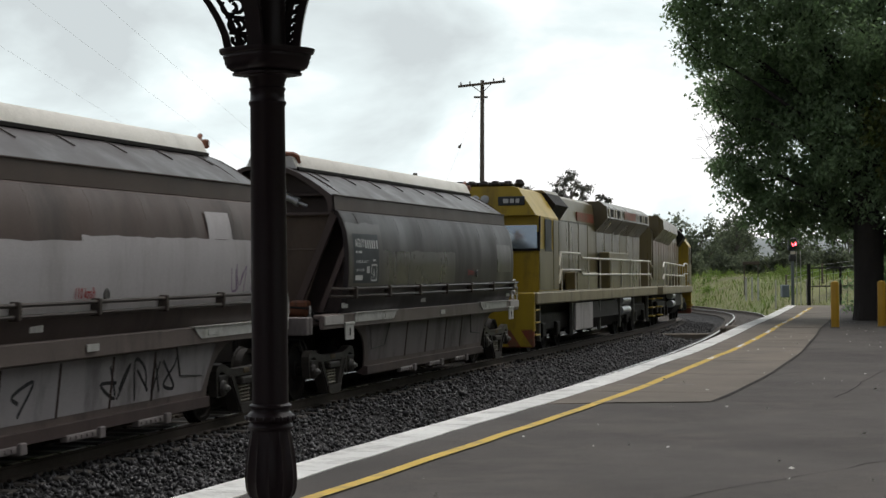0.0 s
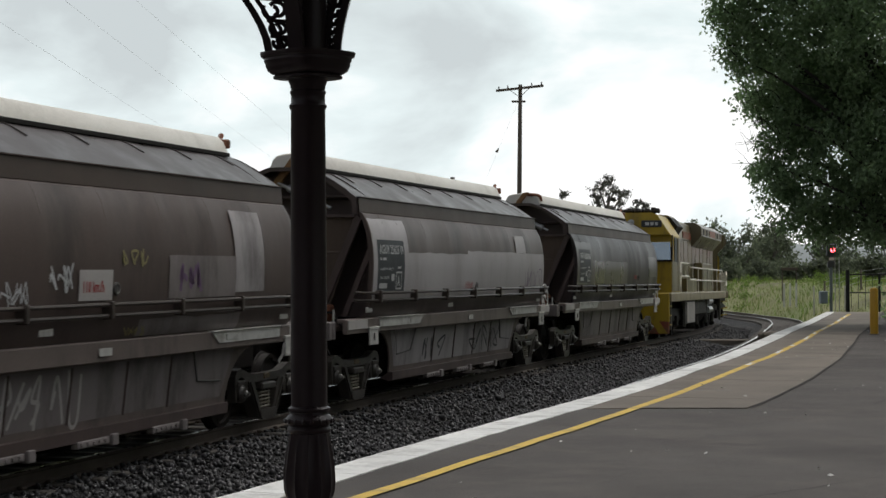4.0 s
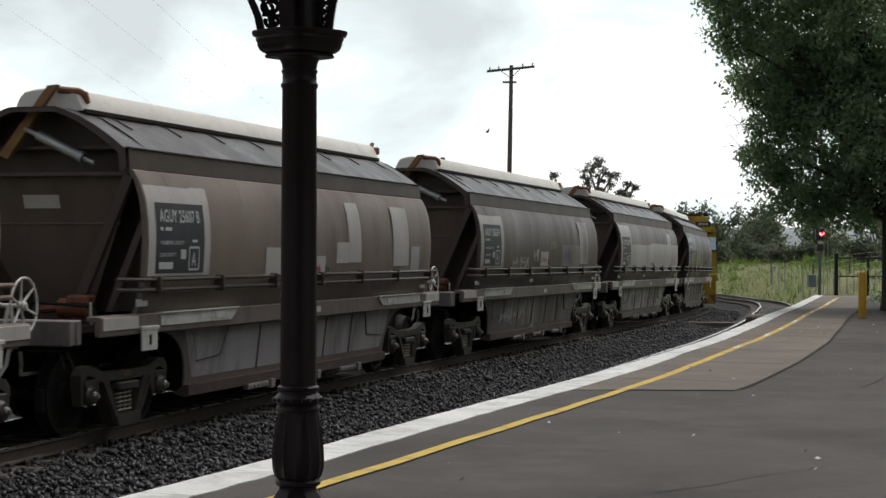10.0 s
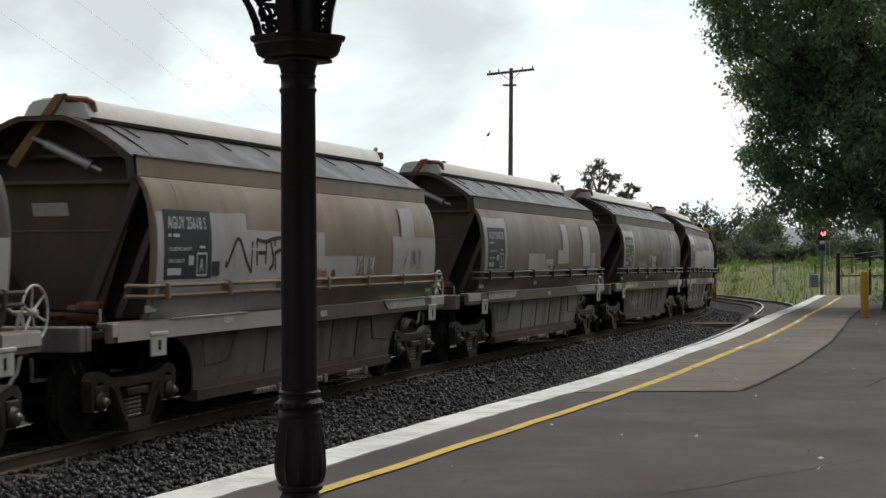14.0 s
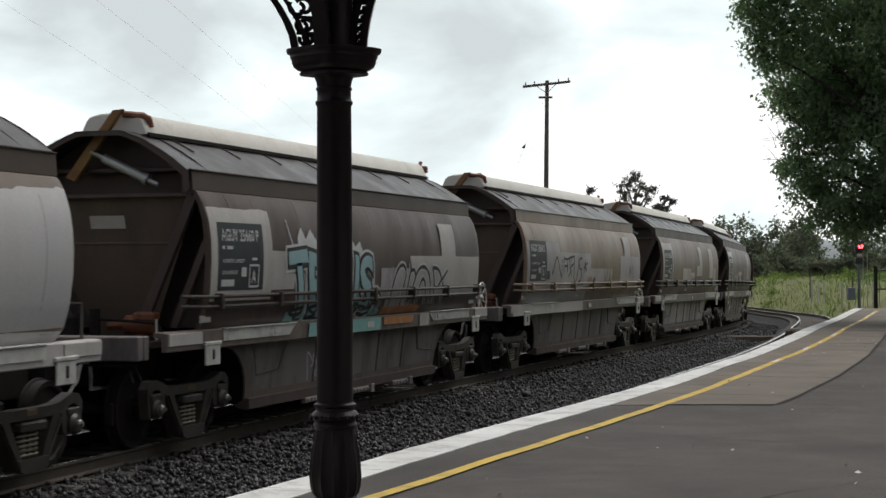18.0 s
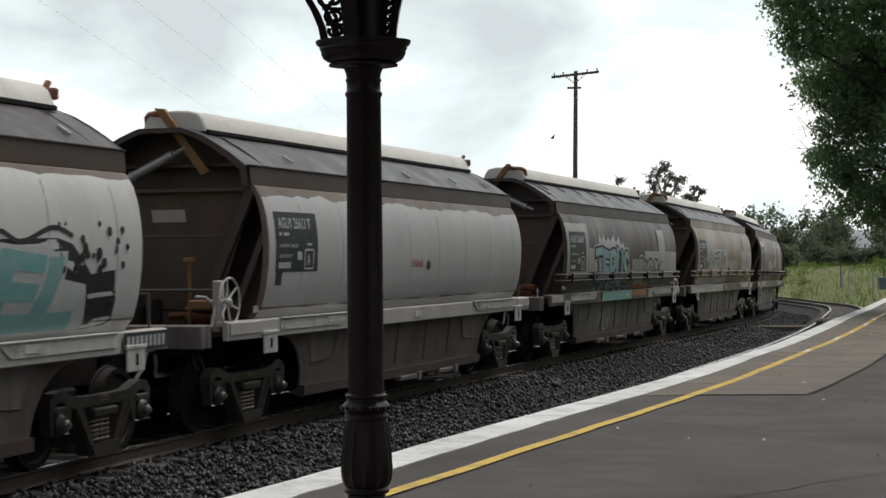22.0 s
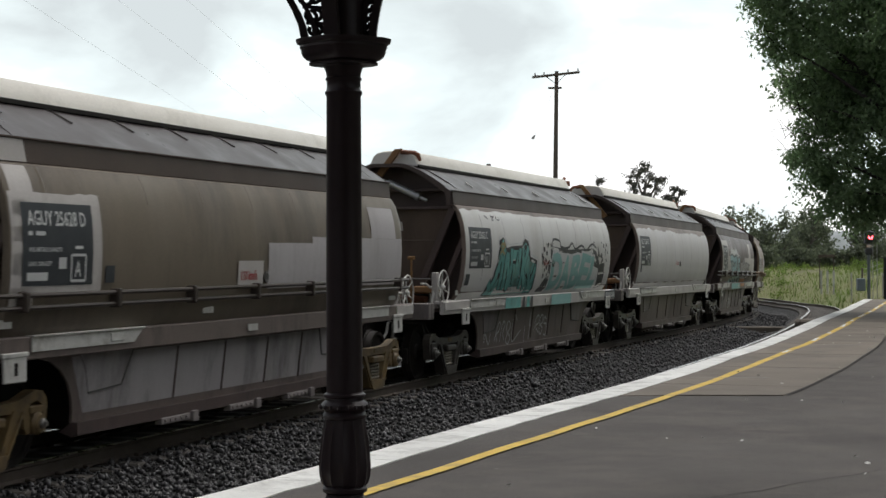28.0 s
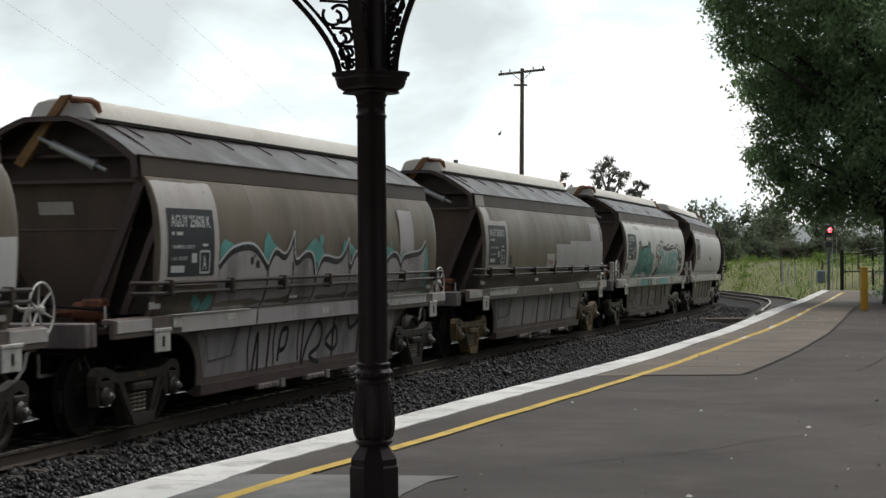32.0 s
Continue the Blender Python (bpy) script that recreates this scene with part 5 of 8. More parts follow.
    for u, n in ((11.2, 2.9), (14.15, 2.9), (17.1, 2.8)):
        part("radiator", Geo().prism(((-0.98, 3.2), (-1.36, 3.62), (-1.34, 3.95), (-1.1, 4.12), (1.1, 4.12), (1.34, 3.95), (1.36, 3.62), (0.98, 3.2)), "x", X(u), X(u + n)), LOCO_GREY, hood, "overhanging radiator housing", angle=20)
        for q in range(6):
            part("radiator_slat", Geo().box(X(u + 0.2 + q * 0.43), X(u + 0.5 + q * 0.43), -1.37, -1.345, 3.66, 3.9, 0.01), BLACK_STEEL if q % 3 == 1 else LOCO_BODY, hood)
    for u, n in ((6.4, 1.6), (9.0, 0.9)):
        part("exhaust", Geo().box(X(u), X(u + n), -0.45, 0.45, 4.08, 4.24, 0.03), BLACK_STEEL, hood, "sooty exhaust housing")
    part("red_band", Geo().box(X(8.2), X(10.9), -0.992, -0.965, 3.45, 3.7, 0.0), RED_BAND, hood, "worn red band")
    part("red_band", Geo().box(X(14.4), X(16.8), -1.376, -1.366, 3.66, 3.9, 0.0), RED_BAND, hood, "worn red band")
    for u in (1.3, 5.6, 9.9, 13.6, 16.4, 19.6):
        part("sand_pipe", Geo().box(X(u), X(u + 0.1), -1.33, -1.24, 0.3, 1.2, 0.01), PIPE, t, "pale pipe beside the bogie")
    part("access_panel", Geo().box(X(5.9), X(8.5), -1.37, -1.3, 0.42, 1.16, 0.02), SKIRT_PALE, t, "pale grey equipment panel")
    part("side_locker", Geo().box(X(11.6), X(15.2), -1.34, -1.02, 1.5, 2.6, 0.03), LOCO_BODY, t, "large ochre side locker")
    part("roof_equipment", Geo().box(X(1.2), X(3.0), -0.55, 0.55, 4.08, 4.2, 0.03).box(X(2.0), X(2.2), -0.75, -0.6, 4.08, 4.3, 0.02), BLACK_STEEL, cab, "dark air conditioner")
    # walkway rails
    for y in (-1.36, 1.36):
        r = Geo()
        for z in (2.05, 2.5):
            r.tube([(X(3.6), y, z - 0.35), (X(3.9), y, z), (X(6.6), y, z), (X(6.9), y, z - 0.12), (X(L - 2.0), y, z - 0.12), (X(L - 1.5), y, z - 0.3)], 0.03, 6)
        part("handrail", r, CREAM, t, "pale handrails")
        for k in range(9):
            u = 4.0 + k * 1.95
            part("stanchion", Geo().tube([(X(u), y, 1.5), (X(u), y, 2.42)], 0.02, 6), CREAM, t)
        part("walkway_skirt", Geo().box(X(1.0), X(L - 1.0), min(y, y * 1.03), max(y, y * 1.03), 1.32, 1.52, 0.01), LOCO_FRAME, t, "walkway edge")
        part("battery_box", Geo().box(X(6.2), X(9.4), min(y * 0.75, y), max(y * 0.75, y), 1.5, 2.0, 0.03), LOCO_BODY, t, "ochre equipment locker")
        for k in range(2):
            part("air_reservoir", Geo().tube([(X(13.8), y * 0.93, 0.8 + 0.32 * k), (X(15.4), y * 0.93, 0.8 + 0.32 * k)], 0.14, 14), GALV, t, "bright air reservoir")
        for u in (0.75, L - 1.3):
            st = Geo()
            for z in (0.45, 0.75, 1.05):
                st.box(X(u), X(u + 0.5), min(y * 0.85, y * 1.0), max(y * 0.85, y * 1.0), z, z + 0.04, 0.005)
            part("steps", st, LOCO_YELLOW, t, "yellow corner steps")
    part("fuel_tank", Geo().prism(((-1.3, 1.15), (-1.35, 0.7), (-1.1, 0.38), (1.1, 0.38), (1.35, 0.7), (1.3, 1.15)), "x", X(8.6), X(13.2)), BLACK_STEEL, t, "large fuel tank", angle=20)
    # black block put in as the shade below the frame
    part("underfloor_gear", Geo().box(X(1.2), X(L - 1.2), -0.95, 0.95, 0.42, 1.2, 0.05), BLACK_STEEL, t, "dark block that stands for the shade below the frame")
    [part("sand_box", Geo().box(X(7.0), X(8.4), y, y + 0.3, 0.5, 1.12, 0.04), LOCO_BODY, t, "pale equipment box") for y in (-1.3, 1.0)]
    hs = Geo().box(X(0.5), X(0.68), -1.36, 1.36, 0.55, 1.5, 0.03)
    part("headstock", hs, LOCO_YELLOW, t, "yellow end plate")
    ch = Geo()
    for k in range(5):
        y = -1.3 + k * 0.55
        ch.add([(X(0.49), y, 0.2), (X(0.49), y + 0.27, 0.2), (X(0.49), y + 0.55, 0.62), (X(0.49), y + 0.28, 0.62)], [(0, 1, 2, 3)])
    part("snow_plough", Geo().box(X(0.5), X(0.62), -1.35, 1.35, 0.18, 0.64, 0.03), RED_BAND, t, "red and yellow striped pilot plate")
    part("pilot_stripe", ch, LOCO_YELLOW, t, "yellow warning stripes", angle=0)
    for x in (X(4.3), X(L - 4.3)):
        b = Geo().box(-2.6, 2.6, -1.12, -0.98, 0.5, 0.95, 0.05).box(-2.6, 2.6, 0.98, 1.12, 0.5, 0.95, 0.05).box(-2.5, 2.5, -0.6, 0.6, 0.5, 0.8, 0.04)
        for a in (-1.85, 0, 1.85):
            for y in (-1.13, 1.13):
                b.box(a - 0.2, a + 0.2, y - 0.08, y + 0.08, 0.36, 0.72, 0.03)
        bo = part("bogie", b, BLACK_STEEL, t, "three-axle bogie")
        bo.location = (x, 0, 0)
        for a in (-1.85, 0, 1.85):
            o = new("wheelset", WHEELSET)
            o.parent, o.location = bo, (a, 0, 0.46)
    return t


# ---------------------------------------------------------------- paint and writing on the wagons
def sheet(parent, name, mat, prof, u0, u1, z0, z1, off=0.005, ragged=0.0, seed=0, label="", slant=0.0):
    """A patch of paint that follows the side; ragged edges top and bottom."""
    g = Geo()
    n = max(2, int((u1 - u0) / 0.12))
    k = max(3, int((z1 - z0) / 0.08))
    rows = []
    for i in range(n + 1):
        u = u0 + (u1 - u0) * i / n
        e = ragged * (noise.noise(Vector((u * 2.1, seed, 0))) + 0.5 * noise.noise(Vector((u * 7, seed, 3))))
        r = []
        for j in range(k + 1):
            z = z0 + (z1 + e - z0) * j / k
            r.append(at_u(u + slant * (z - z0), side_v(prof, z) + off, z))
        rows.append(r)
    return part(name, g.grid(rows), mat, parent, label, angle=60)


def lettering(parent, name, text, mat, prof, u, z, size, off, squeeze=1.0, label=""):
    """Writing that lies on the curved side; u, z its lower left corner."""
    cu = bpy.data.curves.new("lettering", "FONT")
    cu.body, cu.size, cu.resolution_u, cu.offset = text, size, 2, size * 0.018
    tmp = new("lettering", cu)
    me = bpy.data.meshes.new_from_object(tmp.evaluated_get(bpy.context.evaluated_depsgraph_get()))
    bpy.data.objects.remove(tmp)
    for w in me.vertices:
        uu, zz = u + w.co.x * squeeze, z + w.co.y
        w.co = at_u(uu, side_v(prof, zz) + off, zz)
    me.materials.append(mat)
    o = new(name, me)
    o.parent = parent
    if label:
        o["label"] = label
    return o


def ribbon(g, prof, pts, width, off, flat=None):
    """A painted stroke along points (u, z) of the side, or of the flat skirt."""
    rows = []
    for i, (u, z) in enumerate(pts):
        a, b = pts[max(i - 1, 0)], pts[min(i + 1, len(pts) - 1)]
        dx, dz = b[0] - a[0], b[1] - a[1]
        n = math.hypot(dx, dz) or 1
        w = width * 0.5
        r = []
        for s in (-w, w):
            uu, zz = u - dz / n * s, z + dx / n * s
            v = side_v(prof, zz) if flat is None else flat + (zz - 1.14) * 0.12
            r.append(at_u(uu, v + off, zz))
        rows.append(r)
    g.grid(rows)


def curl(pts, n=6):
    """A smooth line through points."""
    out = []
    for i in range(len(pts) - 1):
        p0, p1, p2, p3 = pts[max(i - 1, 0)], pts[i], pts[i + 1], pts[min(i + 2, len(pts) - 1)]
        for k in range(n):
            t = k / n
            out.append(tuple(0.5 * (2 * b + (c - a) * t + (2 * a - 5 * b + 4 * c - d) * t * t + (3 * b - a - 3 * c + d) * t ** 3) for a, b, c, d in zip(p0, p1, p2, p3)))
    return out + [pts[-1]]


def scrawl(parent, mat, prof, u0, u1, z0, z1, n, seed, width=0.03, flat=None, off=0.008, label="sprayed scrawl"):
    rng = random.Random(seed)
    for k in range(n):
        g = Geo()
        a, b = u0 + (u1 - u0) * k / n, u0 + (u1 - u0) * (k + 1.1) / n
        pts = [(rng.uniform(a, b), rng.choice((z0, z1)) + rng.uniform(-0.1, 0.1) * (z1 - z0))]
        for j in range(rng.randint(3, 5)):
            pts.append((rng.uniform(a, b), z0 + (z1 - z0) * (rng.random() if j % 2 else (1 - (pts[-1][1] - z0) / (z1 - z0)) * 0.9 + 0.05)))
        ribbon(g, prof, curl(pts), width, off, flat)
        part("graffiti", g, mat, parent, label, angle=0)


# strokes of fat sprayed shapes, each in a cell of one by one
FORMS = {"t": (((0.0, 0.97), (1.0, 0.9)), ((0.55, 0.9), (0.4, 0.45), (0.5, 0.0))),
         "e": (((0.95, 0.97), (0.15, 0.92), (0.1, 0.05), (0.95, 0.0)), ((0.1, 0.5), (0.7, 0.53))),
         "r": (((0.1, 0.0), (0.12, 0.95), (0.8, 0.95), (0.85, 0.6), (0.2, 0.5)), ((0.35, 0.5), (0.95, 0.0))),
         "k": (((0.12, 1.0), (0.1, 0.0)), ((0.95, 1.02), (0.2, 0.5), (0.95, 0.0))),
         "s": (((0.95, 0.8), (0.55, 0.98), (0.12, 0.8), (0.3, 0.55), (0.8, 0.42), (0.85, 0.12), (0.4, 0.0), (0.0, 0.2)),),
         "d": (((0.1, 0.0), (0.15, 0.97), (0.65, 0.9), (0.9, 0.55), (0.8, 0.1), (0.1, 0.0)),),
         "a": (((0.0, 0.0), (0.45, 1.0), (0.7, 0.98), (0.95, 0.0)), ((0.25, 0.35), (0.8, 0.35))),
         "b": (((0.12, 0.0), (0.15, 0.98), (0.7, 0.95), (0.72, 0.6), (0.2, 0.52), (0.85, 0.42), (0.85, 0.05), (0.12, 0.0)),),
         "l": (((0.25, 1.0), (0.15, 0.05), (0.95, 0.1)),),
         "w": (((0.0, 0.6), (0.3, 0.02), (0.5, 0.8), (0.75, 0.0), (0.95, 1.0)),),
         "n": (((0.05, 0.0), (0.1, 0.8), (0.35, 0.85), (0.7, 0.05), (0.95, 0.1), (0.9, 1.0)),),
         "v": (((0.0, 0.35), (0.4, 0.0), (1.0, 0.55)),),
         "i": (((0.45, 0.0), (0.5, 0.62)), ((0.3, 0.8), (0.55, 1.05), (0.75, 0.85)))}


def piece(parent, fill, line, prof, u0, u1, z0, z1, forms, off=0.007, width=0.06, fat=0.3, label="sprayed block shapes", halo=None, lean=0.0, skip=1.6, rise=(1.0, 1.0)):
    """Fat sprayed shapes in a row: an outer halo, a dark outline and the fill."""
    layers = [Geo(), Geo(), Geo()]
    cell = (u1 - u0) / len(forms)
    idx = 0
    for k, f in enumerate(forms):
        top = z0 + (z1 - z0) * (rise[0] + (rise[1] - rise[0]) * k / max(1, len(forms) - 1))
        wd = min(cell, top - z0) * fat
        for st in FORMS[f]:
            pts = [(u0 + cell * (k + 0.14 + 0.76 * x) + lean * (y - 0.5), z0 + wd * 0.5 + (top - z0 - wd) * y) for x, y in st]
            fine = []
            for (a, b), (c, d) in zip(pts[:-1], pts[1:]):
                fine += [(a + (c - a) * q / 3, b + (d - b) * q / 3) for q in range(3)]
            fine.append(pts[-1])
            for j, w in enumerate((wd + width * 3.4, wd + width * skip, wd)):
                ribbon(layers[j], prof, fine, w, off + 0.004 * j + 0.0004 * idx)
            idx += 1
    p = part("graffiti", layers[2], fill, parent, label, angle=0)
    part("graffiti_outline", layers[1], line, p, "sprayed outline", angle=0)
    if halo:
        part("graffiti_halo", layers[0], halo, p, "pale sprayed halo", angle=0)
    return p


def word(parent, text, prof, u0, u1, z0, z1, layers, lean=0.0, label="fat sprayed letter"):
    """Fat sprayed letters, each with layers of (paint, fatness, lift), the fill first; bent over the curved side."""
    cell = (u1 - u0) / len(text)
    for k, letter in enumerate(text):
        fill = None
        for mat, fat, off in layers:
            cu = bpy.data.curves.new("letter", "FONT")
            cu.body, cu.size, cu.resolution_u, cu.offset = letter, 1.0, 3, fat
            tmp = new("letter", cu)
            me = bpy.data.meshes.new_from_object(tmp.evaluated_get(bpy.context.evaluated_depsgraph_get()))
            bpy.data.objects.remove(tmp)
            if fill is None:
                xs, ys = [w.co.x for w in me.vertices], [w.co.y for w in me.vertices]
                box = (min(xs), max(xs), min(ys), max(ys))
            bm = bmesh.new()
            bm.from_mesh(me)
            for q in np.linspace(box[2] - 0.1, box[3] + 0.1, 13):
                bmesh.ops.bisect_plane(bm, geom=bm.verts[:] + bm.edges[:] + bm.faces[:], plane_co=(0, float(q), 0), plane_no=(0, 1, 0))
            for w in bm.verts:
                a, b = (w.co.x - box[0]) / (box[1] - box[0]), (w.co.y - box[2]) / (box[3] - box[2])
                wide = 0.5 + (a - 0.5) * (1.06 + 0.12 * math.sin(k * 2.1 + b * 3))
                zz = z0 + (z1 - z0) * (b + b * 0.06 * math.sin(k * 2.7 + a * 2))
                w.co = at_u(u0 + cell * (k + 0.5 + (wide - 0.5) * 0.94) + lean * (b - 0.5) + 0.04 * math.sin(b * 5 + k), side_v(prof, zz) + off + 0.0006 * (k % 2), zz)
            bm.to_mesh(me)
            bm.free()
            me.materials.append(mat)
            o = new("graffiti_letter" if fill is None else "letter_outline", me)
            o.parent = fill if fill else parent
            o["label"] = label if fill is None else "sprayed outline"
            fill = fill or o


def dots(parent, mat, prof, u0, u1, z0, z1, n, seed, r=0.05):
    """Sprayed blots."""
    rng = random.Random(seed)
    g = Geo()
    for i in range(n):
        u, z, q = rng.uniform(u0, u1), rng.uniform(z0, z1), r * rng.uniform(0.35, 1.1)
        ring = [(u + q * math.cos(a) * rng.uniform(0.8, 1.1), z + q * math.sin(a) * rng.uniform(0.8, 1.1)) for a in np.linspace(0, 2 * math.pi, 9)[:-1]]
        g.add([at_u(a, side_v(prof, b) + 0.011 + 0.0003 * i, b) for a, b in ring], [tuple(range(8))])
    return part("graffiti", g, mat, parent, "sprayed blots", angle=0)


def blob(parent, mat, prof, pts, off, label=""):
    """A sprayed area between a lower and an upper line: rows of (u, low, high)."""
    g = Geo()
    fine = []
    for (u, a, b), (u2, a2, b2) in zip(pts[:-1], pts[1:]):
        fine += [(u + (u2 - u) * q / 4, a + (a2 - a) * q / 4, b + (b2 - b) * q / 4) for q in range(4)]
    fine.append(pts[-1])
    g.grid([[at_u(u, side_v(prof, a + (b - a) * q / 6) + off, a + (b - a) * q / 6) for q in range(7)] for u, a, b in fine])
    return part("graffiti", g, mat, parent, label, angle=60)


def on_sill(parent, mat, u0, u1, z0=1.14, z1=1.35):
    """Paint that runs down over the sill."""
    g = Geo()
    g.add([at_u(u0, 1.392, z0), at_u(u1, 1.392, z0), at_u(u1 + 0.05, 1.392, z1), at_u(u0 + 0.05, 1.392, z1)], [(0, 1, 2, 3)])
    return part("sill_paint", g, mat, parent, "sprayed paint over the sill", angle=0)


def data_panel(w, prof, number, u0=1.72, u1=3.1, z0=1.83, z1=2.67, halo=True, back=PATCH, halo_u=(1.52, 3.34, 1.8, 2.85)):
    if halo:
        sheet(w, "panel_ground", back, prof, *halo_u, off=0.005, ragged=0.04, seed=len(number), label="pale paint behind the data panel")
    p = sheet(w, "data_panel", LABEL_DARK, prof, u0, u1, z0, z1, off=0.01, label="dark data panel with white stencilled writing")
    H = z1 - z0
    if number:
        lettering(p, "lettering", number, INK_WHITE, prof, u0 + 0.1, z1 - 0.27 * H, 0.25 * H, 0.014, 0.86 * (u1 - u0) / 1.38 * 12 / max(12, len(number)), "white wagon number")
    for a, b, h, t in ((0.1, 0.18, 0.37, 0.05), (0.24, 0.42, 0.37, 0.05), (1.0, 1.16, 0.535, 0.04), (0.68, 0.83, 0.73, 0.14), (0.08, 0.47, 0.89, 0.1)):
        g = Geo()
        ribbon(g, prof, [(u0 + a, z1 - h * H), (u0 + b, z1 - h * H)], t * H, 0.014)
        part("stencil_bar", g, INK_WHITE, p, "small unreadable stencil mark", angle=0)
    lettering(p, "lettering", "VOLUMETRIC CAPACITY", INK_WHITE, prof, u0 + 0.1, z1 - 0.59 * H, 0.075 * H, 0.014, 0.95)
    lettering(p, "lettering", "LOAD CAPACITY", INK_WHITE, prof, u0 + 0.1, z1 - 0.76 * H, 0.075 * H, 0.014, 0.95)
    b = Geo()
    x0, x1, y0, y1 = u0 + 0.93, u0 + 1.22, z1 - 0.95 * H, z1 - 0.63 * H
    ring = [(x0, y0), (x1, y0), (x1, y1), (x0, y1), (x0, y0)]
    for q in zip(ring[:-1], ring[1:]):
        ribbon(b, prof, [(q[0][0] + (q[1][0] - q[0][0]) * i / 5, q[0][1] + (q[1][1] - q[0][1]) * i / 5) for i in range(6)], 0.028, 0.015)
    part("class_frame", b, INK_WHITE, p, angle=0)
    lettering(p, "lettering", "A", INK_WHITE, prof, x0 + 0.075, y0 + 0.045, 0.28 * H, 0.014, 0.8)
    return p


def speed_mark(w, prof, u, z, ground=PATCH, size=0.17):
    if ground:
        sheet(w, "speed_plate", ground, prof, u - 0.06, u + 0.72, z - 0.09, z + 0.24, off=0.012)
    ga = Geo().lathe([(0.075, 0.0), (0.075, 0.02), (0.05, 0.024), (0.045, 0.012)], 16, Matrix.Translation(at_u(u + 0.82, side_v(prof, z) + 0.004, z + 0.03)) @ Matrix.Rotation(radians(90), 4, "X"))
    part("inspection_cap", ga, PIPE, w, "round grey inspection cap")
    lettering(w, "lettering", "110 km/h", INK_RED, prof, u, z, size, 0.017, 0.8, "red speed limit stencil")


def weld_lines(w, prof, top):
    """Faint grey weld lines that show through the repaint."""
    for k in range(8):
        u = U0 + 1.1 + k * 1.42
        g = Geo()
        ribbon(g, prof, [(u + 0.02 * math.sin(z * 3 + k), z) for z in np.linspace(1.7, top, 12)], 0.028, 0.0065)
        part("weld_line", g, SKIRT_PALE, w, angle=0)


def dress(w, k):
    """What sets each wagon apart: paint, patches, number and graffiti."""
    prof = SMOOTH if k in (4, 5) else RIBBED
    S = lambda m, u0, u1, z0, z1, rag=0.02, **kw: sheet(w, "paint_patch", m, prof, u0, u1, z0, z1, ragged=rag, seed=k * 7 + u0, **kw)
    if k == -2:
        p = data_panel(w, prof, "AGUY", u0=1.75, z0=1.85, back=MIDGREY)
        bars = Geo()
        for a in (2.36, 2.48, 2.6, 2.72, 2.84, 2.98):
            ribbon(bars, prof, [(a, 2.5), (a + 0.07, 2.5)], 0.14, 0.014)
        part("stencil_bars", bars, INK_WHITE, p, "unreadable number", angle=0)
        S(MIDGREY, 3.3, 8.1, 1.8, 2.4, 0.03)
        S(MIDGREY, 11.6, 12.9, 2.0, 2.6)
        speed_mark(w, prof, 9.0, 1.95, None)
    elif k == -1:
        S(PATCH_GREY, 1.52, 3.35, 1.62, 2.96, 0.01)
        data_panel(w, prof, "AGUY 25625 W", z0=1.78, z1=2.62, halo=False)
        S(PATCH_GREY, 3.35, 7.0, 1.62, 2.43, 0.02)
        S(PATCH_GREY, 7.0, 11.56, 1.62, 2.5, 0.02)
        S(PATCH_GREY, 11.56, 13.1, 1.62, 2.5, 0.01)
        S(PATCH_GREY, 10.7, 11.52, 2.5, 2.86, 0.0, off=0.0075)
        speed_mark(w, prof, 6.8, 1.8, None)
        scrawl(w, SPRAY_PURPLE, prof, 11.4, 12.9, 1.8, 2.15, 4, 5, 0.025)
        scrawl(w, SPRAY_BLACK, prof, 5.0, 6.3, 0.55, 0.95, 3, 8, 0.045, SKIRT_V, 0.008)
        scrawl(w, SPRAY_BLACK, prof, 8.0, 10.2, 0.55, 1.0, 5, 9, 0.045, SKIRT_V, 0.008)
    elif k == 0:
        data_panel(w, prof, "AGUY 25635 H")
        S(SKIRT_PALE, 10.95, 11.95, 1.85, 2.9, 0.01, slant=-0.05)
        S(SKIRT, 8.9, 10.95, 1.8, 2.31, 0.01, off=0.007)
        S(SKIRT, 8.2, 11.2, 1.38, 1.58)
        scrawl(w, SPRAY_WHITE, prof, 4.1, 5.6, 1.78, 2.02, 8, 11, 0.022)
        scrawl(w, SPRAY_WHITE, prof, 5.9, 6.6, 1.9, 2.2, 3, 12, 0.03)
        scrawl(w, SPRAY_OLIVE, prof, 7.65, 8.3, 2.18, 2.36, 3, 13, 0.03)
        scrawl(w, SPRAY_PURPLE, prof, 9.2, 9.9, 1.9, 2.2, 3, 14, 0.07, off=0.01)
        scrawl(w, SPRAY_OLIVE, prof, 7.8, 8.4, 1.4, 1.5, 4, 15, 0.02)
        scrawl(w, SPRAY_WHITE, prof, 3.9, 4.9, 0.62, 0.9, 4, 17, 0.035, SKIRT_V + 0.045, 0.006)
        scrawl(w, PATCH, prof, 4.9, 7.2, 0.5, 1.05, 6, 16, 0.05, SKIRT_V, 0.008)
        speed_mark(w, prof, 6.7, 1.9, PATCH)
    elif k == 1:
        data_panel(w, prof, "AGUY 25607 B", halo_u=(1.52, 3.3, 1.8, 2.87))
        S(PATCH, 5.2, 6.76, 1.72, 2.15, 0.0)
        S(PATCH, 8.07, 8.66, 1.92, 2.24, 0.0)
        S(PATCH, 8.66, 9.25, 1.93, 2.86, 0.01, slant=-0.08)
        S(PATCH, 10.93, 11.8, 1.86, 2.85, 0.01, slant=-0.05)
        S(PATCH_GREY, 11.92, 12.42, 1.74, 2.19, 0.0)
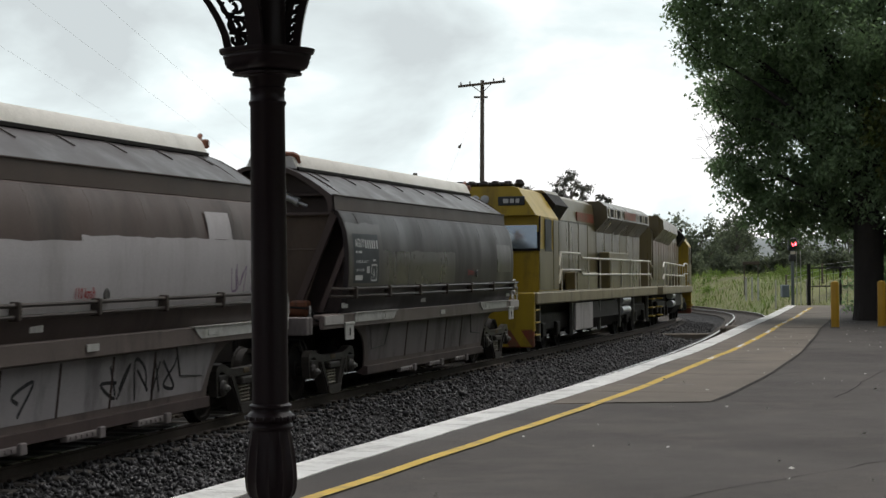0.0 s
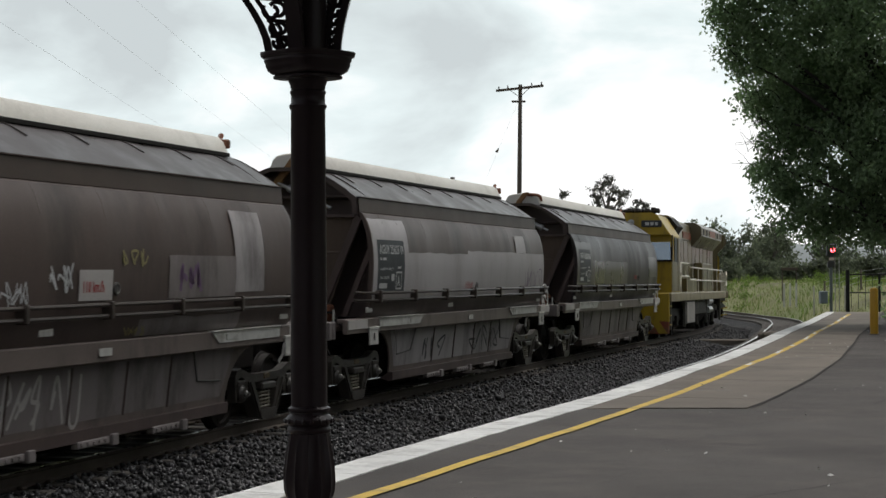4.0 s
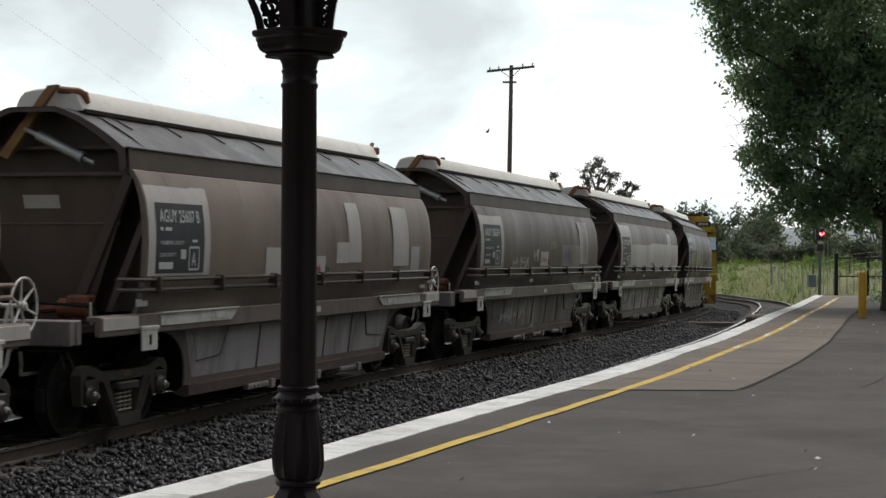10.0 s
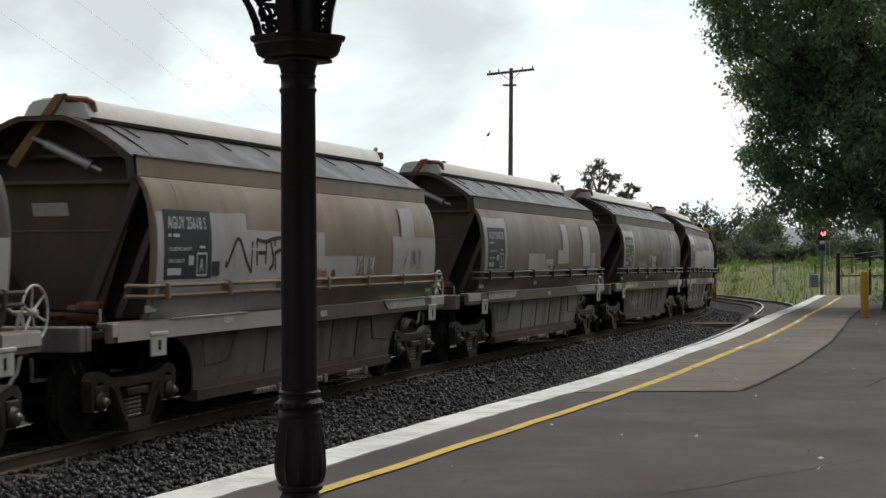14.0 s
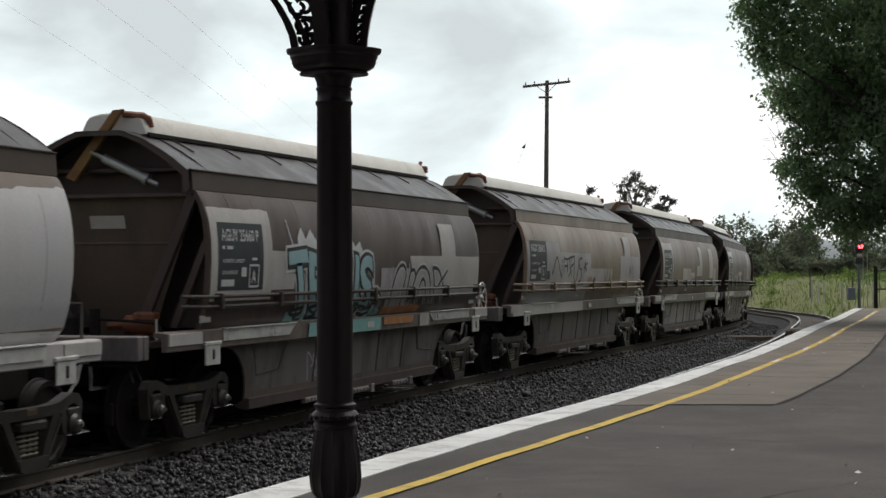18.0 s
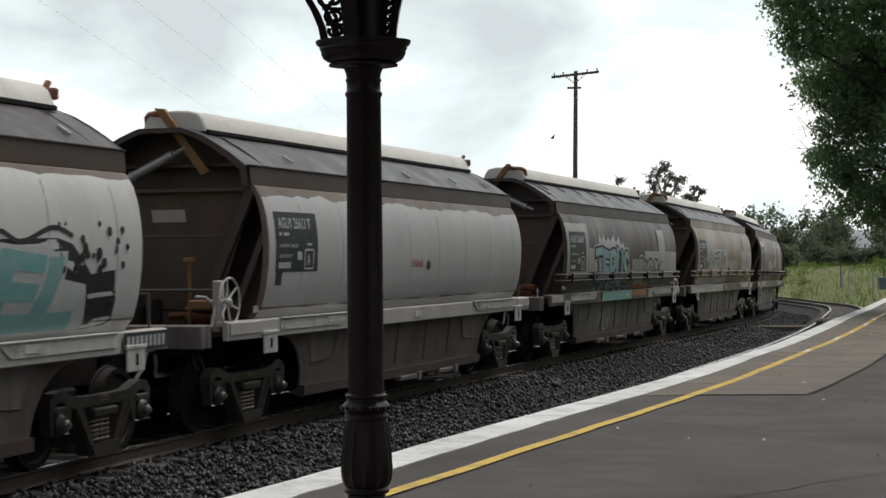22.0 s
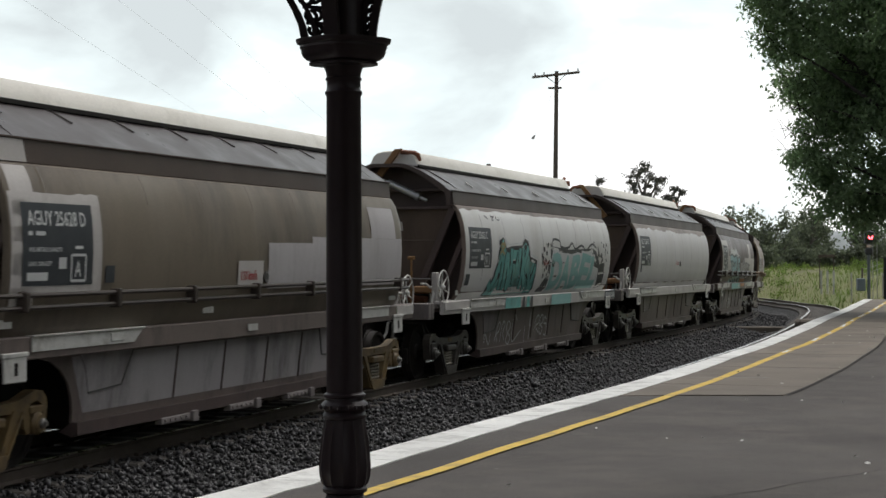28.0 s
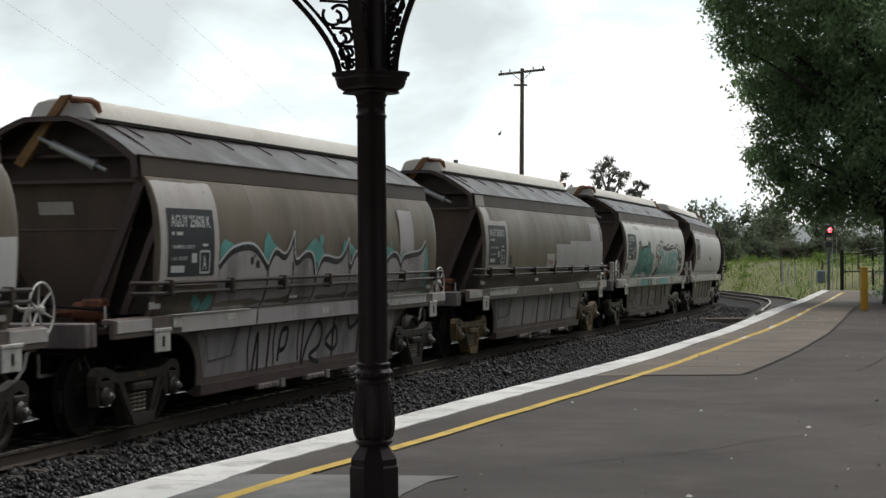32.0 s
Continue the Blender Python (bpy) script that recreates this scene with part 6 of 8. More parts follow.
        speed_mark(w, prof, 6.85, 1.79, PATCH_GREY)
    elif k == 2:
        S(PATCH_GREY, 1.53, 4.28, 1.62, 2.66, 0.03)
        S(PATCH_GREY, 4.28, 7.28, 1.62, 2.45, 0.01)
        S(PATCH_GREY, 1.53, 6.9, 1.375, 1.62, 0.0)
        S(PATCH_GREY, 7.28, 8.75, 1.74, 2.1, 0.01)
        S(PATCH_GREY, 11.1, 11.85, 2.4, 2.92, 0.01, slant=0.1, off=0.0075)
        S(PATCH_GREY, 10.6, 13.1, 1.75, 2.42, 0.01)
        data_panel(w, prof, "AGUY 25618 S", halo=False)
        S(LABEL_DARK, 3.12, 3.36, 1.86, 2.04, 0.0, off=0.011)
        g = Geo()
        for st in (((3.56, 2.05), (3.6, 1.98), (3.8, 2.22), (4.0, 2.33), (4.2, 2.1), (4.42, 1.88)), ((4.42, 1.88), (4.45, 2.3)), ((4.6, 2.33), (4.62, 1.98)), ((4.6, 2.33), (4.9, 2.3), (5.2, 2.34), (5.6, 2.37)), ((4.65, 2.15), (4.95, 2.15)), ((4.95, 2.3), (4.92, 2.0)),
                   ((5.1, 2.3), (5.2, 2.02), (5.05, 1.92)), ((5.25, 2.34), (5.3, 1.92)), ((5.25, 2.15), (5.5, 2.2)), ((5.6, 2.37), (5.55, 1.95), (5.75, 1.78), (5.95, 2.1), (6.0, 2.36)), ((6.35, 2.34), (6.1, 2.3), (6.08, 2.12), (6.3, 2.05), (6.25, 1.85), (6.02, 1.78)), ((6.7, 2.3), (6.62, 2.0)), ((6.5, 2.1), (6.88, 2.24)), ((6.55, 2.24), (6.82, 2.04))):
            ribbon(g, prof, curl(list(st), 5) if len(st) > 2 else list(st), 0.05, 0.011)
        part("graffiti", g, SPRAY_BLACK, w, "black sprayed scrawl", angle=0)
        speed_mark(w, prof, 6.85, 1.8, PATCH)
        scrawl(w, SPRAY_WHITE, prof, 8.75, 9.6, 1.78, 2.1, 4, 22, 0.03)
        scrawl(w, SPRAY_PURPLE, prof, 11.2, 12.2, 1.9, 2.2, 4, 23, 0.02, off=0.011)
        on_sill(w, PATCH, 0.6, 6.6)
    elif k == 3:
        data_panel(w, prof, "AGUY 25660 P", halo_u=(1.52, 3.4, 1.7, 2.85))
        S(PATCH, 3.4, 4.2, 1.82, 2.32, 0.02)
        S(PATCH, 9.13, 13.1, 1.62, 2.3, 0.01)
        S(PATCH, 10.82, 11.65, 2.3, 2.86, 0.01, slant=0.0, off=0.007)
        S(SKIRT_PALE, 7.72, 9.13, 1.62, 2.1, 0.02)
        blob(w, SPRAY_WHITE, prof, [(4.3, 2.3, 2.52), (4.45, 2.3, 2.66), (4.6, 2.3, 2.5), (4.8, 2.3, 2.64), (5.0, 2.3, 2.48), (5.25, 2.3, 2.6), (5.5, 2.3, 2.5), (5.75, 2.3, 2.66), (6.0, 2.3, 2.48), (6.3, 2.3, 2.62), (6.55, 2.3, 2.42), (6.75, 2.2, 2.5), (7.0, 1.9, 2.2)], 0.006, "white drips above")
        word(w, "TEPUS", prof, 4.05, 7.35, 1.42, 2.32, ((SPRAY_BLUE, 0.03, 0.016), (SPRAY_BLACK, 0.075, 0.0125), (SPRAY_WHITE, 0.11, 0.0095)), lean=-0.15)
        blob(w, SPRAY_PALE_TEAL, prof, [(4.0, 1.385, 1.5), (4.6, 1.385, 1.62), (6.0, 1.385, 1.6), (7.3, 1.385, 1.64), (7.8, 1.385, 1.45)], 0.006, "pale teal lower field")
        scrawl(w, SPRAY_BLACK, prof, 4.1, 7.6, 1.4, 1.58, 7, 36, 0.05, off=0.018)
        ribbon_w = Geo()
        ribbon(ribbon_w, prof, [(3.95, 2.75), (4.12, 2.4), (4.2, 2.2)], 0.03, 0.01)
        part("graffiti", ribbon_w, SPRAY_WHITE, w, "white spray line", angle=0)
        S(SKIRT_PALE, 8.0, 8.9, 1.5, 2.08, 0.03, off=0.0075)
        for paint, thick, lift in ((SPRAY_WHITE, 0.13, 0.0105), (SPRAY_BLACK, 0.06, 0.0135)):
            loops = Geo()
            for st in (((8.15, 1.5), (8.22, 1.72), (8.42, 2.02), (8.62, 2.14), (8.82, 2.12), (8.9, 1.98), (8.78, 1.76), (8.72, 1.5)), ((8.95, 1.48), (9.0, 1.75), (9.12, 2.02), (9.3, 2.07), (9.4, 1.98)), ((9.15, 2.06), (9.1, 2.2)),
                       ((9.22, 1.48), (9.28, 1.78), (9.5, 2.05), (9.8, 2.12), (10.08, 2.02), (10.22, 1.78), (10.25, 1.5)), ((9.52, 1.5), (9.6, 1.75), (9.78, 1.92), (9.95, 1.8), (9.98, 1.5)), ((10.3, 2.1), (10.42, 1.85), (10.45, 1.5)), ((10.3, 2.1), (10.6, 2.08), (10.8, 1.92), (10.6, 1.76), (10.45, 1.8)), ((10.75, 1.85), (11.0, 1.98), (11.15, 2.06)), ((10.95, 1.95), (10.9, 1.5)),
                       ((7.25, 1.5), (7.3, 1.7), (7.5, 1.78), (7.72, 1.68), (7.75, 1.5))):
                ribbon(loops, prof, curl(list(st), 4) if len(st) > 2 else list(st), thick, lift)
            part("graffiti", loops, paint, w, "pale edged black sprayed loops" if paint is SPRAY_BLACK else "white sprayed edge of the loops", angle=0)
        blob(w, SPRAY_ORANGE, prof, [(7.9, 1.385, 1.5), (8.6, 1.385, 1.6), (9.8, 1.385, 1.48)], 0.007, "orange lower field")
        on_sill(w, SPRAY_PALE_TEAL, 4.8, 7.8, 1.15, 1.345)
        on_sill(w, SPRAY_ORANGE, 7.95, 9.4, 1.22, 1.34)
        on_sill(w, PATCH, 9.75, 10.25)
        scrawl(w, SPRAY_WHITE, prof, 5.2, 6.5, 0.5, 0.95, 4, 35, 0.03, SKIRT_V, 0.008)
    elif k == 4:
        S(MIDPALE, U0 + 0.01, U1 - 0.01, 1.362, 2.92, 0.06)
        weld_lines(w, prof, 2.85)
        data_panel(w, prof, "AGUY 25613 T", z0=1.95, z1=2.72, halo=False)
        speed_mark(w, prof, 6.9, 1.98, None)
        S(LABEL_DARK, 1.75, 1.95, 1.78, 1.95, 0.0, off=0.01)
    elif k == 5:
        S(PALE, U0 + 0.01, U1 - 0.01, 1.362, 2.97, 0.04)
        weld_lines(w, prof, 2.9)
        S(LABEL_DARK, 1.6, 1.84, 1.62, 1.82, 0.0, off=0.01)
        data_panel(w, prof, "AGUY 25602 C", z0=1.92, z1=2.66, halo=False)
        speed_mark(w, prof, 6.85, 1.98, None, 0.13)
        blob(w, SPRAY_WHITE, prof, [(2.85, 1.4, 1.5), (3.2, 1.4, 1.75), (3.45, 1.4, 2.1), (3.6, 1.4, 2.5), (3.95, 1.4, 2.55), (4.3, 1.4, 2.38), (5.2, 1.4, 2.42), (5.45, 1.4, 2.56), (5.75, 1.4, 2.5), (5.9, 1.4, 2.2), (6.45, 1.4, 2.12), (6.5, 1.4, 1.5)], 0.006, "white sprayed halo")
        blob(w, SPRAY_BLACK, prof, [(2.95, 1.4, 1.52), (3.25, 1.4, 1.7), (3.5, 1.4, 2.05), (3.63, 1.4, 2.44), (3.95, 1.4, 2.5), (4.1, 1.4, 2.3), (4.5, 1.4, 2.34), (5.2, 1.4, 2.36), (5.45, 1.4, 2.5), (5.7, 1.4, 2.44), (5.83, 1.4, 2.14), (6.36, 1.4, 2.07), (6.34, 1.4, 1.5)], 0.0075, "black sprayed backing")
        blob(w, SPRAY_TEAL, prof, [(3.05, 1.42, 1.48), (3.3, 1.42, 1.64), (3.55, 1.42, 1.98), (3.7, 1.42, 2.36), (3.92, 1.42, 2.4), (4.15, 1.42, 2.2), (4.5, 1.42, 2.26), (5.2, 1.42, 2.28), (5.45, 1.42, 2.42), (5.65, 1.42, 2.36), (5.78, 1.42, 2.06), (6.28, 1.42, 1.99), (6.26, 1.42, 1.5)], 0.0085, "teal sprayed ground")
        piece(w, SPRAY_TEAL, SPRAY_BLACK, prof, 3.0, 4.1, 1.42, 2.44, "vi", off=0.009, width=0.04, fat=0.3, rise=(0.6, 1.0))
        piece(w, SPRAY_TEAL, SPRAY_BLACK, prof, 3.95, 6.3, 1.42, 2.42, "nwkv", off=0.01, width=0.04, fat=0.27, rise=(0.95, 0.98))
        scrawl(w, SPRAY_OLIVE, prof, 3.6, 3.95, 2.2, 2.36, 1, 57, 0.06, off=0.022)
        blob(w, SPRAY_BLACK, prof, [(6.75, 1.42, 1.46), (7.25, 1.42, 1.75), (7.5, 1.42, 2.25), (7.7, 1.42, 2.36), (9.0, 1.42, 2.3), (11.3, 1.42, 2.34), (11.6, 1.42, 2.28), (12.0, 1.42, 1.98), (12.5, 1.45, 2.02), (12.6, 1.5, 1.7)], 0.006, "black sprayed backing")
        blob(w, SPRAY_WHITE, prof, [(7.45, 1.42, 1.5), (7.62, 1.42, 2.3), (8.2, 1.42, 2.24), (9.4, 1.42, 2.2), (11.2, 1.42, 2.27), (11.35, 1.42, 1.95), (11.9, 1.42, 1.88), (12.0, 1.42, 1.5)], 0.0075, "white sprayed field")
        word(w, "DABEL", prof, 7.55, 11.8, 1.44, 2.2, ((SPRAY_PALE_TEAL, 0.05, 0.014), (SPRAY_WHITE, 0.1, 0.011)), lean=0.22)
        wig = Geo()
        ribbon(wig, prof, curl([(7.6, 2.3), (7.66, 2.5), (8.2, 2.48), (8.3, 2.36), (8.9, 2.34), (9.3, 2.44), (9.6, 2.32), (10.2, 2.4), (10.6, 2.3), (11.2, 2.44), (11.6, 2.36)]), 0.05, 0.012)
        part("graffiti", wig, SPRAY_BLACK, w, "black wavy outline", angle=0)
        dots(w, SPRAY_BLACK, prof, 6.7, 7.5, 1.6, 2.45, 26, 53, 0.06)
        dots(w, SPRAY_BLACK, prof, 11.3, 12.8, 2.0, 2.5, 26, 54, 0.06)
        scrawl(w, SPRAY_BLACK, prof, 2.9, 3.9, 2.82, 2.9, 3, 58, 0.02)
        for a, b, m in ((4.2, 5.3, SPRAY_TEAL), (5.45, 5.6, SPRAY_BLACK), (5.75, 5.95, SPRAY_TEAL), (6.05, 6.2, SPRAY_BLACK), (7.7, 9.4, SPRAY_PALE_TEAL)):
            on_sill(w, m, a, b)
        for st in (((3.6, 0.7), (3.63, 0.5)), ((3.66, 0.68), (3.95, 0.47), (4.0, 0.72)), ((4.3, 0.48), (4.4, 0.7), (4.5, 0.86), (4.62, 0.84), (4.58, 0.7), (4.4, 0.64), (4.52, 0.5)), ((4.7, 0.48), (4.74, 0.75), (4.86, 0.88), (4.96, 0.8), (4.86, 0.66), (5.0, 0.5)),
                   ((5.18, 0.64), (5.08, 0.78), (5.22, 0.87), (5.36, 0.76), (5.22, 0.64), (5.12, 0.5), (5.3, 0.42), (5.4, 0.55), (5.2, 0.64)), ((5.82, 0.86), (5.66, 0.98), (5.52, 0.86), (5.5, 0.6), (5.6, 0.45), (5.9, 0.56), (6.15, 0.66)), ((6.46, 0.74), (6.45, 0.4), (6.36, 0.4)),
                   ((6.84, 1.02), (6.78, 0.75), (7.0, 0.74)), ((6.86, 0.9), (6.8, 0.46)), ((7.2, 0.6), (7.3, 0.86), (7.5, 0.92), (7.5, 0.76), (7.32, 0.7), (7.55, 0.56)), ((7.62, 0.56), (7.62, 0.86), (7.8, 0.92), (7.86, 0.78), (7.68, 0.72), (7.88, 0.64), (7.78, 0.52), (7.62, 0.56)), ((8.15, 0.82), (7.98, 0.88), (7.96, 0.74), (8.16, 0.72), (8.2, 0.5), (8.0, 0.5))):
            line = Geo()
            ribbon(line, prof, curl(list(st), 5) if len(st) > 2 else list(st), 0.028, 0.008, SKIRT_V)
            part("graffiti", line, SPRAY_WHITE, w, "thin white sprayed scrawl", angle=0)
        on_sill(w, LABEL_DARK, 12.75, 13.85, 1.16, 1.35)
        for q in range(9):
            part("stencil_bar", Geo().add([at_u(12.86 + q * 0.105 + a, 1.396, z) for a, z in ((0, 1.19), (0.06, 1.19), (0.065, 1.31), (0.005, 1.31))], [(0, 1, 2, 3)]), INK_WHITE, w, "unreadable sill stencil", angle=0)
    elif k == 6:
        data_panel(w, prof, "AGUY 25628 D", halo_u=(1.52, 3.3, 1.75, 2.76), z0=1.85, z1=2.66)
        S(PATCH, 1.52, 1.95, 1.62, 3.02, 0.0, slant=0.05)
        part("band_patch", Geo().add([at_u(u, v, z) for u, v, z in ((1.5, 1.24, 3.06), (2.15, 1.24, 3.06), (2.1, 1.222, 3.28), (1.5, 1.222, 3.28))], [(0, 1, 2, 3)]), PATCH, w, "pale patch on the band", angle=0)
        S(LABEL_DARK, 3.38, 3.58, 1.86, 2.04, 0.0, off=0.01)
        S(PATCH_GREY, 7.75, 9.28, 1.72, 2.31, 0.01)
        S(PATCH_GREY, 9.28, 13.1, 1.7, 2.4, 0.01)
        S(PATCH_GREY, 11.7, 12.82, 2.4, 2.87, 0.01, off=0.0075)
        speed_mark(w, prof, 6.85, 1.84, PATCH)
        on_sill(w, PATCH, 0.8, 1.35, 1.2, 1.34)
    elif k == 7:
        data_panel(w, prof, "AGUY 25608 K", halo_u=(1.52, 3.26, 1.72, 3.0))
        S(PATCH_GREY, 10.96, 11.75, 1.88, 2.83, 0.02)
        arcs = (3.25, 4.93, 5.88, 6.85, 8.35, 9.6, 11.0, 12.45)
        humps = (((3.25, 1.95), (3.7, 2.16), (4.4, 2.2), (4.93, 1.93)), ((4.93, 1.93), (5.2, 2.14), (5.6, 2.08), (5.95, 2.4)), ((5.95, 2.4), (6.0, 2.0), (6.4, 2.1), (6.7, 2.05), (6.85, 1.74)), ((6.85, 1.74), (6.97, 1.92), (7.2, 2.04), (7.8, 2.0), (8.1, 2.12), (8.3, 2.32)),
                 ((8.3, 2.32), (8.36, 1.9), (8.6, 2.08), (9.0, 2.17), (9.4, 2.13), (9.65, 2.06), (9.85, 2.18), (10.05, 2.35)), ((10.05, 2.35), (10.02, 2.06), (10.15, 1.97), (10.5, 2.08), (10.8, 2.05), (11.0, 1.9)), ((11.0, 1.9), (11.15, 2.03), (11.6, 2.08), (12.1, 2.12), (12.4, 2.28)))
        wave = [q for hump in humps for q in curl(list(hump), 5)]
        for crest in (((6.3, 2.1, 2.12), (6.55, 2.06, 2.24), (6.8, 1.78, 2.34), (7.0, 1.94, 2.26), (7.2, 2.04, 2.1)), ((7.95, 2.06, 2.1), (8.12, 2.14, 2.3), (8.28, 2.2, 2.28), (8.5, 2.02, 2.22), (8.66, 2.1, 2.14)), ((9.55, 2.08, 2.12), (9.75, 2.1, 2.26), (9.98, 2.2, 2.37), (10.04, 2.2, 2.36)),
                      ((10.08, 2.02, 2.22), (10.3, 2.03, 2.2), (10.5, 2.08, 2.18), (10.75, 2.07, 2.1)), ((11.0, 1.92, 2.06), (11.2, 2.04, 2.14), (11.4, 2.06, 2.1)), ((12.4, 1.4, 2.2), (12.52, 1.4, 2.2), (12.62, 1.4, 1.9))):
            blob(w, SPRAY_TEAL, prof, list(crest), 0.005, "teal sprayed crest")
        dots(w, SPRAY_TEAL, prof, 7.02, 7.2, 2.3, 2.4, 2, 75, 0.09)
        dots(w, SPRAY_TEAL, prof, 10.35, 10.62, 2.2, 2.28, 2, 76, 0.07)
        g = Geo()
        g.grid([[at_u(u, side_v(prof, 1.375 + (z - 1.375) * t) + 0.006, 1.375 + (z - 1.375) * t) for t in (0, 0.2, 0.4, 0.6, 0.8, 1)] for u, z in wave])
        part("graffiti", g, SKIRT_PALE, w, "pale grey sprayed field", angle=60)
        for m, wd, o, up in ((SPRAY_BLACK, 0.09, 0.01, -0.02), (SPRAY_WHITE, 0.035, 0.014, 0.035)):
            g = Geo()
            ribbon(g, prof, [(u, z + up) for u, z in wave], wd, o)
            part("graffiti_outline", g, m, w, "wavy sprayed line", angle=0)
        on_sill(w, PATCH, 2.2, 4.6)
        on_sill(w, SKIRT_PALE, 4.65, 10.2)
        for u in arcs[1:-1]:
            g = Geo()
            ribbon(g, prof, curl([(u, 1.98), (u + 0.03, 1.75), (u - 0.06, 1.39)], 6), 0.05, 0.012)
            part("graffiti_outline", g, SPRAY_BLACK, w, "black sprayed line", angle=0)
            g = Geo()
            ribbon(g, prof, curl([(u - 0.05, 1.1), (u - 0.1, 0.85), (u - 0.02, 0.5)], 6), 0.05, 0.008, SKIRT_V)
            part("graffiti_outline", g, SPRAY_BLACK, w, "black sprayed line", angle=0)
        dots(w, SPRAY_BLACK, prof, 4.35, 4.6, 1.95, 2.1, 4, 78, 0.06)
        blob(w, SPRAY_TEAL, prof, [(3.3, 1.9, 2.22), (3.45, 2.0, 2.3), (3.9, 2.0, 2.2)], 0.005, "teal crest")
        blob(w, SPRAY_TEAL, prof, [(4.8, 1.9, 2.25), (4.95, 1.9, 2.42), (5.15, 2.0, 2.25), (5.3, 2.0, 2.2)], 0.005, "teal crest")
        scrawl(w, SPRAY_TEAL, prof, 2.5, 3.1, 1.4, 1.56, 2, 74, 0.1)
        for st in (((5.05, 0.45), (5.15, 1.0), (5.25, 0.45)), ((6.0, 0.55), (6.05, 0.95), (6.3, 1.0), (6.25, 0.75), (6.05, 0.7)), ((7.0, 0.42), (7.15, 0.75), (7.5, 1.05), (7.75, 0.95), (7.7, 0.7), (7.3, 0.55), (7.75, 0.42)),
                   ((7.95, 0.75), (8.35, 0.95), (8.5, 0.7), (8.3, 0.6), (7.95, 0.72)), ((8.9, 1.08), (9.1, 0.9), (9.6, 1.08)), ((9.75, 0.45), (9.95, 1.0), (10.15, 0.5)), ((10.4, 0.45), (10.6, 0.8), (10.95, 0.95))):
            g = Geo()
            ribbon(g, prof, curl(list(st), 6), 0.075, 0.011, SKIRT_V)
            part("graffiti", g, SPRAY_BLACK, w, "thick black sprayed stroke", angle=0)
    else:
        S(PATCH, 11.4, 12.4, 1.9, 2.6)
        S(PALE, 12.3, 13.1, 1.7, 2.3)


PAINTS = {-2: DARK_GREY, -1: GREY_BROWN, 0: GREY_BROWN, 1: BROWN, 2: LIGHT_BROWN, 3: GREY_BROWN, 4: BROWN, 5: BROWN, 6: OLIVE_BROWN, 7: OLIVE_BROWN, 8: OLIVE_BROWN}
LABELS = {-2: "dark faded grain hopper wagon next to the locomotives", -1: "grey-brown grain hopper wagon with pale repainted lower side", 0: "brown grain hopper wagon with dark data panel and white scrawls",
          1: "brown grain hopper wagon with several pale rectangular repaint patches", 2: "tan grain hopper wagon with black scrawl on pale paint", 3: "brown grain hopper wagon with pale blue and white graffiti",
          4: "smooth-sided grain hopper wagon repainted pale grey below", 5: "pale grey smooth-sided grain hopper wagon with teal graffiti", 6: "brown grain hopper wagon with clean white-lettered data panel",
          7: "brown grain hopper wagon with teal and white wave graffiti", 8: "plain brown grain hopper wagon with pale patches"}
TRAIN = []


def build_train():
    for smooth in (False, True):
        first = None
        for k in range(-2, 9):
            if (k in (4, 5)) != smooth:
                continue
            if first is None:
                first = w = wagon(smooth)
                plain = w
                TRAIN.append([k, w])
            else:
                w = copy_thing(plain, Matrix())
                TRAIN.append([k, w])
    for k, w in TRAIN:
        w["label"] = LABELS[k]
        for o in w.children:
            base = o.name.split(".")[0]
            if base == "shoulder_band" and k == 2:
                o.material_slots[0].link = "OBJECT"
                o.material_slots[0].material = LIGHT_BROWN
            if k == 2 and base in ("air_pipe", "pipe_bracket"):
                o.material_slots[0].link = "OBJECT"
                o.material_slots[0].material = LIGHT_BROWN
            if k in (-1, 1, 6, 7):
                for q in o.children:
                    if q.name.split(".")[0] in ("skirt_panel", "gusset_plate"):
                        q.material_slots[0].link = "OBJECT"
                        q.material_slots[0].material = SKIRT_PALE
            if k == 6:
                for q in o.children:
                    if q.name.startswith("side_frame"):
                        q.material_slots[0].link = "OBJECT"
                        q.material_slots[0].material = BOGIE_OCHRE
            if k == 4 and base in ("hatch_link", "hatch_arm", "air_cylinder"):
                o.data = o.data.copy()   # this wagon's hatch gear is the other way round
                o.data.transform(Matrix.Scale(-1, 4, (0, 1, 0)))
                o.data.flip_normals()
            if base in ("side_sheet", "side_seam"):
                o.material_slots[0].link = "OBJECT"
                o.material_slots[0].material = PAINTS[k] if not (base == "side_seam" and k in (4, 5)) else (MIDPALE if k == 4 else PALE)
    for k, w in TRAIN:
        dress(w, k)
    a = locomotive()
    TRAIN.append(["loco", a, PITCH * 3 + LOCO_LEN / 2 - 0.2])
    b = copy_thing(a, Matrix())
    TRAIN.append(["loco", b, PITCH * 3 + LOCO_LEN * 1.5 - 0.2, 180])


build_train()


# ---------------------------------------------------------------- motion of the train
def run(t):
    """How far the train has come along the track since 6 s."""
    d = t - 6
    e = min(1, max(0, (t - 28.1) / 1.7))
    return 3.687 * d + 0.01048 * d * d - 0.00001 * d ** 3 + 1.5 * e * e * (3 - 2 * e)


def ride(s, base):
    a, b = on_track(s - base / 2), on_track(s + base / 2)
    d = (b - a).normalized()
    side = Vector((0, 0, 1)).cross(d).normalized()
    up = d.cross(side)
    m = Matrix((d, side, up)).transposed().to_4x4()
    m.translation = (a + b) / 2
    return m


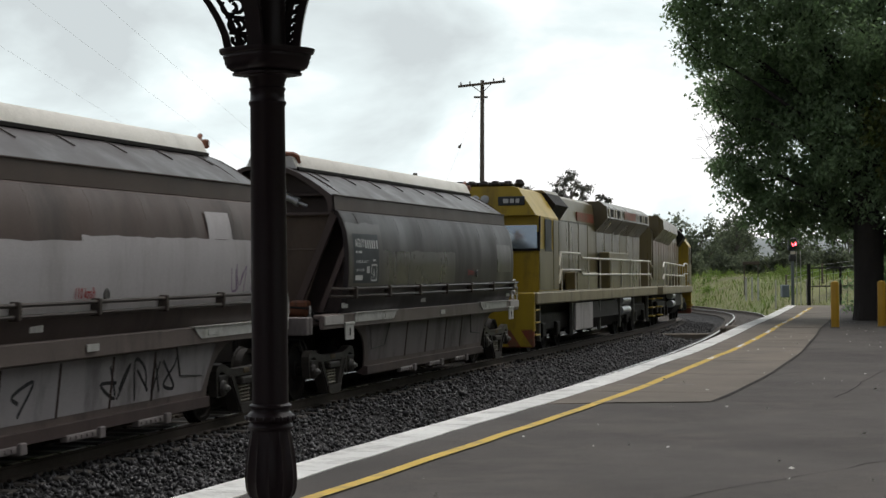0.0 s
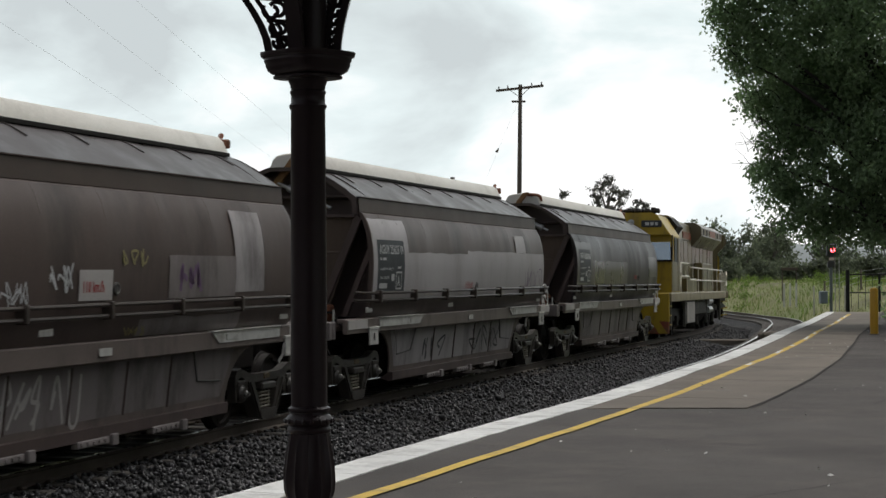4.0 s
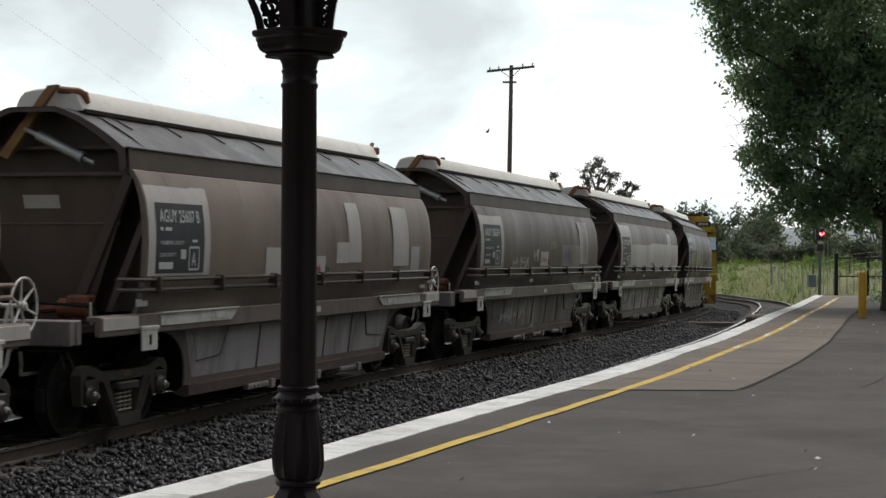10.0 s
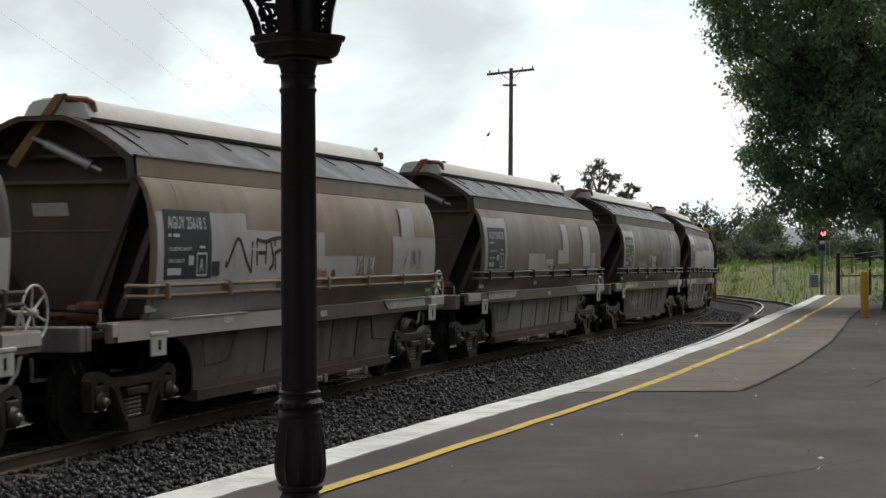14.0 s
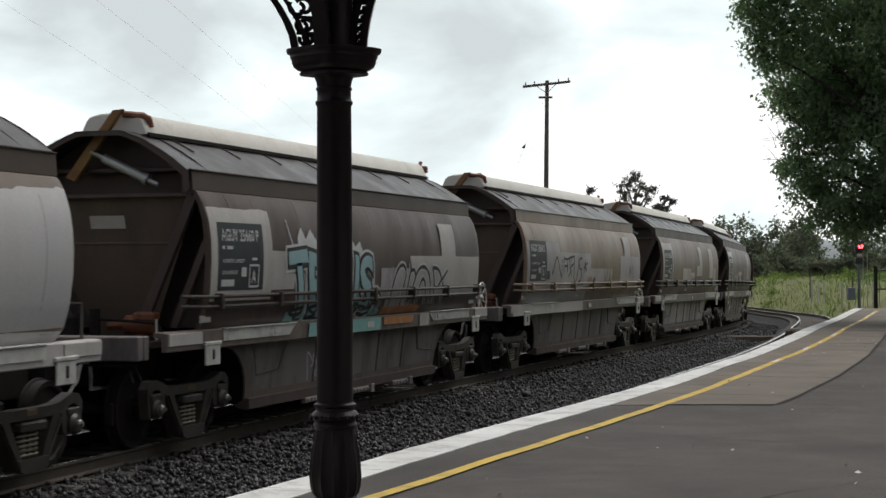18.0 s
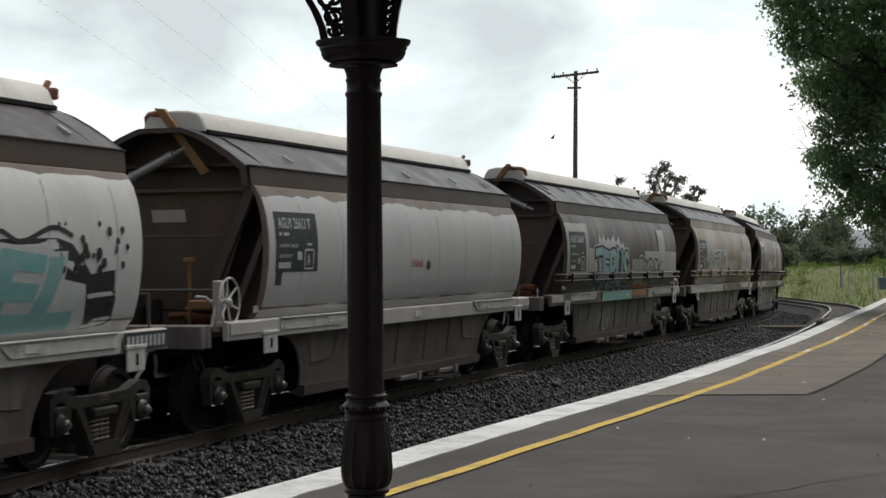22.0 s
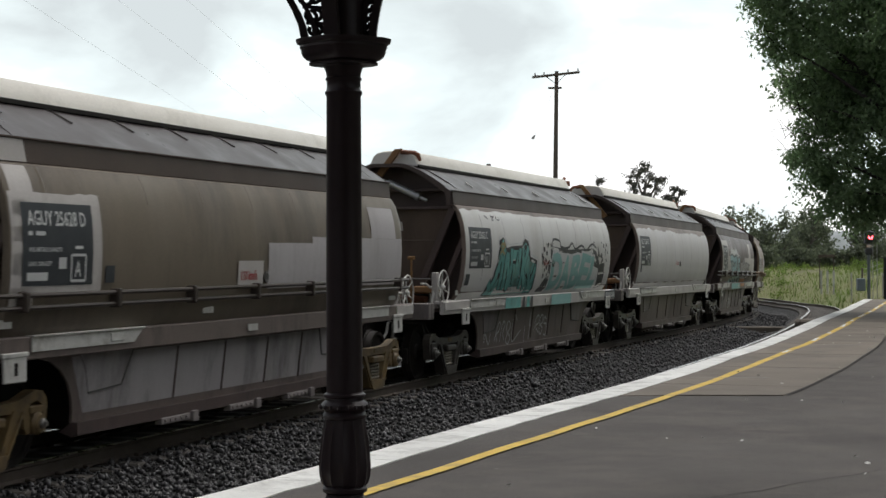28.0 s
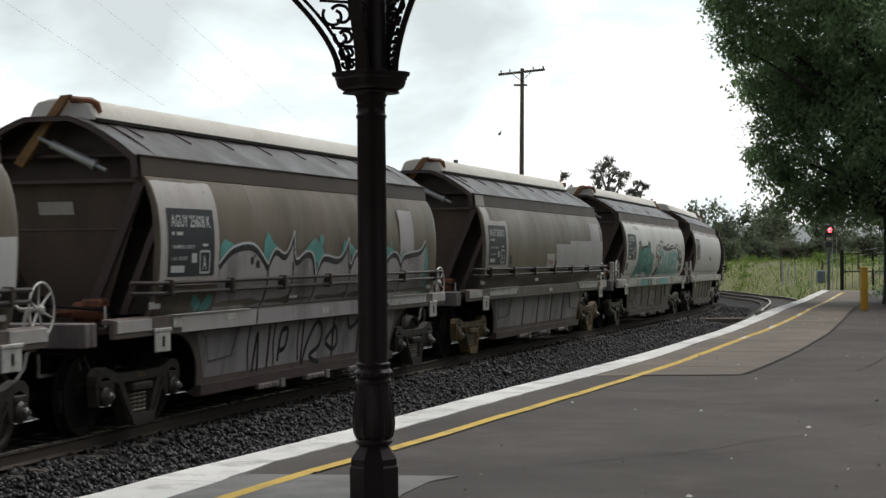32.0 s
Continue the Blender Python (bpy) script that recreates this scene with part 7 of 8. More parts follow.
def motions():
    times = [i * 0.5 for i in range(65)]
    for row in TRAIN:
        centre, base = (row[2], LOCO_LEN - 8.6) if row[0] == "loco" else (-row[0] * PITCH + HALF, BOGIE_B - BOGIE_A)
        shift = 0.0 if row[0] == "loco" else HALF - (BOGIE_A + BOGIE_B) / 2
        walk(row[1], [(t, ride(run(t) + centre - shift, base) @ Matrix.Translation((shift, 0, 0)) @ Matrix.Rotation(radians(row[3] if len(row) > 3 else 0), 4, "Z")) for t in times])
        for b in row[1].children:
            for o in b.children:
                if o.name.startswith("wheelset"):
                    p = o.location.copy()
                    way = -1 if len(row) > 3 else 1
                    turn = [(i * 0.16, Matrix.Translation(p) @ Matrix.Rotation((way * (run(i * 0.16) + 40) / 0.46) % (2 * math.pi), 4, "Y")) for i in range(201)]
                    walk(o, turn)

# ---------------------------------------------------------------- sky backdrop and distance
def cloud_material():
    m = bpy.data.materials.new("cloudy_sky")
    m.use_nodes = True
    nt = m.node_tree
    nt.nodes.clear()
    tc, mp = nt.nodes.new("ShaderNodeTexCoord"), nt.nodes.new("ShaderNodeMapping")
    mp.inputs["Scale"].default_value = (0.0028, 0.0028, 0.0052)
    mp.inputs["Location"].default_value = (0.35, 0.0, 0.1)
    nt.links.new(tc.outputs["Object"], mp.inputs["Vector"])
    n1, n2 = nt.nodes.new("ShaderNodeTexNoise"), nt.nodes.new("ShaderNodeTexNoise")
    n1.inputs["Scale"].default_value, n1.inputs["Detail"].default_value, n1.inputs["Roughness"].default_value, n1.inputs["Distortion"].default_value = 1.5, 8, 0.5, 0.25
    n2.inputs["Scale"].default_value, n2.inputs["Detail"].default_value = 0.8, 3
    nt.links.new(mp.outputs[0], n1.inputs["Vector"])
    nt.links.new(mp.outputs[0], n2.inputs["Vector"])
    sep = nt.nodes.new("ShaderNodeSeparateXYZ")
    nt.links.new(tc.outputs["Object"], sep.inputs[0])
    tilt = nt.nodes.new("ShaderNodeMapRange")   # thicker cloud up and to the west
    tilt.inputs["From Min"].default_value, tilt.inputs["From Max"].default_value = 60, 300
    tilt.inputs["To Min"].default_value, tilt.inputs["To Max"].default_value = 0.12, -0.1
    nt.links.new(sep.outputs["Z"], tilt.inputs["Value"])
    west = nt.nodes.new("ShaderNodeMapRange")
    west.inputs["From Min"].default_value, west.inputs["From Max"].default_value = -420, 250
    west.inputs["To Min"].default_value, west.inputs["To Max"].default_value = -0.09, 0.035
    nt.links.new(sep.outputs["X"], west.inputs["Value"])
    total = None
    for s in (n1.outputs["Fac"], tilt.outputs[0], west.outputs[0]):
        if total is None:
            total = s
        else:
            a = nt.nodes.new("ShaderNodeMath")
            a.operation = "ADD"
            nt.links.new(total, a.inputs[0])
            nt.links.new(s, a.inputs[1])
            total = a.outputs[0]
    ramp = nt.nodes.new("ShaderNodeValToRGB")
    ramp.color_ramp.elements[0].position, ramp.color_ramp.elements[0].color = 0.3, (0.55, 0.6, 0.615, 1)
    ramp.color_ramp.elements[1].position, ramp.color_ramp.elements[1].color = 0.6, (1.0, 1.0, 1.0, 1)
    e = ramp.color_ramp.elements.new(0.47)
    e.color = (0.74, 0.825, 0.835, 1)
    nt.links.new(total, ramp.inputs[0])
    em, out = nt.nodes.new("ShaderNodeEmission"), nt.nodes.new("ShaderNodeOutputMaterial")
    em.inputs["Strength"].default_value = 1.12
    nt.links.new(ramp.outputs[0], em.inputs["Color"])
    nt.links.new(em.outputs[0], out.inputs["Surface"])
    return m


def build_sky():
    g = Geo()
    R = 1900
    rows = []
    for i in range(41):
        a = radians(-55 + 110 * i / 40)
        rows.append([(R * math.sin(a), R * math.cos(a), z) for z in (-80, 100, 300, 600, 900)])
    g.grid(rows)
    solo("backdrop", g, cloud_material(), "bright overcast sky with broken grey cloud", "sky", kind="structure", angle=60)


build_sky()

# ---------------------------------------------------------------- trees
LEAF = material("leaf_dark_green", (0.185, 0.255, 0.16), 0.7, other=(0.135, 0.19, 0.115), scale=1.0, bump=0, island=0.3, spec=0.2)
LEAF_PALE = material("leaf_yellow_green", (0.12, 0.14, 0.035), 0.6, other=(0.08, 0.1, 0.035), scale=1.0, bump=0, island=0.4)
# far leaves greyed and paled: distance haze is mixed into this olive
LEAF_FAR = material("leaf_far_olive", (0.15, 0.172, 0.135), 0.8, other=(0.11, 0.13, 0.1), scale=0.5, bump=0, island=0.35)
LEAF_GUM = material("leaf_gum_dark", (0.135, 0.135, 0.115), 0.7, other=(0.095, 0.097, 0.081), scale=0.5, bump=0, island=0.35)
BARK = material("bark_dark", (0.03, 0.025, 0.022), 0.9, other=(0.018, 0.016, 0.014), scale=5, streak=4, fine=40, bump=0.6, depth=0.02)
BARK_FAR = material("bark_pale", (0.16, 0.145, 0.13), 0.85, scale=3, streak=4, bump=0.2)
GRASS = material("grass_blades", (0.163, 0.19, 0.065), 0.7, other=(0.221, 0.209, 0.098), scale=0.12, bump=0, island=0.15)
WEED = material("weed_green", (0.15, 0.23, 0.06), 0.7, other=(0.24, 0.28, 0.1), scale=0.6, bump=0, island=0.35)

leafy(LEAF, 0.55, 1.7)
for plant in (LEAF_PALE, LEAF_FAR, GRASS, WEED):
    leafy(plant, 0.5, 1.2)


def leaf_mesh(name, mat, lumps, clump_r, leaves, size, seed, droop=0.4, fill=0.55, density=1.0):
    """Leaves in small clumps that lie over and inside a few large lumps (x, y, z, radius)."""
    rng = np.random.RandomState(seed)
    cen = []
    for x, y, z, r in lumps:
        n = max(3, int(density * 9 * (r / clump_r) ** 2 * 0.32))
        d = rng.normal(size=(n, 3))
        d /= np.linalg.norm(d, axis=1)[:, None]
        rad = r * (1 - fill * rng.rand(n) ** 1.7) * (0.86 + 0.26 * rng.rand(n))
        cen.append(np.array((x, y, z)) + d * rad[:, None] * np.array((1, 1, 0.85)))
    cen = np.concatenate(cen)
    k = len(cen)
    cr = clump_r * (0.55 + 0.75 * rng.rand(k))
    p = np.repeat(cen, leaves, 0) + np.clip(rng.normal(size=(k * leaves, 3)), -2, 2) * np.repeat(cr, leaves)[:, None] * np.array((0.48, 0.48, 0.42))
    m = len(p)
    a = rng.normal(size=(m, 3)) + np.array((0, 0, -droop * 2))
    a /= np.linalg.norm(a, axis=1)[:, None]
    b = np.cross(a, rng.normal(size=(m, 3)))
    b /= np.linalg.norm(b, axis=1)[:, None]
    L = (size * (0.6 + 0.8 * rng.rand(m)))[:, None]
    w = L * 0.24
    v = np.stack([p, p + a * L * 0.45 + b * w, p + a * L, p + a * L * 0.45 - b * w], 1).reshape(-1, 3)
    me = bpy.data.meshes.new(name)
    me.vertices.add(m * 4)
    me.vertices.foreach_set("co", v.ravel())
    me.loops.add(m * 4)
    me.loops.foreach_set("vertex_index", np.arange(m * 4, dtype=np.int32))
    me.polygons.add(m)
    me.polygons.foreach_set("loop_start", np.arange(0, m * 4, 4, dtype=np.int32))
    me.materials.append(mat)
    me.update()
    me.validate()
    return me


def limb(g, p, q, r0, r1, rng, bow=0.15, n=6):
    p, q = Vector(p), Vector(q)
    d = (q - p).length
    pts, rs = [], []
    off = Vector((rng.uniform(-1, 1), rng.uniform(-1, 1), rng.uniform(0, 1))) * bow * d
    for i in range(n + 1):
        t = i / n
        pts.append(p.lerp(q, t) + off * math.sin(math.pi * t) + Vector((rng.uniform(-1, 1), rng.uniform(-1, 1), 0)) * 0.015 * d)
        rs.append(r0 + (r1 - r0) * t)
    g.tube(pts, rs, 8)


def build_big_tree():
    rng = random.Random(3)
    t = thing("shade_tree", "large dark-leaved spreading tree beside the platform", "tree")
    base = Vector((9.6, 34.8, 0.6))
    g = Geo()
    fork = Vector((9.65, 35.0, 2.9))
    pts = [base + Vector((0, 0, -0.4)), base + Vector((0.02, 0, 0.3)), base + Vector((0.0, 0.05, 1.2)), fork]
    g.tube(pts, [0.46, 0.34, 0.29, 0.3], 14)
    for k in range(5):
        a = k * 1.26
        g.tube([base + Vector((0.6 * math.cos(a), 0.6 * math.sin(a), -0.35)), base + Vector((0.3 * math.cos(a), 0.3 * math.sin(a), 0.05)), base + Vector((0.2 * math.cos(a), 0.2 * math.sin(a), 0.8))], [0.14, 0.13, 0.08], 8)
    limb(g, fork, (9.8, 35.2, 6.2), 0.26, 0.14, rng, 0.03)
    limb(g, (9.8, 35.2, 6.2), (10.2, 35.6, 9.4), 0.14, 0.04, rng, 0.05)
    part("trunk", g, BARK, t, "dark rough trunk")
    lumps = [(6.3, 36, 8.1, 0.55), (6.35, 36, 7.3, 0.5), (6.3, 36.1, 6.75, 0.45), (6.6, 36, 6.35, 0.5), (6.75, 36, 7.45, 0.9), (6.95, 36.2, 5.5, 0.4), (7.3, 36, 5.1, 0.45), (7.1, 36, 4.15, 0.4), (7.35, 36.1, 3.75, 0.4), (7.7, 36, 3.15, 0.4), (8.5, 35.8, 3.1, 0.3), (9.2, 35.6, 3.0, 0.35), (6.2, 36.3, 9.0, 0.6), (6.7, 36, 8.6, 0.9), (7.2, 36, 8.9, 1.2), (7.9, 36, 6.9, 1.35), (8.9, 36, 8.6, 1.8), (7.75, 36.2, 5.75, 0.95), (8.5, 36, 5.3, 1.3), (7.5, 36, 4.4, 0.9), (8.3, 35.6, 3.65, 0.95), (9.1, 35.3, 3.35, 0.8), (8.1, 36, 4.9, 0.8),
             (9.8, 36, 5.4, 1.8), (10.9, 36, 7.2, 2.3), (10.9, 35.6, 4.1, 1.5), (12.0, 36, 5.0, 2.0), (10.0, 36.5, 3.9, 1.1), (12.6, 36.5, 8.6, 2.4), (9.6, 37, 10.0, 1.9), (11.5, 36.5, 10.6, 2.1), (8.3, 37.5, 6.2, 1.5), (13.6, 36, 6.3, 2.2), (11.6, 34.4, 3.6, 1.1), (9.9, 33.9, 3.4, 0.7), (9.0, 34.6, 4.6, 1.0), (9.8, 34.2, 6.2, 1.3), (8.4, 34.8, 6.6, 1.0), (10.8, 33.8, 4.8, 1.0), (10.8, 36.5, 2.6, 1.2), (12.2, 36, 3.0, 1.5), (7.8, 36, 3.4, 0.55), (8.35, 36, 2.85, 0.55), (7.35, 36, 3.95, 0.5), (10.9, 38.0, 1.5, 0.8), (11.9, 37.2, 1.6, 1.0), (12.9, 37, 1.6, 1.0)]
    for x, y, z, r in lumps:
        h = Geo()
        root = Vector((9.7 + 0.25 * (x - 9.7) * max(0, min(1, (z - 3.5) / 6)), 35.2, max(2.7, min(2.9 + 0.72 * (z - 2.9), 7.5) - 0.35 * abs(x - 9.7))))
        limb(h, root, (x, y, z), 0.05, 0.015, rng, 0.2)
        for _ in range(3):
            limb(h, (x, y, z), (x + rng.uniform(-r, r) * 0.8, y + rng.uniform(-r, r) * 0.8, z + rng.uniform(-0.4, 0.8) * r), 0.02, 0.006, rng)
        part("limb", h, BARK, t)
    part("crown", leaf_mesh("crown", LEAF, lumps, 0.36, 100, 0.1, 7, 0.35, 0.75, density=1.8), LEAF, t, "dense dark green leaves")
    part("young_leaves", leaf_mesh("young_leaves", LEAF_PALE, [(9.75, 33.9, 4.6, 0.5), (9.95, 33.7, 4.0, 0.4), (9.9, 33.9, 5.4, 0.4), (9.6, 33.9, 5.0, 0.3)], 0.3, 40, 0.14, 9), LEAF_PALE, t, "yellow-green young leaves")
    tw = Geo()
    for k in range(16):
        z = 4.3 + (k % 8) * 0.18
        p = Vector((7.2, 36 + rng.uniform(-0.5, 0.5), z))
        q = p + Vector((rng.uniform(-0.95, -0.5), 0, rng.uniform(-0.1, 0.45)))
        limb(tw, p, q, 0.01, 0.003, rng, 0.3)
        limb(tw, p.lerp(q, 0.6), q + Vector((0.1, 0, 0.3)), 0.006, 0.003, rng, 0.1)
    limb(tw, (7.3, 36, 5.5), (6.2, 36, 6.1), 0.02, 0.006, rng, -0.25)
    part("twig", tw, BARK, t, "thin bare twigs")


build_big_tree()


def far_tree(x, y, top, spread, seed, name="gum_tree", label="distant olive-green gum tree with open crown", sparse=0.8, n=8, leaf=0.34, group="distant trees", low=0.3, mat=None, clump=0.2, fat=(0.22, 0.4)):
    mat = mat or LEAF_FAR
    rng = random.Random(seed)
    z0 = float(ground_height(np.array([x]), np.array([y]))[0])
    t = thing(name, label, "tree", group)
    H = top - z0
    g = Geo()
    fork = Vector((x + rng.uniform(-0.2, 0.2), y, z0 + H * low))
    limb(g, (x, y, z0 - 0.2), fork, 0.05 * H ** 0.8, 0.035 * H ** 0.8, rng, 0.04)
    lumps = []
    for k in range(n):
        a = rng.uniform(0, 6.28)
        r = spread * rng.uniform(0.25, 0.8)
        c = (x + r * math.cos(a), y + r * math.sin(a), z0 + H * rng.uniform(low + 0.05, 0.92))
        lumps.append((*c, spread * rng.uniform(*fat)))
        limb(g, fork, c, 0.02 * H ** 0.8, 0.01 * H ** 0.8, rng, 0.1)
    lumps.append((x, y, top - spread * 0.28, spread * 0.3))
    part("trunk", g, BARK_FAR, t, "pale trunk and limbs")
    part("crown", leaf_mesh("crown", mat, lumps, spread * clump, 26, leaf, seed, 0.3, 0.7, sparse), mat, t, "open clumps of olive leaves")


far_tree(18.4, 180, 11.9, 3.2, 1, n=11, sparse=0.75, leaf=0.24, low=0.5, mat=LEAF_GUM, clump=0.1, fat=(0.17, 0.3))
far_tree(14.0, 180, 10.2, 1.3, 2, n=5, mat=LEAF_GUM)
far_tree(22.2, 185, 9.4, 1.5, 3, n=6, mat=LEAF_GUM)
rngf = random.Random(12)
for x, y, top, sp in ((24.3, 150, 6.2, 3.0), (26.8, 153, 5.4, 2.6), (22.0, 156, 5.4, 2.8), (29.6, 158, 4.6, 2.0), (31.2, 160, 6.3, 1.9), (33.5, 170, 6.6, 2.1), (35.6, 158, 6.0, 2.2), (38.2, 165, 6.6, 2.6), (41.0, 155, 6.0, 2.6), (43.5, 162, 7.2, 3.0), (47, 160, 7.0, 3.0), (51, 166, 7.4, 3.0), (56, 160, 7.0, 3.2), (20.5, 165, 4.6, 2.4), (17.5, 172, 4.6, 2.4), (61, 168, 7.6, 3.2), (29.3, 178, 4.6, 1.8), (36.5, 180, 5.4, 2.0), (22, 170, 5.0, 2.4)):
    far_tree(x, y, top, sp, int(x * 10), sparse=rngf.uniform(0.55, 0.9), n=13, low=0.15)
for x, y, top, sp in ((38.5, 150, 3.2, 2.6), (43, 148, 3.6, 2.8), (33, 152, 2.8, 2.4), (24, 147, 2.9, 2.4), (28.5, 150, 2.8, 2.2)):
    z0 = float(ground_height(np.array([x]), np.array([y]))[0])
    t = thing("bush", "distant grey-green bush on the grassy bank", "bush", "bushes on the bank")
    rb = random.Random(int(x * 7))
    g = Geo()
    for k in range(4):
        limb(g, (x + rb.uniform(-0.3, 0.3), y, z0 - 0.2), (x + rb.uniform(-1, 1) * sp * 0.5, y + rb.uniform(-1, 1), z0 + (top - z0) * 0.7), 0.06, 0.02, rb)
    part("stem", g, BARK_FAR, t)
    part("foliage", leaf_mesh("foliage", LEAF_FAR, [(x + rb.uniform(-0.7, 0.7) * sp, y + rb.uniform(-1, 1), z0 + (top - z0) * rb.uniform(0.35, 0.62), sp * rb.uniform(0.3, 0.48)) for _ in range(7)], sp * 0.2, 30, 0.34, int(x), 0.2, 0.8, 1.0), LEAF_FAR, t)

# low scrub that closes the gaps under the trees
rs = random.Random(31)
scrub = [(18 + i * 0.75 + rs.uniform(-0.5, 0.5), rs.uniform(150, 176), 1.0 + rs.uniform(0.1, 2.2), rs.uniform(0.8, 1.5)) for i in range(70)]
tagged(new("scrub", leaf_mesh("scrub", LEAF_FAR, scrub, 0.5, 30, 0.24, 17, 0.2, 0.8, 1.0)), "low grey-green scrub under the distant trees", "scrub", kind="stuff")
rs = random.Random(37)
herbs = []
for i in range(46):
    x, y = rs.uniform(22, 44), rs.uniform(116, 142)
    herbs.append((x, y, float(ground_height(np.array([x]), np.array([y]))[0]) + 0.1, rs.uniform(0.35, 0.8)))
tagged(new("herbs", leaf_mesh("herbs", WEED, herbs, 0.3, 26, 0.14, 19, -0.3, 0.6, 1.0)), "fresh green weeds in mounds on the bank", "weeds", kind="stuff")

# hills behind, the haze over them painted as pale grey
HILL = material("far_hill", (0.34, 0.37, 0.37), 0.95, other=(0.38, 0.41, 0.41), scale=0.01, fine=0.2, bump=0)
g = Geo()
rows = []
for i in range(80):
    x = -500 + i * 16
    h = 17 + 7 * noise.noise(Vector((x * 0.006, 2, 0))) + 3 * noise.noise(Vector((x * 0.03, 5, 0)))
    rows.append([(x, 1250, -5), (x, 1270, h * 0.7), (x, 1300, h), (x, 1400, -5)])
solo("hill", g.grid(rows), HILL, "low wooded hills far behind the railway, haze painted into their colour", "hill", kind="structure")


def tufts(name, mat, n, region, size, seed, label, category):
    """Grass blades, scattered and clumped."""
    rng = np.random.RandomState(seed)
    x0, x1, y0, y1 = region
    x, y = rng.uniform(x0, x1, n), rng.uniform(y0, y1, n)
    keep = []
    z = np.empty(n)
    for i in range(0, n, 4000):
        z[i:i + 4000] = ground_height(x[i:i + 4000], y[i:i + 4000])
    d = np.concatenate([np.hypot(TRACK_X[::4][None, :] - x[i:i + 4000, None], TRACK_Y[::4][None, :] - y[i:i + 4000, None]).min(1) for i in range(0, n, 4000)])
    pl = (y < 47.5)
    ok = (d > 6.4) & ~pl
    x, y, z = x[ok], y[ok], z[ok]
    m = len(x)
    a = rng.uniform(0, 6.28, m)
    h = size * (0.5 + rng.rand(m)) * (0.6 + 0.8 * (np.sin(x * 0.35 + 1.3 * np.sin(y * 0.2)) > -0.2))
    lean = rng.normal(size=(m, 2)) * 0.3 * h[:, None]
    w = 0.06 * size / 0.4 * (0.6 + rng.rand(m))
    b0 = np.stack([x - w * np.cos(a), y - w * np.sin(a), z - 0.1], 1)
    b1 = np.stack([x + w * np.cos(a), y + w * np.sin(a), z - 0.1], 1)
    tip = np.stack([x + lean[:, 0], y + lean[:, 1], z + h], 1)
    v = np.stack([b0, b1, tip], 1).reshape(-1, 3)
    me = bpy.data.meshes.new(name)
    me.from_pydata(v.tolist(), [], [(3 * i, 3 * i + 1, 3 * i + 2) for i in range(m)])
    me.materials.append(mat)
    me.update()
    tagged(new(name, me), label, category, kind="stuff")


tufts("grass", GRASS, 80000, (9, 48, 60, 158), 0.1, 5, "long yellow-green grass on the bank", "grass")
tufts("weeds", WEED, 3000, (16, 40, 104, 150), 0.26, 6, "taller green weeds among the grass", "weeds")

# ---------------------------------------------------------------- ballast stones
def stones(n_seed=2):
    rng = np.random.RandomState(n_seed)
    ss, vv = [], []
    for s0, s1, dens in ((-18, 4, 290), (4, 20, 170), (20, 45, 75), (45, 75, 25)):
        n = int((s1 - s0) * 4.1 * dens)
        ss.append(rng.uniform(s0, s1, n))
        vv.append(rng.uniform(0.86, 5.0, n))
    s, v = np.concatenate(ss), np.concatenate(vv)
    th = np.interp(s, TRACK_S, TRACK_TH)
    x = np.interp(s, TRACK_S, TRACK_X) + v * np.cos(th)
    y = np.interp(s, TRACK_S, TRACK_Y) - v * np.sin(th)
    lo = np.array([loop_offset(a) for a in s])
    z = np.interp(v, (0.7, 1.35, 2.0, 2.9, 3.5, 4.1, 5.2), (-0.2, -0.23, -0.38, -0.46, -0.42, -0.25, -0.22)) + np.interp(s, TRACK_S, TRACK_Z)
    n = len(s)
    r = 0.017 + 0.036 * rng.rand(n) ** 1.7
    r[rng.rand(n) < 0.004] *= 1.9
    base = np.array([(1, 0, 0), (-1, 0, 0), (0, 1, 0), (0, -1, 0), (0, 0, 1), (0, 0, -1)], float)
    f = np.array([(0, 2, 4), (2, 1, 4), (1, 3, 4), (3, 0, 4), (2, 0, 5), (1, 2, 5), (3, 1, 5), (0, 3, 5)])
    q = rng.normal(size=(n, 3, 3))
    q, _ = np.linalg.qr(q)
    pts = np.einsum("nij,kj->nki", q, base) * (0.4 + 1.0 * rng.rand(n, 6))[:, :, None] * r[:, None, None]
    pts += np.stack([x, y, z + r * (0.1 + 0.9 * rng.rand(n))], 1)[:, None, :]
    F = (f[None] + (np.arange(n) * 6)[:, None, None]).reshape(-1, 3)
    me = bpy.data.meshes.new("ballast_stones")
    me.vertices.add(n * 6)
    me.vertices.foreach_set("co", pts.ravel())
    me.loops.add(len(F) * 3)
    me.loops.foreach_set("vertex_index", F.ravel().astype(np.int32))
    me.polygons.add(len(F))
    me.polygons.foreach_set("loop_start", np.arange(0, len(F) * 3, 3, dtype=np.int32))
    me.materials.append(STONE)
    me.update()
    me.validate()
    tagged(new("ballast_stones", me), "loose dark grey crushed stones between track and platform", "ballast", kind="stuff")


stones()

# ---------------------------------------------------------------- poles, signal, posts
POLE_WOOD = material("pole_wood", (0.17, 0.145, 0.13), 0.9, other=(0.12, 0.1, 0.09), scale=4, streak=6, bump=0.3)


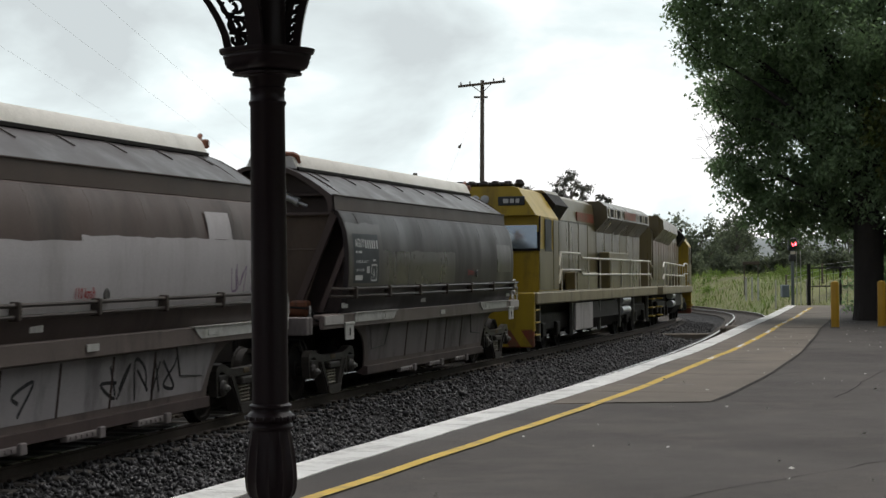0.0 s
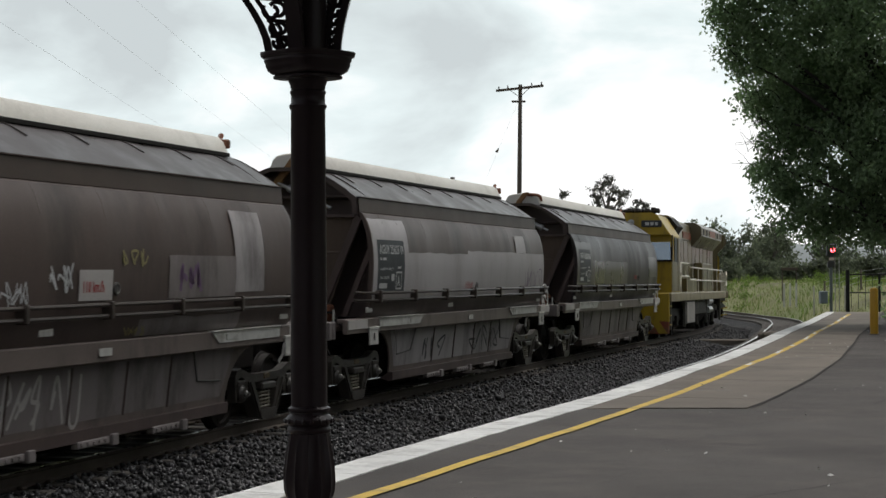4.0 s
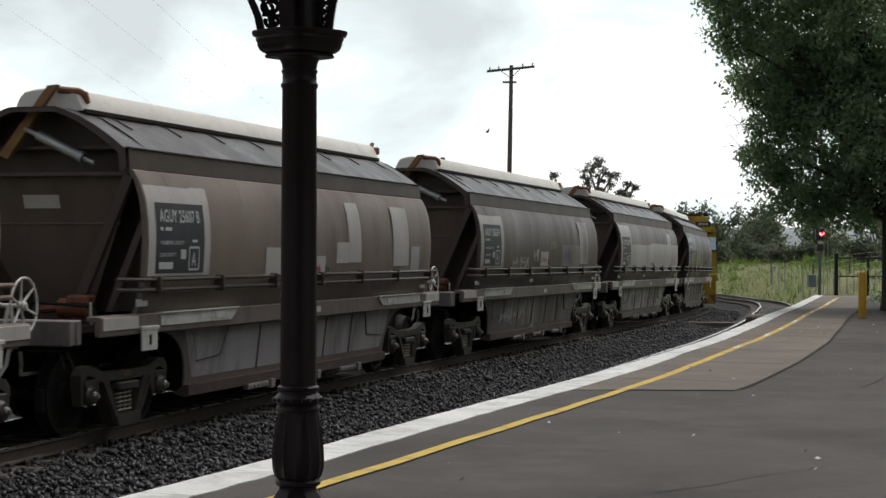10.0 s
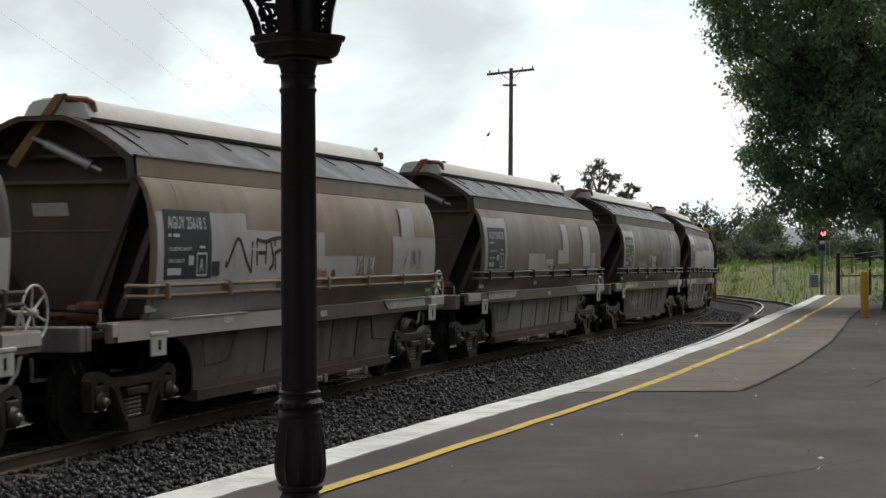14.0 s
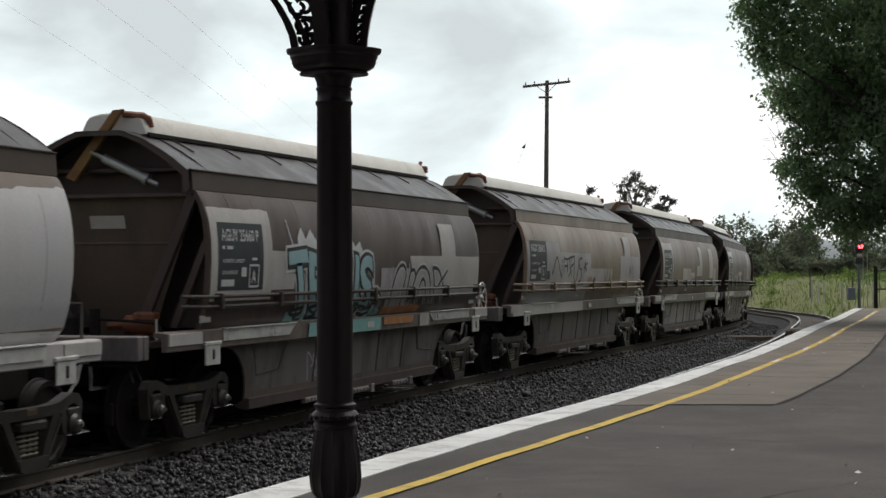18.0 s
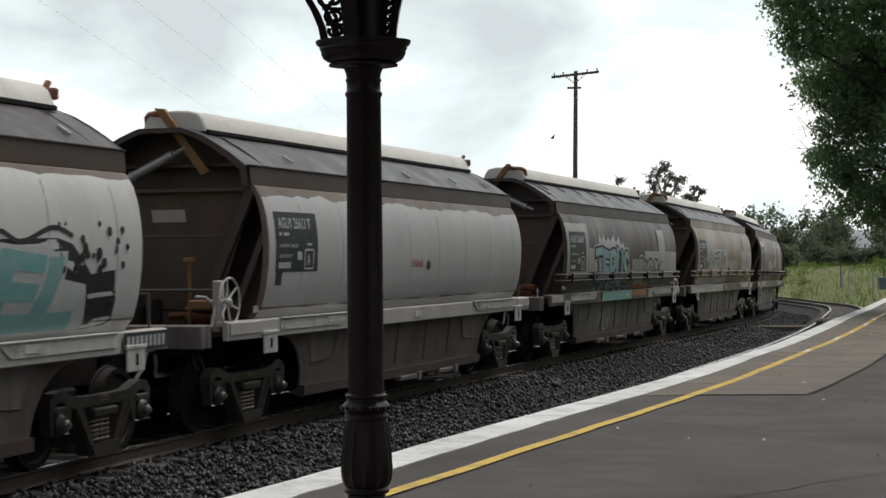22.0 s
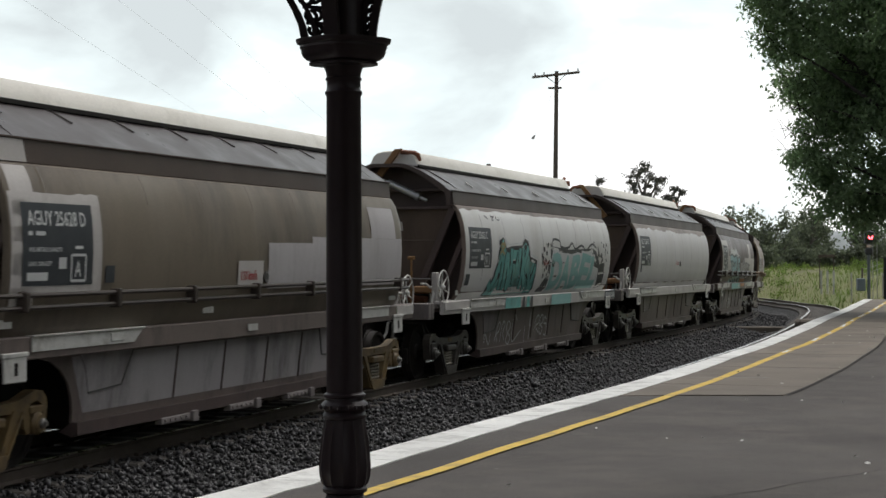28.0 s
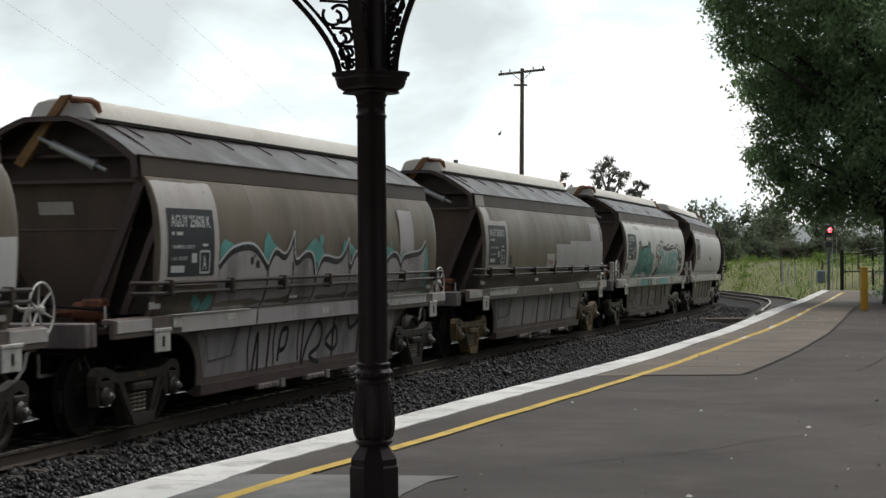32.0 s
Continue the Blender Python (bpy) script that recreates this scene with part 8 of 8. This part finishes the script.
def telegraph_pole():
    x, y = 4.62, 88.0
    t = thing("telegraph_pole", "weathered timber telegraph pole with one crossarm", "pole", at=(x, y, -1.0))
    part("post", Geo().tube([(-0.17, 0, 0), (0.0, 0, 6), (0.09, 0, 12.4)], [0.15, 0.125, 0.095], 12), POLE_WOOD, t)
    part("crossarm", Geo().box(-1.2, 1.2, -0.07, 0.07, -0.06, 0.06, 0.015, Matrix.Translation((0.05, -0.18, 12.2)) @ Matrix.Rotation(radians(-6), 4, "Y")), POLE_WOOD, t, "slightly tilted crossarm")
    part("lower_arm", Geo().box(-0.35, 0.35, -0.05, 0.05, 11.5, 11.6, 0.01), POLE_WOOD, t)
    for d in (-1.05, -0.6, 0.6, 1.1):
        part("insulator", Geo().lathe([(0.02, 0), (0.045, 0.04), (0.03, 0.08), (0.045, 0.1), (0.02, 0.15)], 10, Matrix.Translation((0.05 + d, -0.18, 12.26 + 0.105 * d))), GALV, t)
    part("brace", Geo().tube([(-0.45, -0.12, 12.12), (0.05, -0.12, 11.75), (0.55, -0.12, 12.22)], 0.02, 6), POLE_WOOD, t)
    part("stay_wire", Geo().tube([(0.0, 0, 11.6), (-3.6, 0, 3.0), (-5.2, 0, 0.2)], 0.003, 5), POLE_WOOD, t)
    part("stay_marker", Geo().add([(-1.2, -0.02, 9.0), (-1.05, -0.02, 8.98), (-0.98, 0, 9.25), (-1.14, -0.03, 9.1), (-1.32, 0, 8.82)], [(0, 1, 2, 3), (0, 3, 4)]), POLE_WOOD, t, "dark tattered marker on the stay")


telegraph_pole()
vp = thing("vent_pipe", "short dark vent pipe seen over the wagons", "pipe", at=(1.3, 90.0, -1.0))
part("pipe", Geo().tube([(0, 0, 0), (0, 0, 7.6)], 0.09, 10), POLE_WOOD, vp)
part("cowl", Geo().tube([(0, 0, 7.55), (0, 0, 7.85)], 0.12, 10), POLE_WOOD, vp, "pipe cap")

# overhead wires to the west
WIRE = material("wire_grey", (0.55, 0.56, 0.57), 0.6, metal=0.0, scale=3, bump=0)
wires = thing("overhead_wires", "thin overhead power wires crossing the sky", "wire", kind="structure")
for a, b in (((-9.4, 40, 9.2), (1.5, 150, 3.6)), ((-10.4, 40, 8.25), (1.0, 150, 2.6)), ((-7.3, 40, 8.9), (3.5, 150, 3.6))):
    p, q = Vector(a), Vector(b)
    part("wire", Geo().tube([p.lerp(q, i / 16) - Vector((0, 0, 1.2 * math.sin(math.pi * i / 16))) for i in range(17)], 0.0022, 5), WIRE, wires)


def signal():
    t = thing("railway_signal", "grey post signal showing a red light", "signal", at=(23.1, 100.0, -0.25))
    part("post", Geo().tube([(0, 0, -0.4), (0, 0, 2.6)], 0.075, 10), material("signal_grey", (0.16, 0.19, 0.21), 0.5, scale=3, bump=0.05), t, "blue-grey post")
    part("head", Geo().box(-0.2, 0.2, -0.1, 0.14, 2.5, 3.12, 0.05), LABEL_DARK, t, "black signal head")
    part("hood", Geo().tube([(0, -0.08, 2.82), (0, -0.36, 2.84)], 0.14, 14, caps=False), LABEL_DARK, t)
    part("red_light", Geo().lathe([(0.0, 0.02), (0.07, 0.015), (0.11, 0.0)], 20, Matrix.Translation((0, -0.4, 2.82)) @ Matrix.Rotation(radians(90), 4, "X")), material("red_lamp", (0.5, 0.02, 0.02), 0.3, glow=(1.0, 0.06, 0.08, 12.0), bump=0, scale=1), t, "glowing red lens")
    part("lower_head", Geo().box(-0.17, 0.17, -0.1, 0.1, 1.98, 2.3, 0.05), LABEL_DARK, t, "black lower unit")
    part("number_plate", Geo().box(-0.12, 0.12, -0.12, -0.1, 2.33, 2.46, 0.01), WHITE, t)
    part("location_box", Geo().box(-0.55, -0.2, -0.2, 0.25, 0.25, 0.85, 0.03), material("box_blue_grey", (0.2, 0.25, 0.3), 0.5, scale=4, bump=0.04), t, "small blue-grey cabinet")
    for d in (-0.85, 0.65):
        part("white_post", Geo().tube([(d, -0.1, -0.3), (d, -0.1, 1.1)], 0.035, 8), WHITE, t)
    part("ladder", Geo().tube([(0.22, 0.1, -0.3), (0.22, 0.1, 2.5)], 0.02, 6).tube([(0.42, 0.1, -0.3), (0.42, 0.1, 2.5)], 0.02, 6), GALV, t)

    t.scale = (1.19, 1.19, 1.19)


signal()
first = None
for x in (22.85, 23.24, 23.63):
    if first is None:
        first = solo("marker_stake", Geo().box(-0.05, 0.05, -0.05, 0.05, -0.5, 1.0, 0.01), EDGE_WHITE, "white painted marker stake standing in grass", "stake", "stakes by the line")
        first.location = (x, 112, 0.1)
    else:
        copy_thing(first, Matrix.Translation((x, 112, 0.1)))
fr = thing("sign_frame", "rusty pipe frame with a small board in the grass", "sign", at=(23.6, 114, 0.2))
part("leg", Geo().tube([(-0.45, 0, -0.3), (-0.45, 0, 1.85)], 0.035, 8), RAIL_RUST, fr)
part("leg", Geo().tube([(0.45, 0, -0.3), (0.45, 0, 1.85)], 0.035, 8), RAIL_RUST, fr)
part("board", Geo().box(-0.55, 0.55, -0.04, 0.04, 1.72, 1.92, 0.02), RAIL_RUST, fr, "weathered board")


def end_fence():
    FENCE = material("fence_steel", (0.035, 0.035, 0.036), 0.55, metal=0.3, scale=4, bump=0.05)
    t = thing("platform_fence", "dark steel post and rail fence at the platform end", "fence")
    xs = (11.45, 12.35, 13.0, 13.9, 15.0, 16.2)
    for i, x in enumerate(xs):
        h = 1.12 if i in (0,) else 1.02
        part("post", Geo().tube([(x, 47.6 + 0.1 * i, PLATFORM - 0.9), (x, 47.6 + 0.1 * i, PLATFORM + h)], 0.055 if i == 0 else 0.035, 8), FENCE, t)
    for z in (0.5, 1.0):
        part("rail", Geo().tube([(xs[0], 47.6, PLATFORM + z), (xs[-1], 48.1, PLATFORM + z)], 0.02, 6), FENCE, t)
    for i in range(24):
        x = xs[0] + (xs[-1] - xs[0]) * (i + 0.5) / 24
        part("bar", Geo().tube([(x, 47.6 + 0.02 * i, PLATFORM + 0.05), (x, 47.6 + 0.02 * i, PLATFORM + 1.0)], 0.008, 5), FENCE, t)
    b = thing("line_fence", "old timber post and wire fence behind the signal", "fence")
    for i in range(9):
        x, y = 25.0 + i * 2.4, 110 + i * 0.4
        z = float(ground_height(np.array([x]), np.array([y]))[0])
        part("post", Geo().tube([(x, y, z - 0.3), (x, y, z + 1.25)], 0.07, 7), POLE_WOOD, b)
    for h in (0.5, 0.85, 1.15):
        part("wire", Geo().tube([(25.0 + i * 2.4, 110 + i * 0.4, float(ground_height(np.array([25.0 + i * 2.4]), np.array([110 + i * 0.4]))[0]) + h) for i in range(9)], 0.012, 5), GALV, b)


end_fence()
bo = thing("bollard", "yellow painted steel bollard standing on the platform", "bollard", "yellow bollards", at=(7.9, 30.9, PLATFORM))
part("post", Geo().lathe([(0.072, -0.1), (0.072, 0.79), (0.06, 0.82), (0.0, 0.835)], 20), BOLLARD, bo, "yellow tube")
part("collar", Geo().lathe([(0.1, 0.0), (0.098, 0.012), (0.073, 0.018)], 20), CONCRETE, bo, "concrete footing")
copy_thing(bo, Matrix.Translation((8.78, 31.05, PLATFORM)))

# concrete trough lid and block by the junction, pale plank on the stones
tr = solo("cable_trough", Geo().box(-1.8, 1.8, -0.25, 0.25, -0.2, 0.14, 0.03, Matrix.Translation((10.6, 63.5, -0.62)) @ Matrix.Rotation(radians(-6), 4, "Z")), CONCRETE, "grey concrete trough lid across the ballast", "trough")
solo("junction_block", Geo().box(-0.5, 0.5, -0.4, 0.4, -0.3, 0.32, 0.08, Matrix.Translation((11.6, 58.5, -0.35))), CONCRETE, "weathered concrete block beside the rail", "block")

solo("plank", Geo().box(-0.5, 0.5, -0.05, 0.05, -0.02, 0.02, 0.008, Matrix.Translation((-3.75, 17.15, -0.36)) @ Matrix.Rotation(radians(48), 4, "Z") @ Matrix.Rotation(radians(3), 4, "Y")), PATCH, "pale broken plank lying on the ballast", "plank")


def litter():
    """Small pale crumbs and leaf scraps on the platform."""
    rng = random.Random(8)
    g = Geo()
    for _ in range(260):
        y, d = rng.uniform(7, 34), rng.uniform(0.7, 9)
        p, a, s = edge_point(y, d, PLATFORM + 0.008), rng.uniform(0, 6.3), rng.uniform(0.006, 0.022)
        e, f = Vector((math.cos(a), math.sin(a), 0)) * s, Vector((-math.sin(a), math.cos(a), 0.3)) * s * 0.6
        g.add([p - e, p - f, p + e, p + f + Vector((0, 0, 0.006))], [(0, 1, 2), (0, 2, 3)])
    o = part("litter", g, WHITE, None, angle=0)
    tagged(o, "tiny pale crumbs and leaf scraps on the asphalt", "litter", kind="stuff")


litter()


# leaf clumps out of view on the right, added to darken the wagons' reflections
tl = []
rt = random.Random(21)
for i in range(26):
    y = 8 + i * 5.2
    x = 16 + 0.36 * y + rt.uniform(-2, 2)
    for k in range(10):
        tl.append((x + rt.uniform(-2, 2), y + rt.uniform(-2, 2), rt.uniform(1.5, 14.0), rt.uniform(2.2, 3.4)))
tree_line = new("tree_line", leaf_mesh("tree_line", LEAF, tl, 0.8, 16, 0.75, 4, 0.3, 0.9, 1.2))
tagged(tree_line, "unseen row of dark leaf clumps added to darken the wagons' reflections", "trees", kind="stuff")


motions()
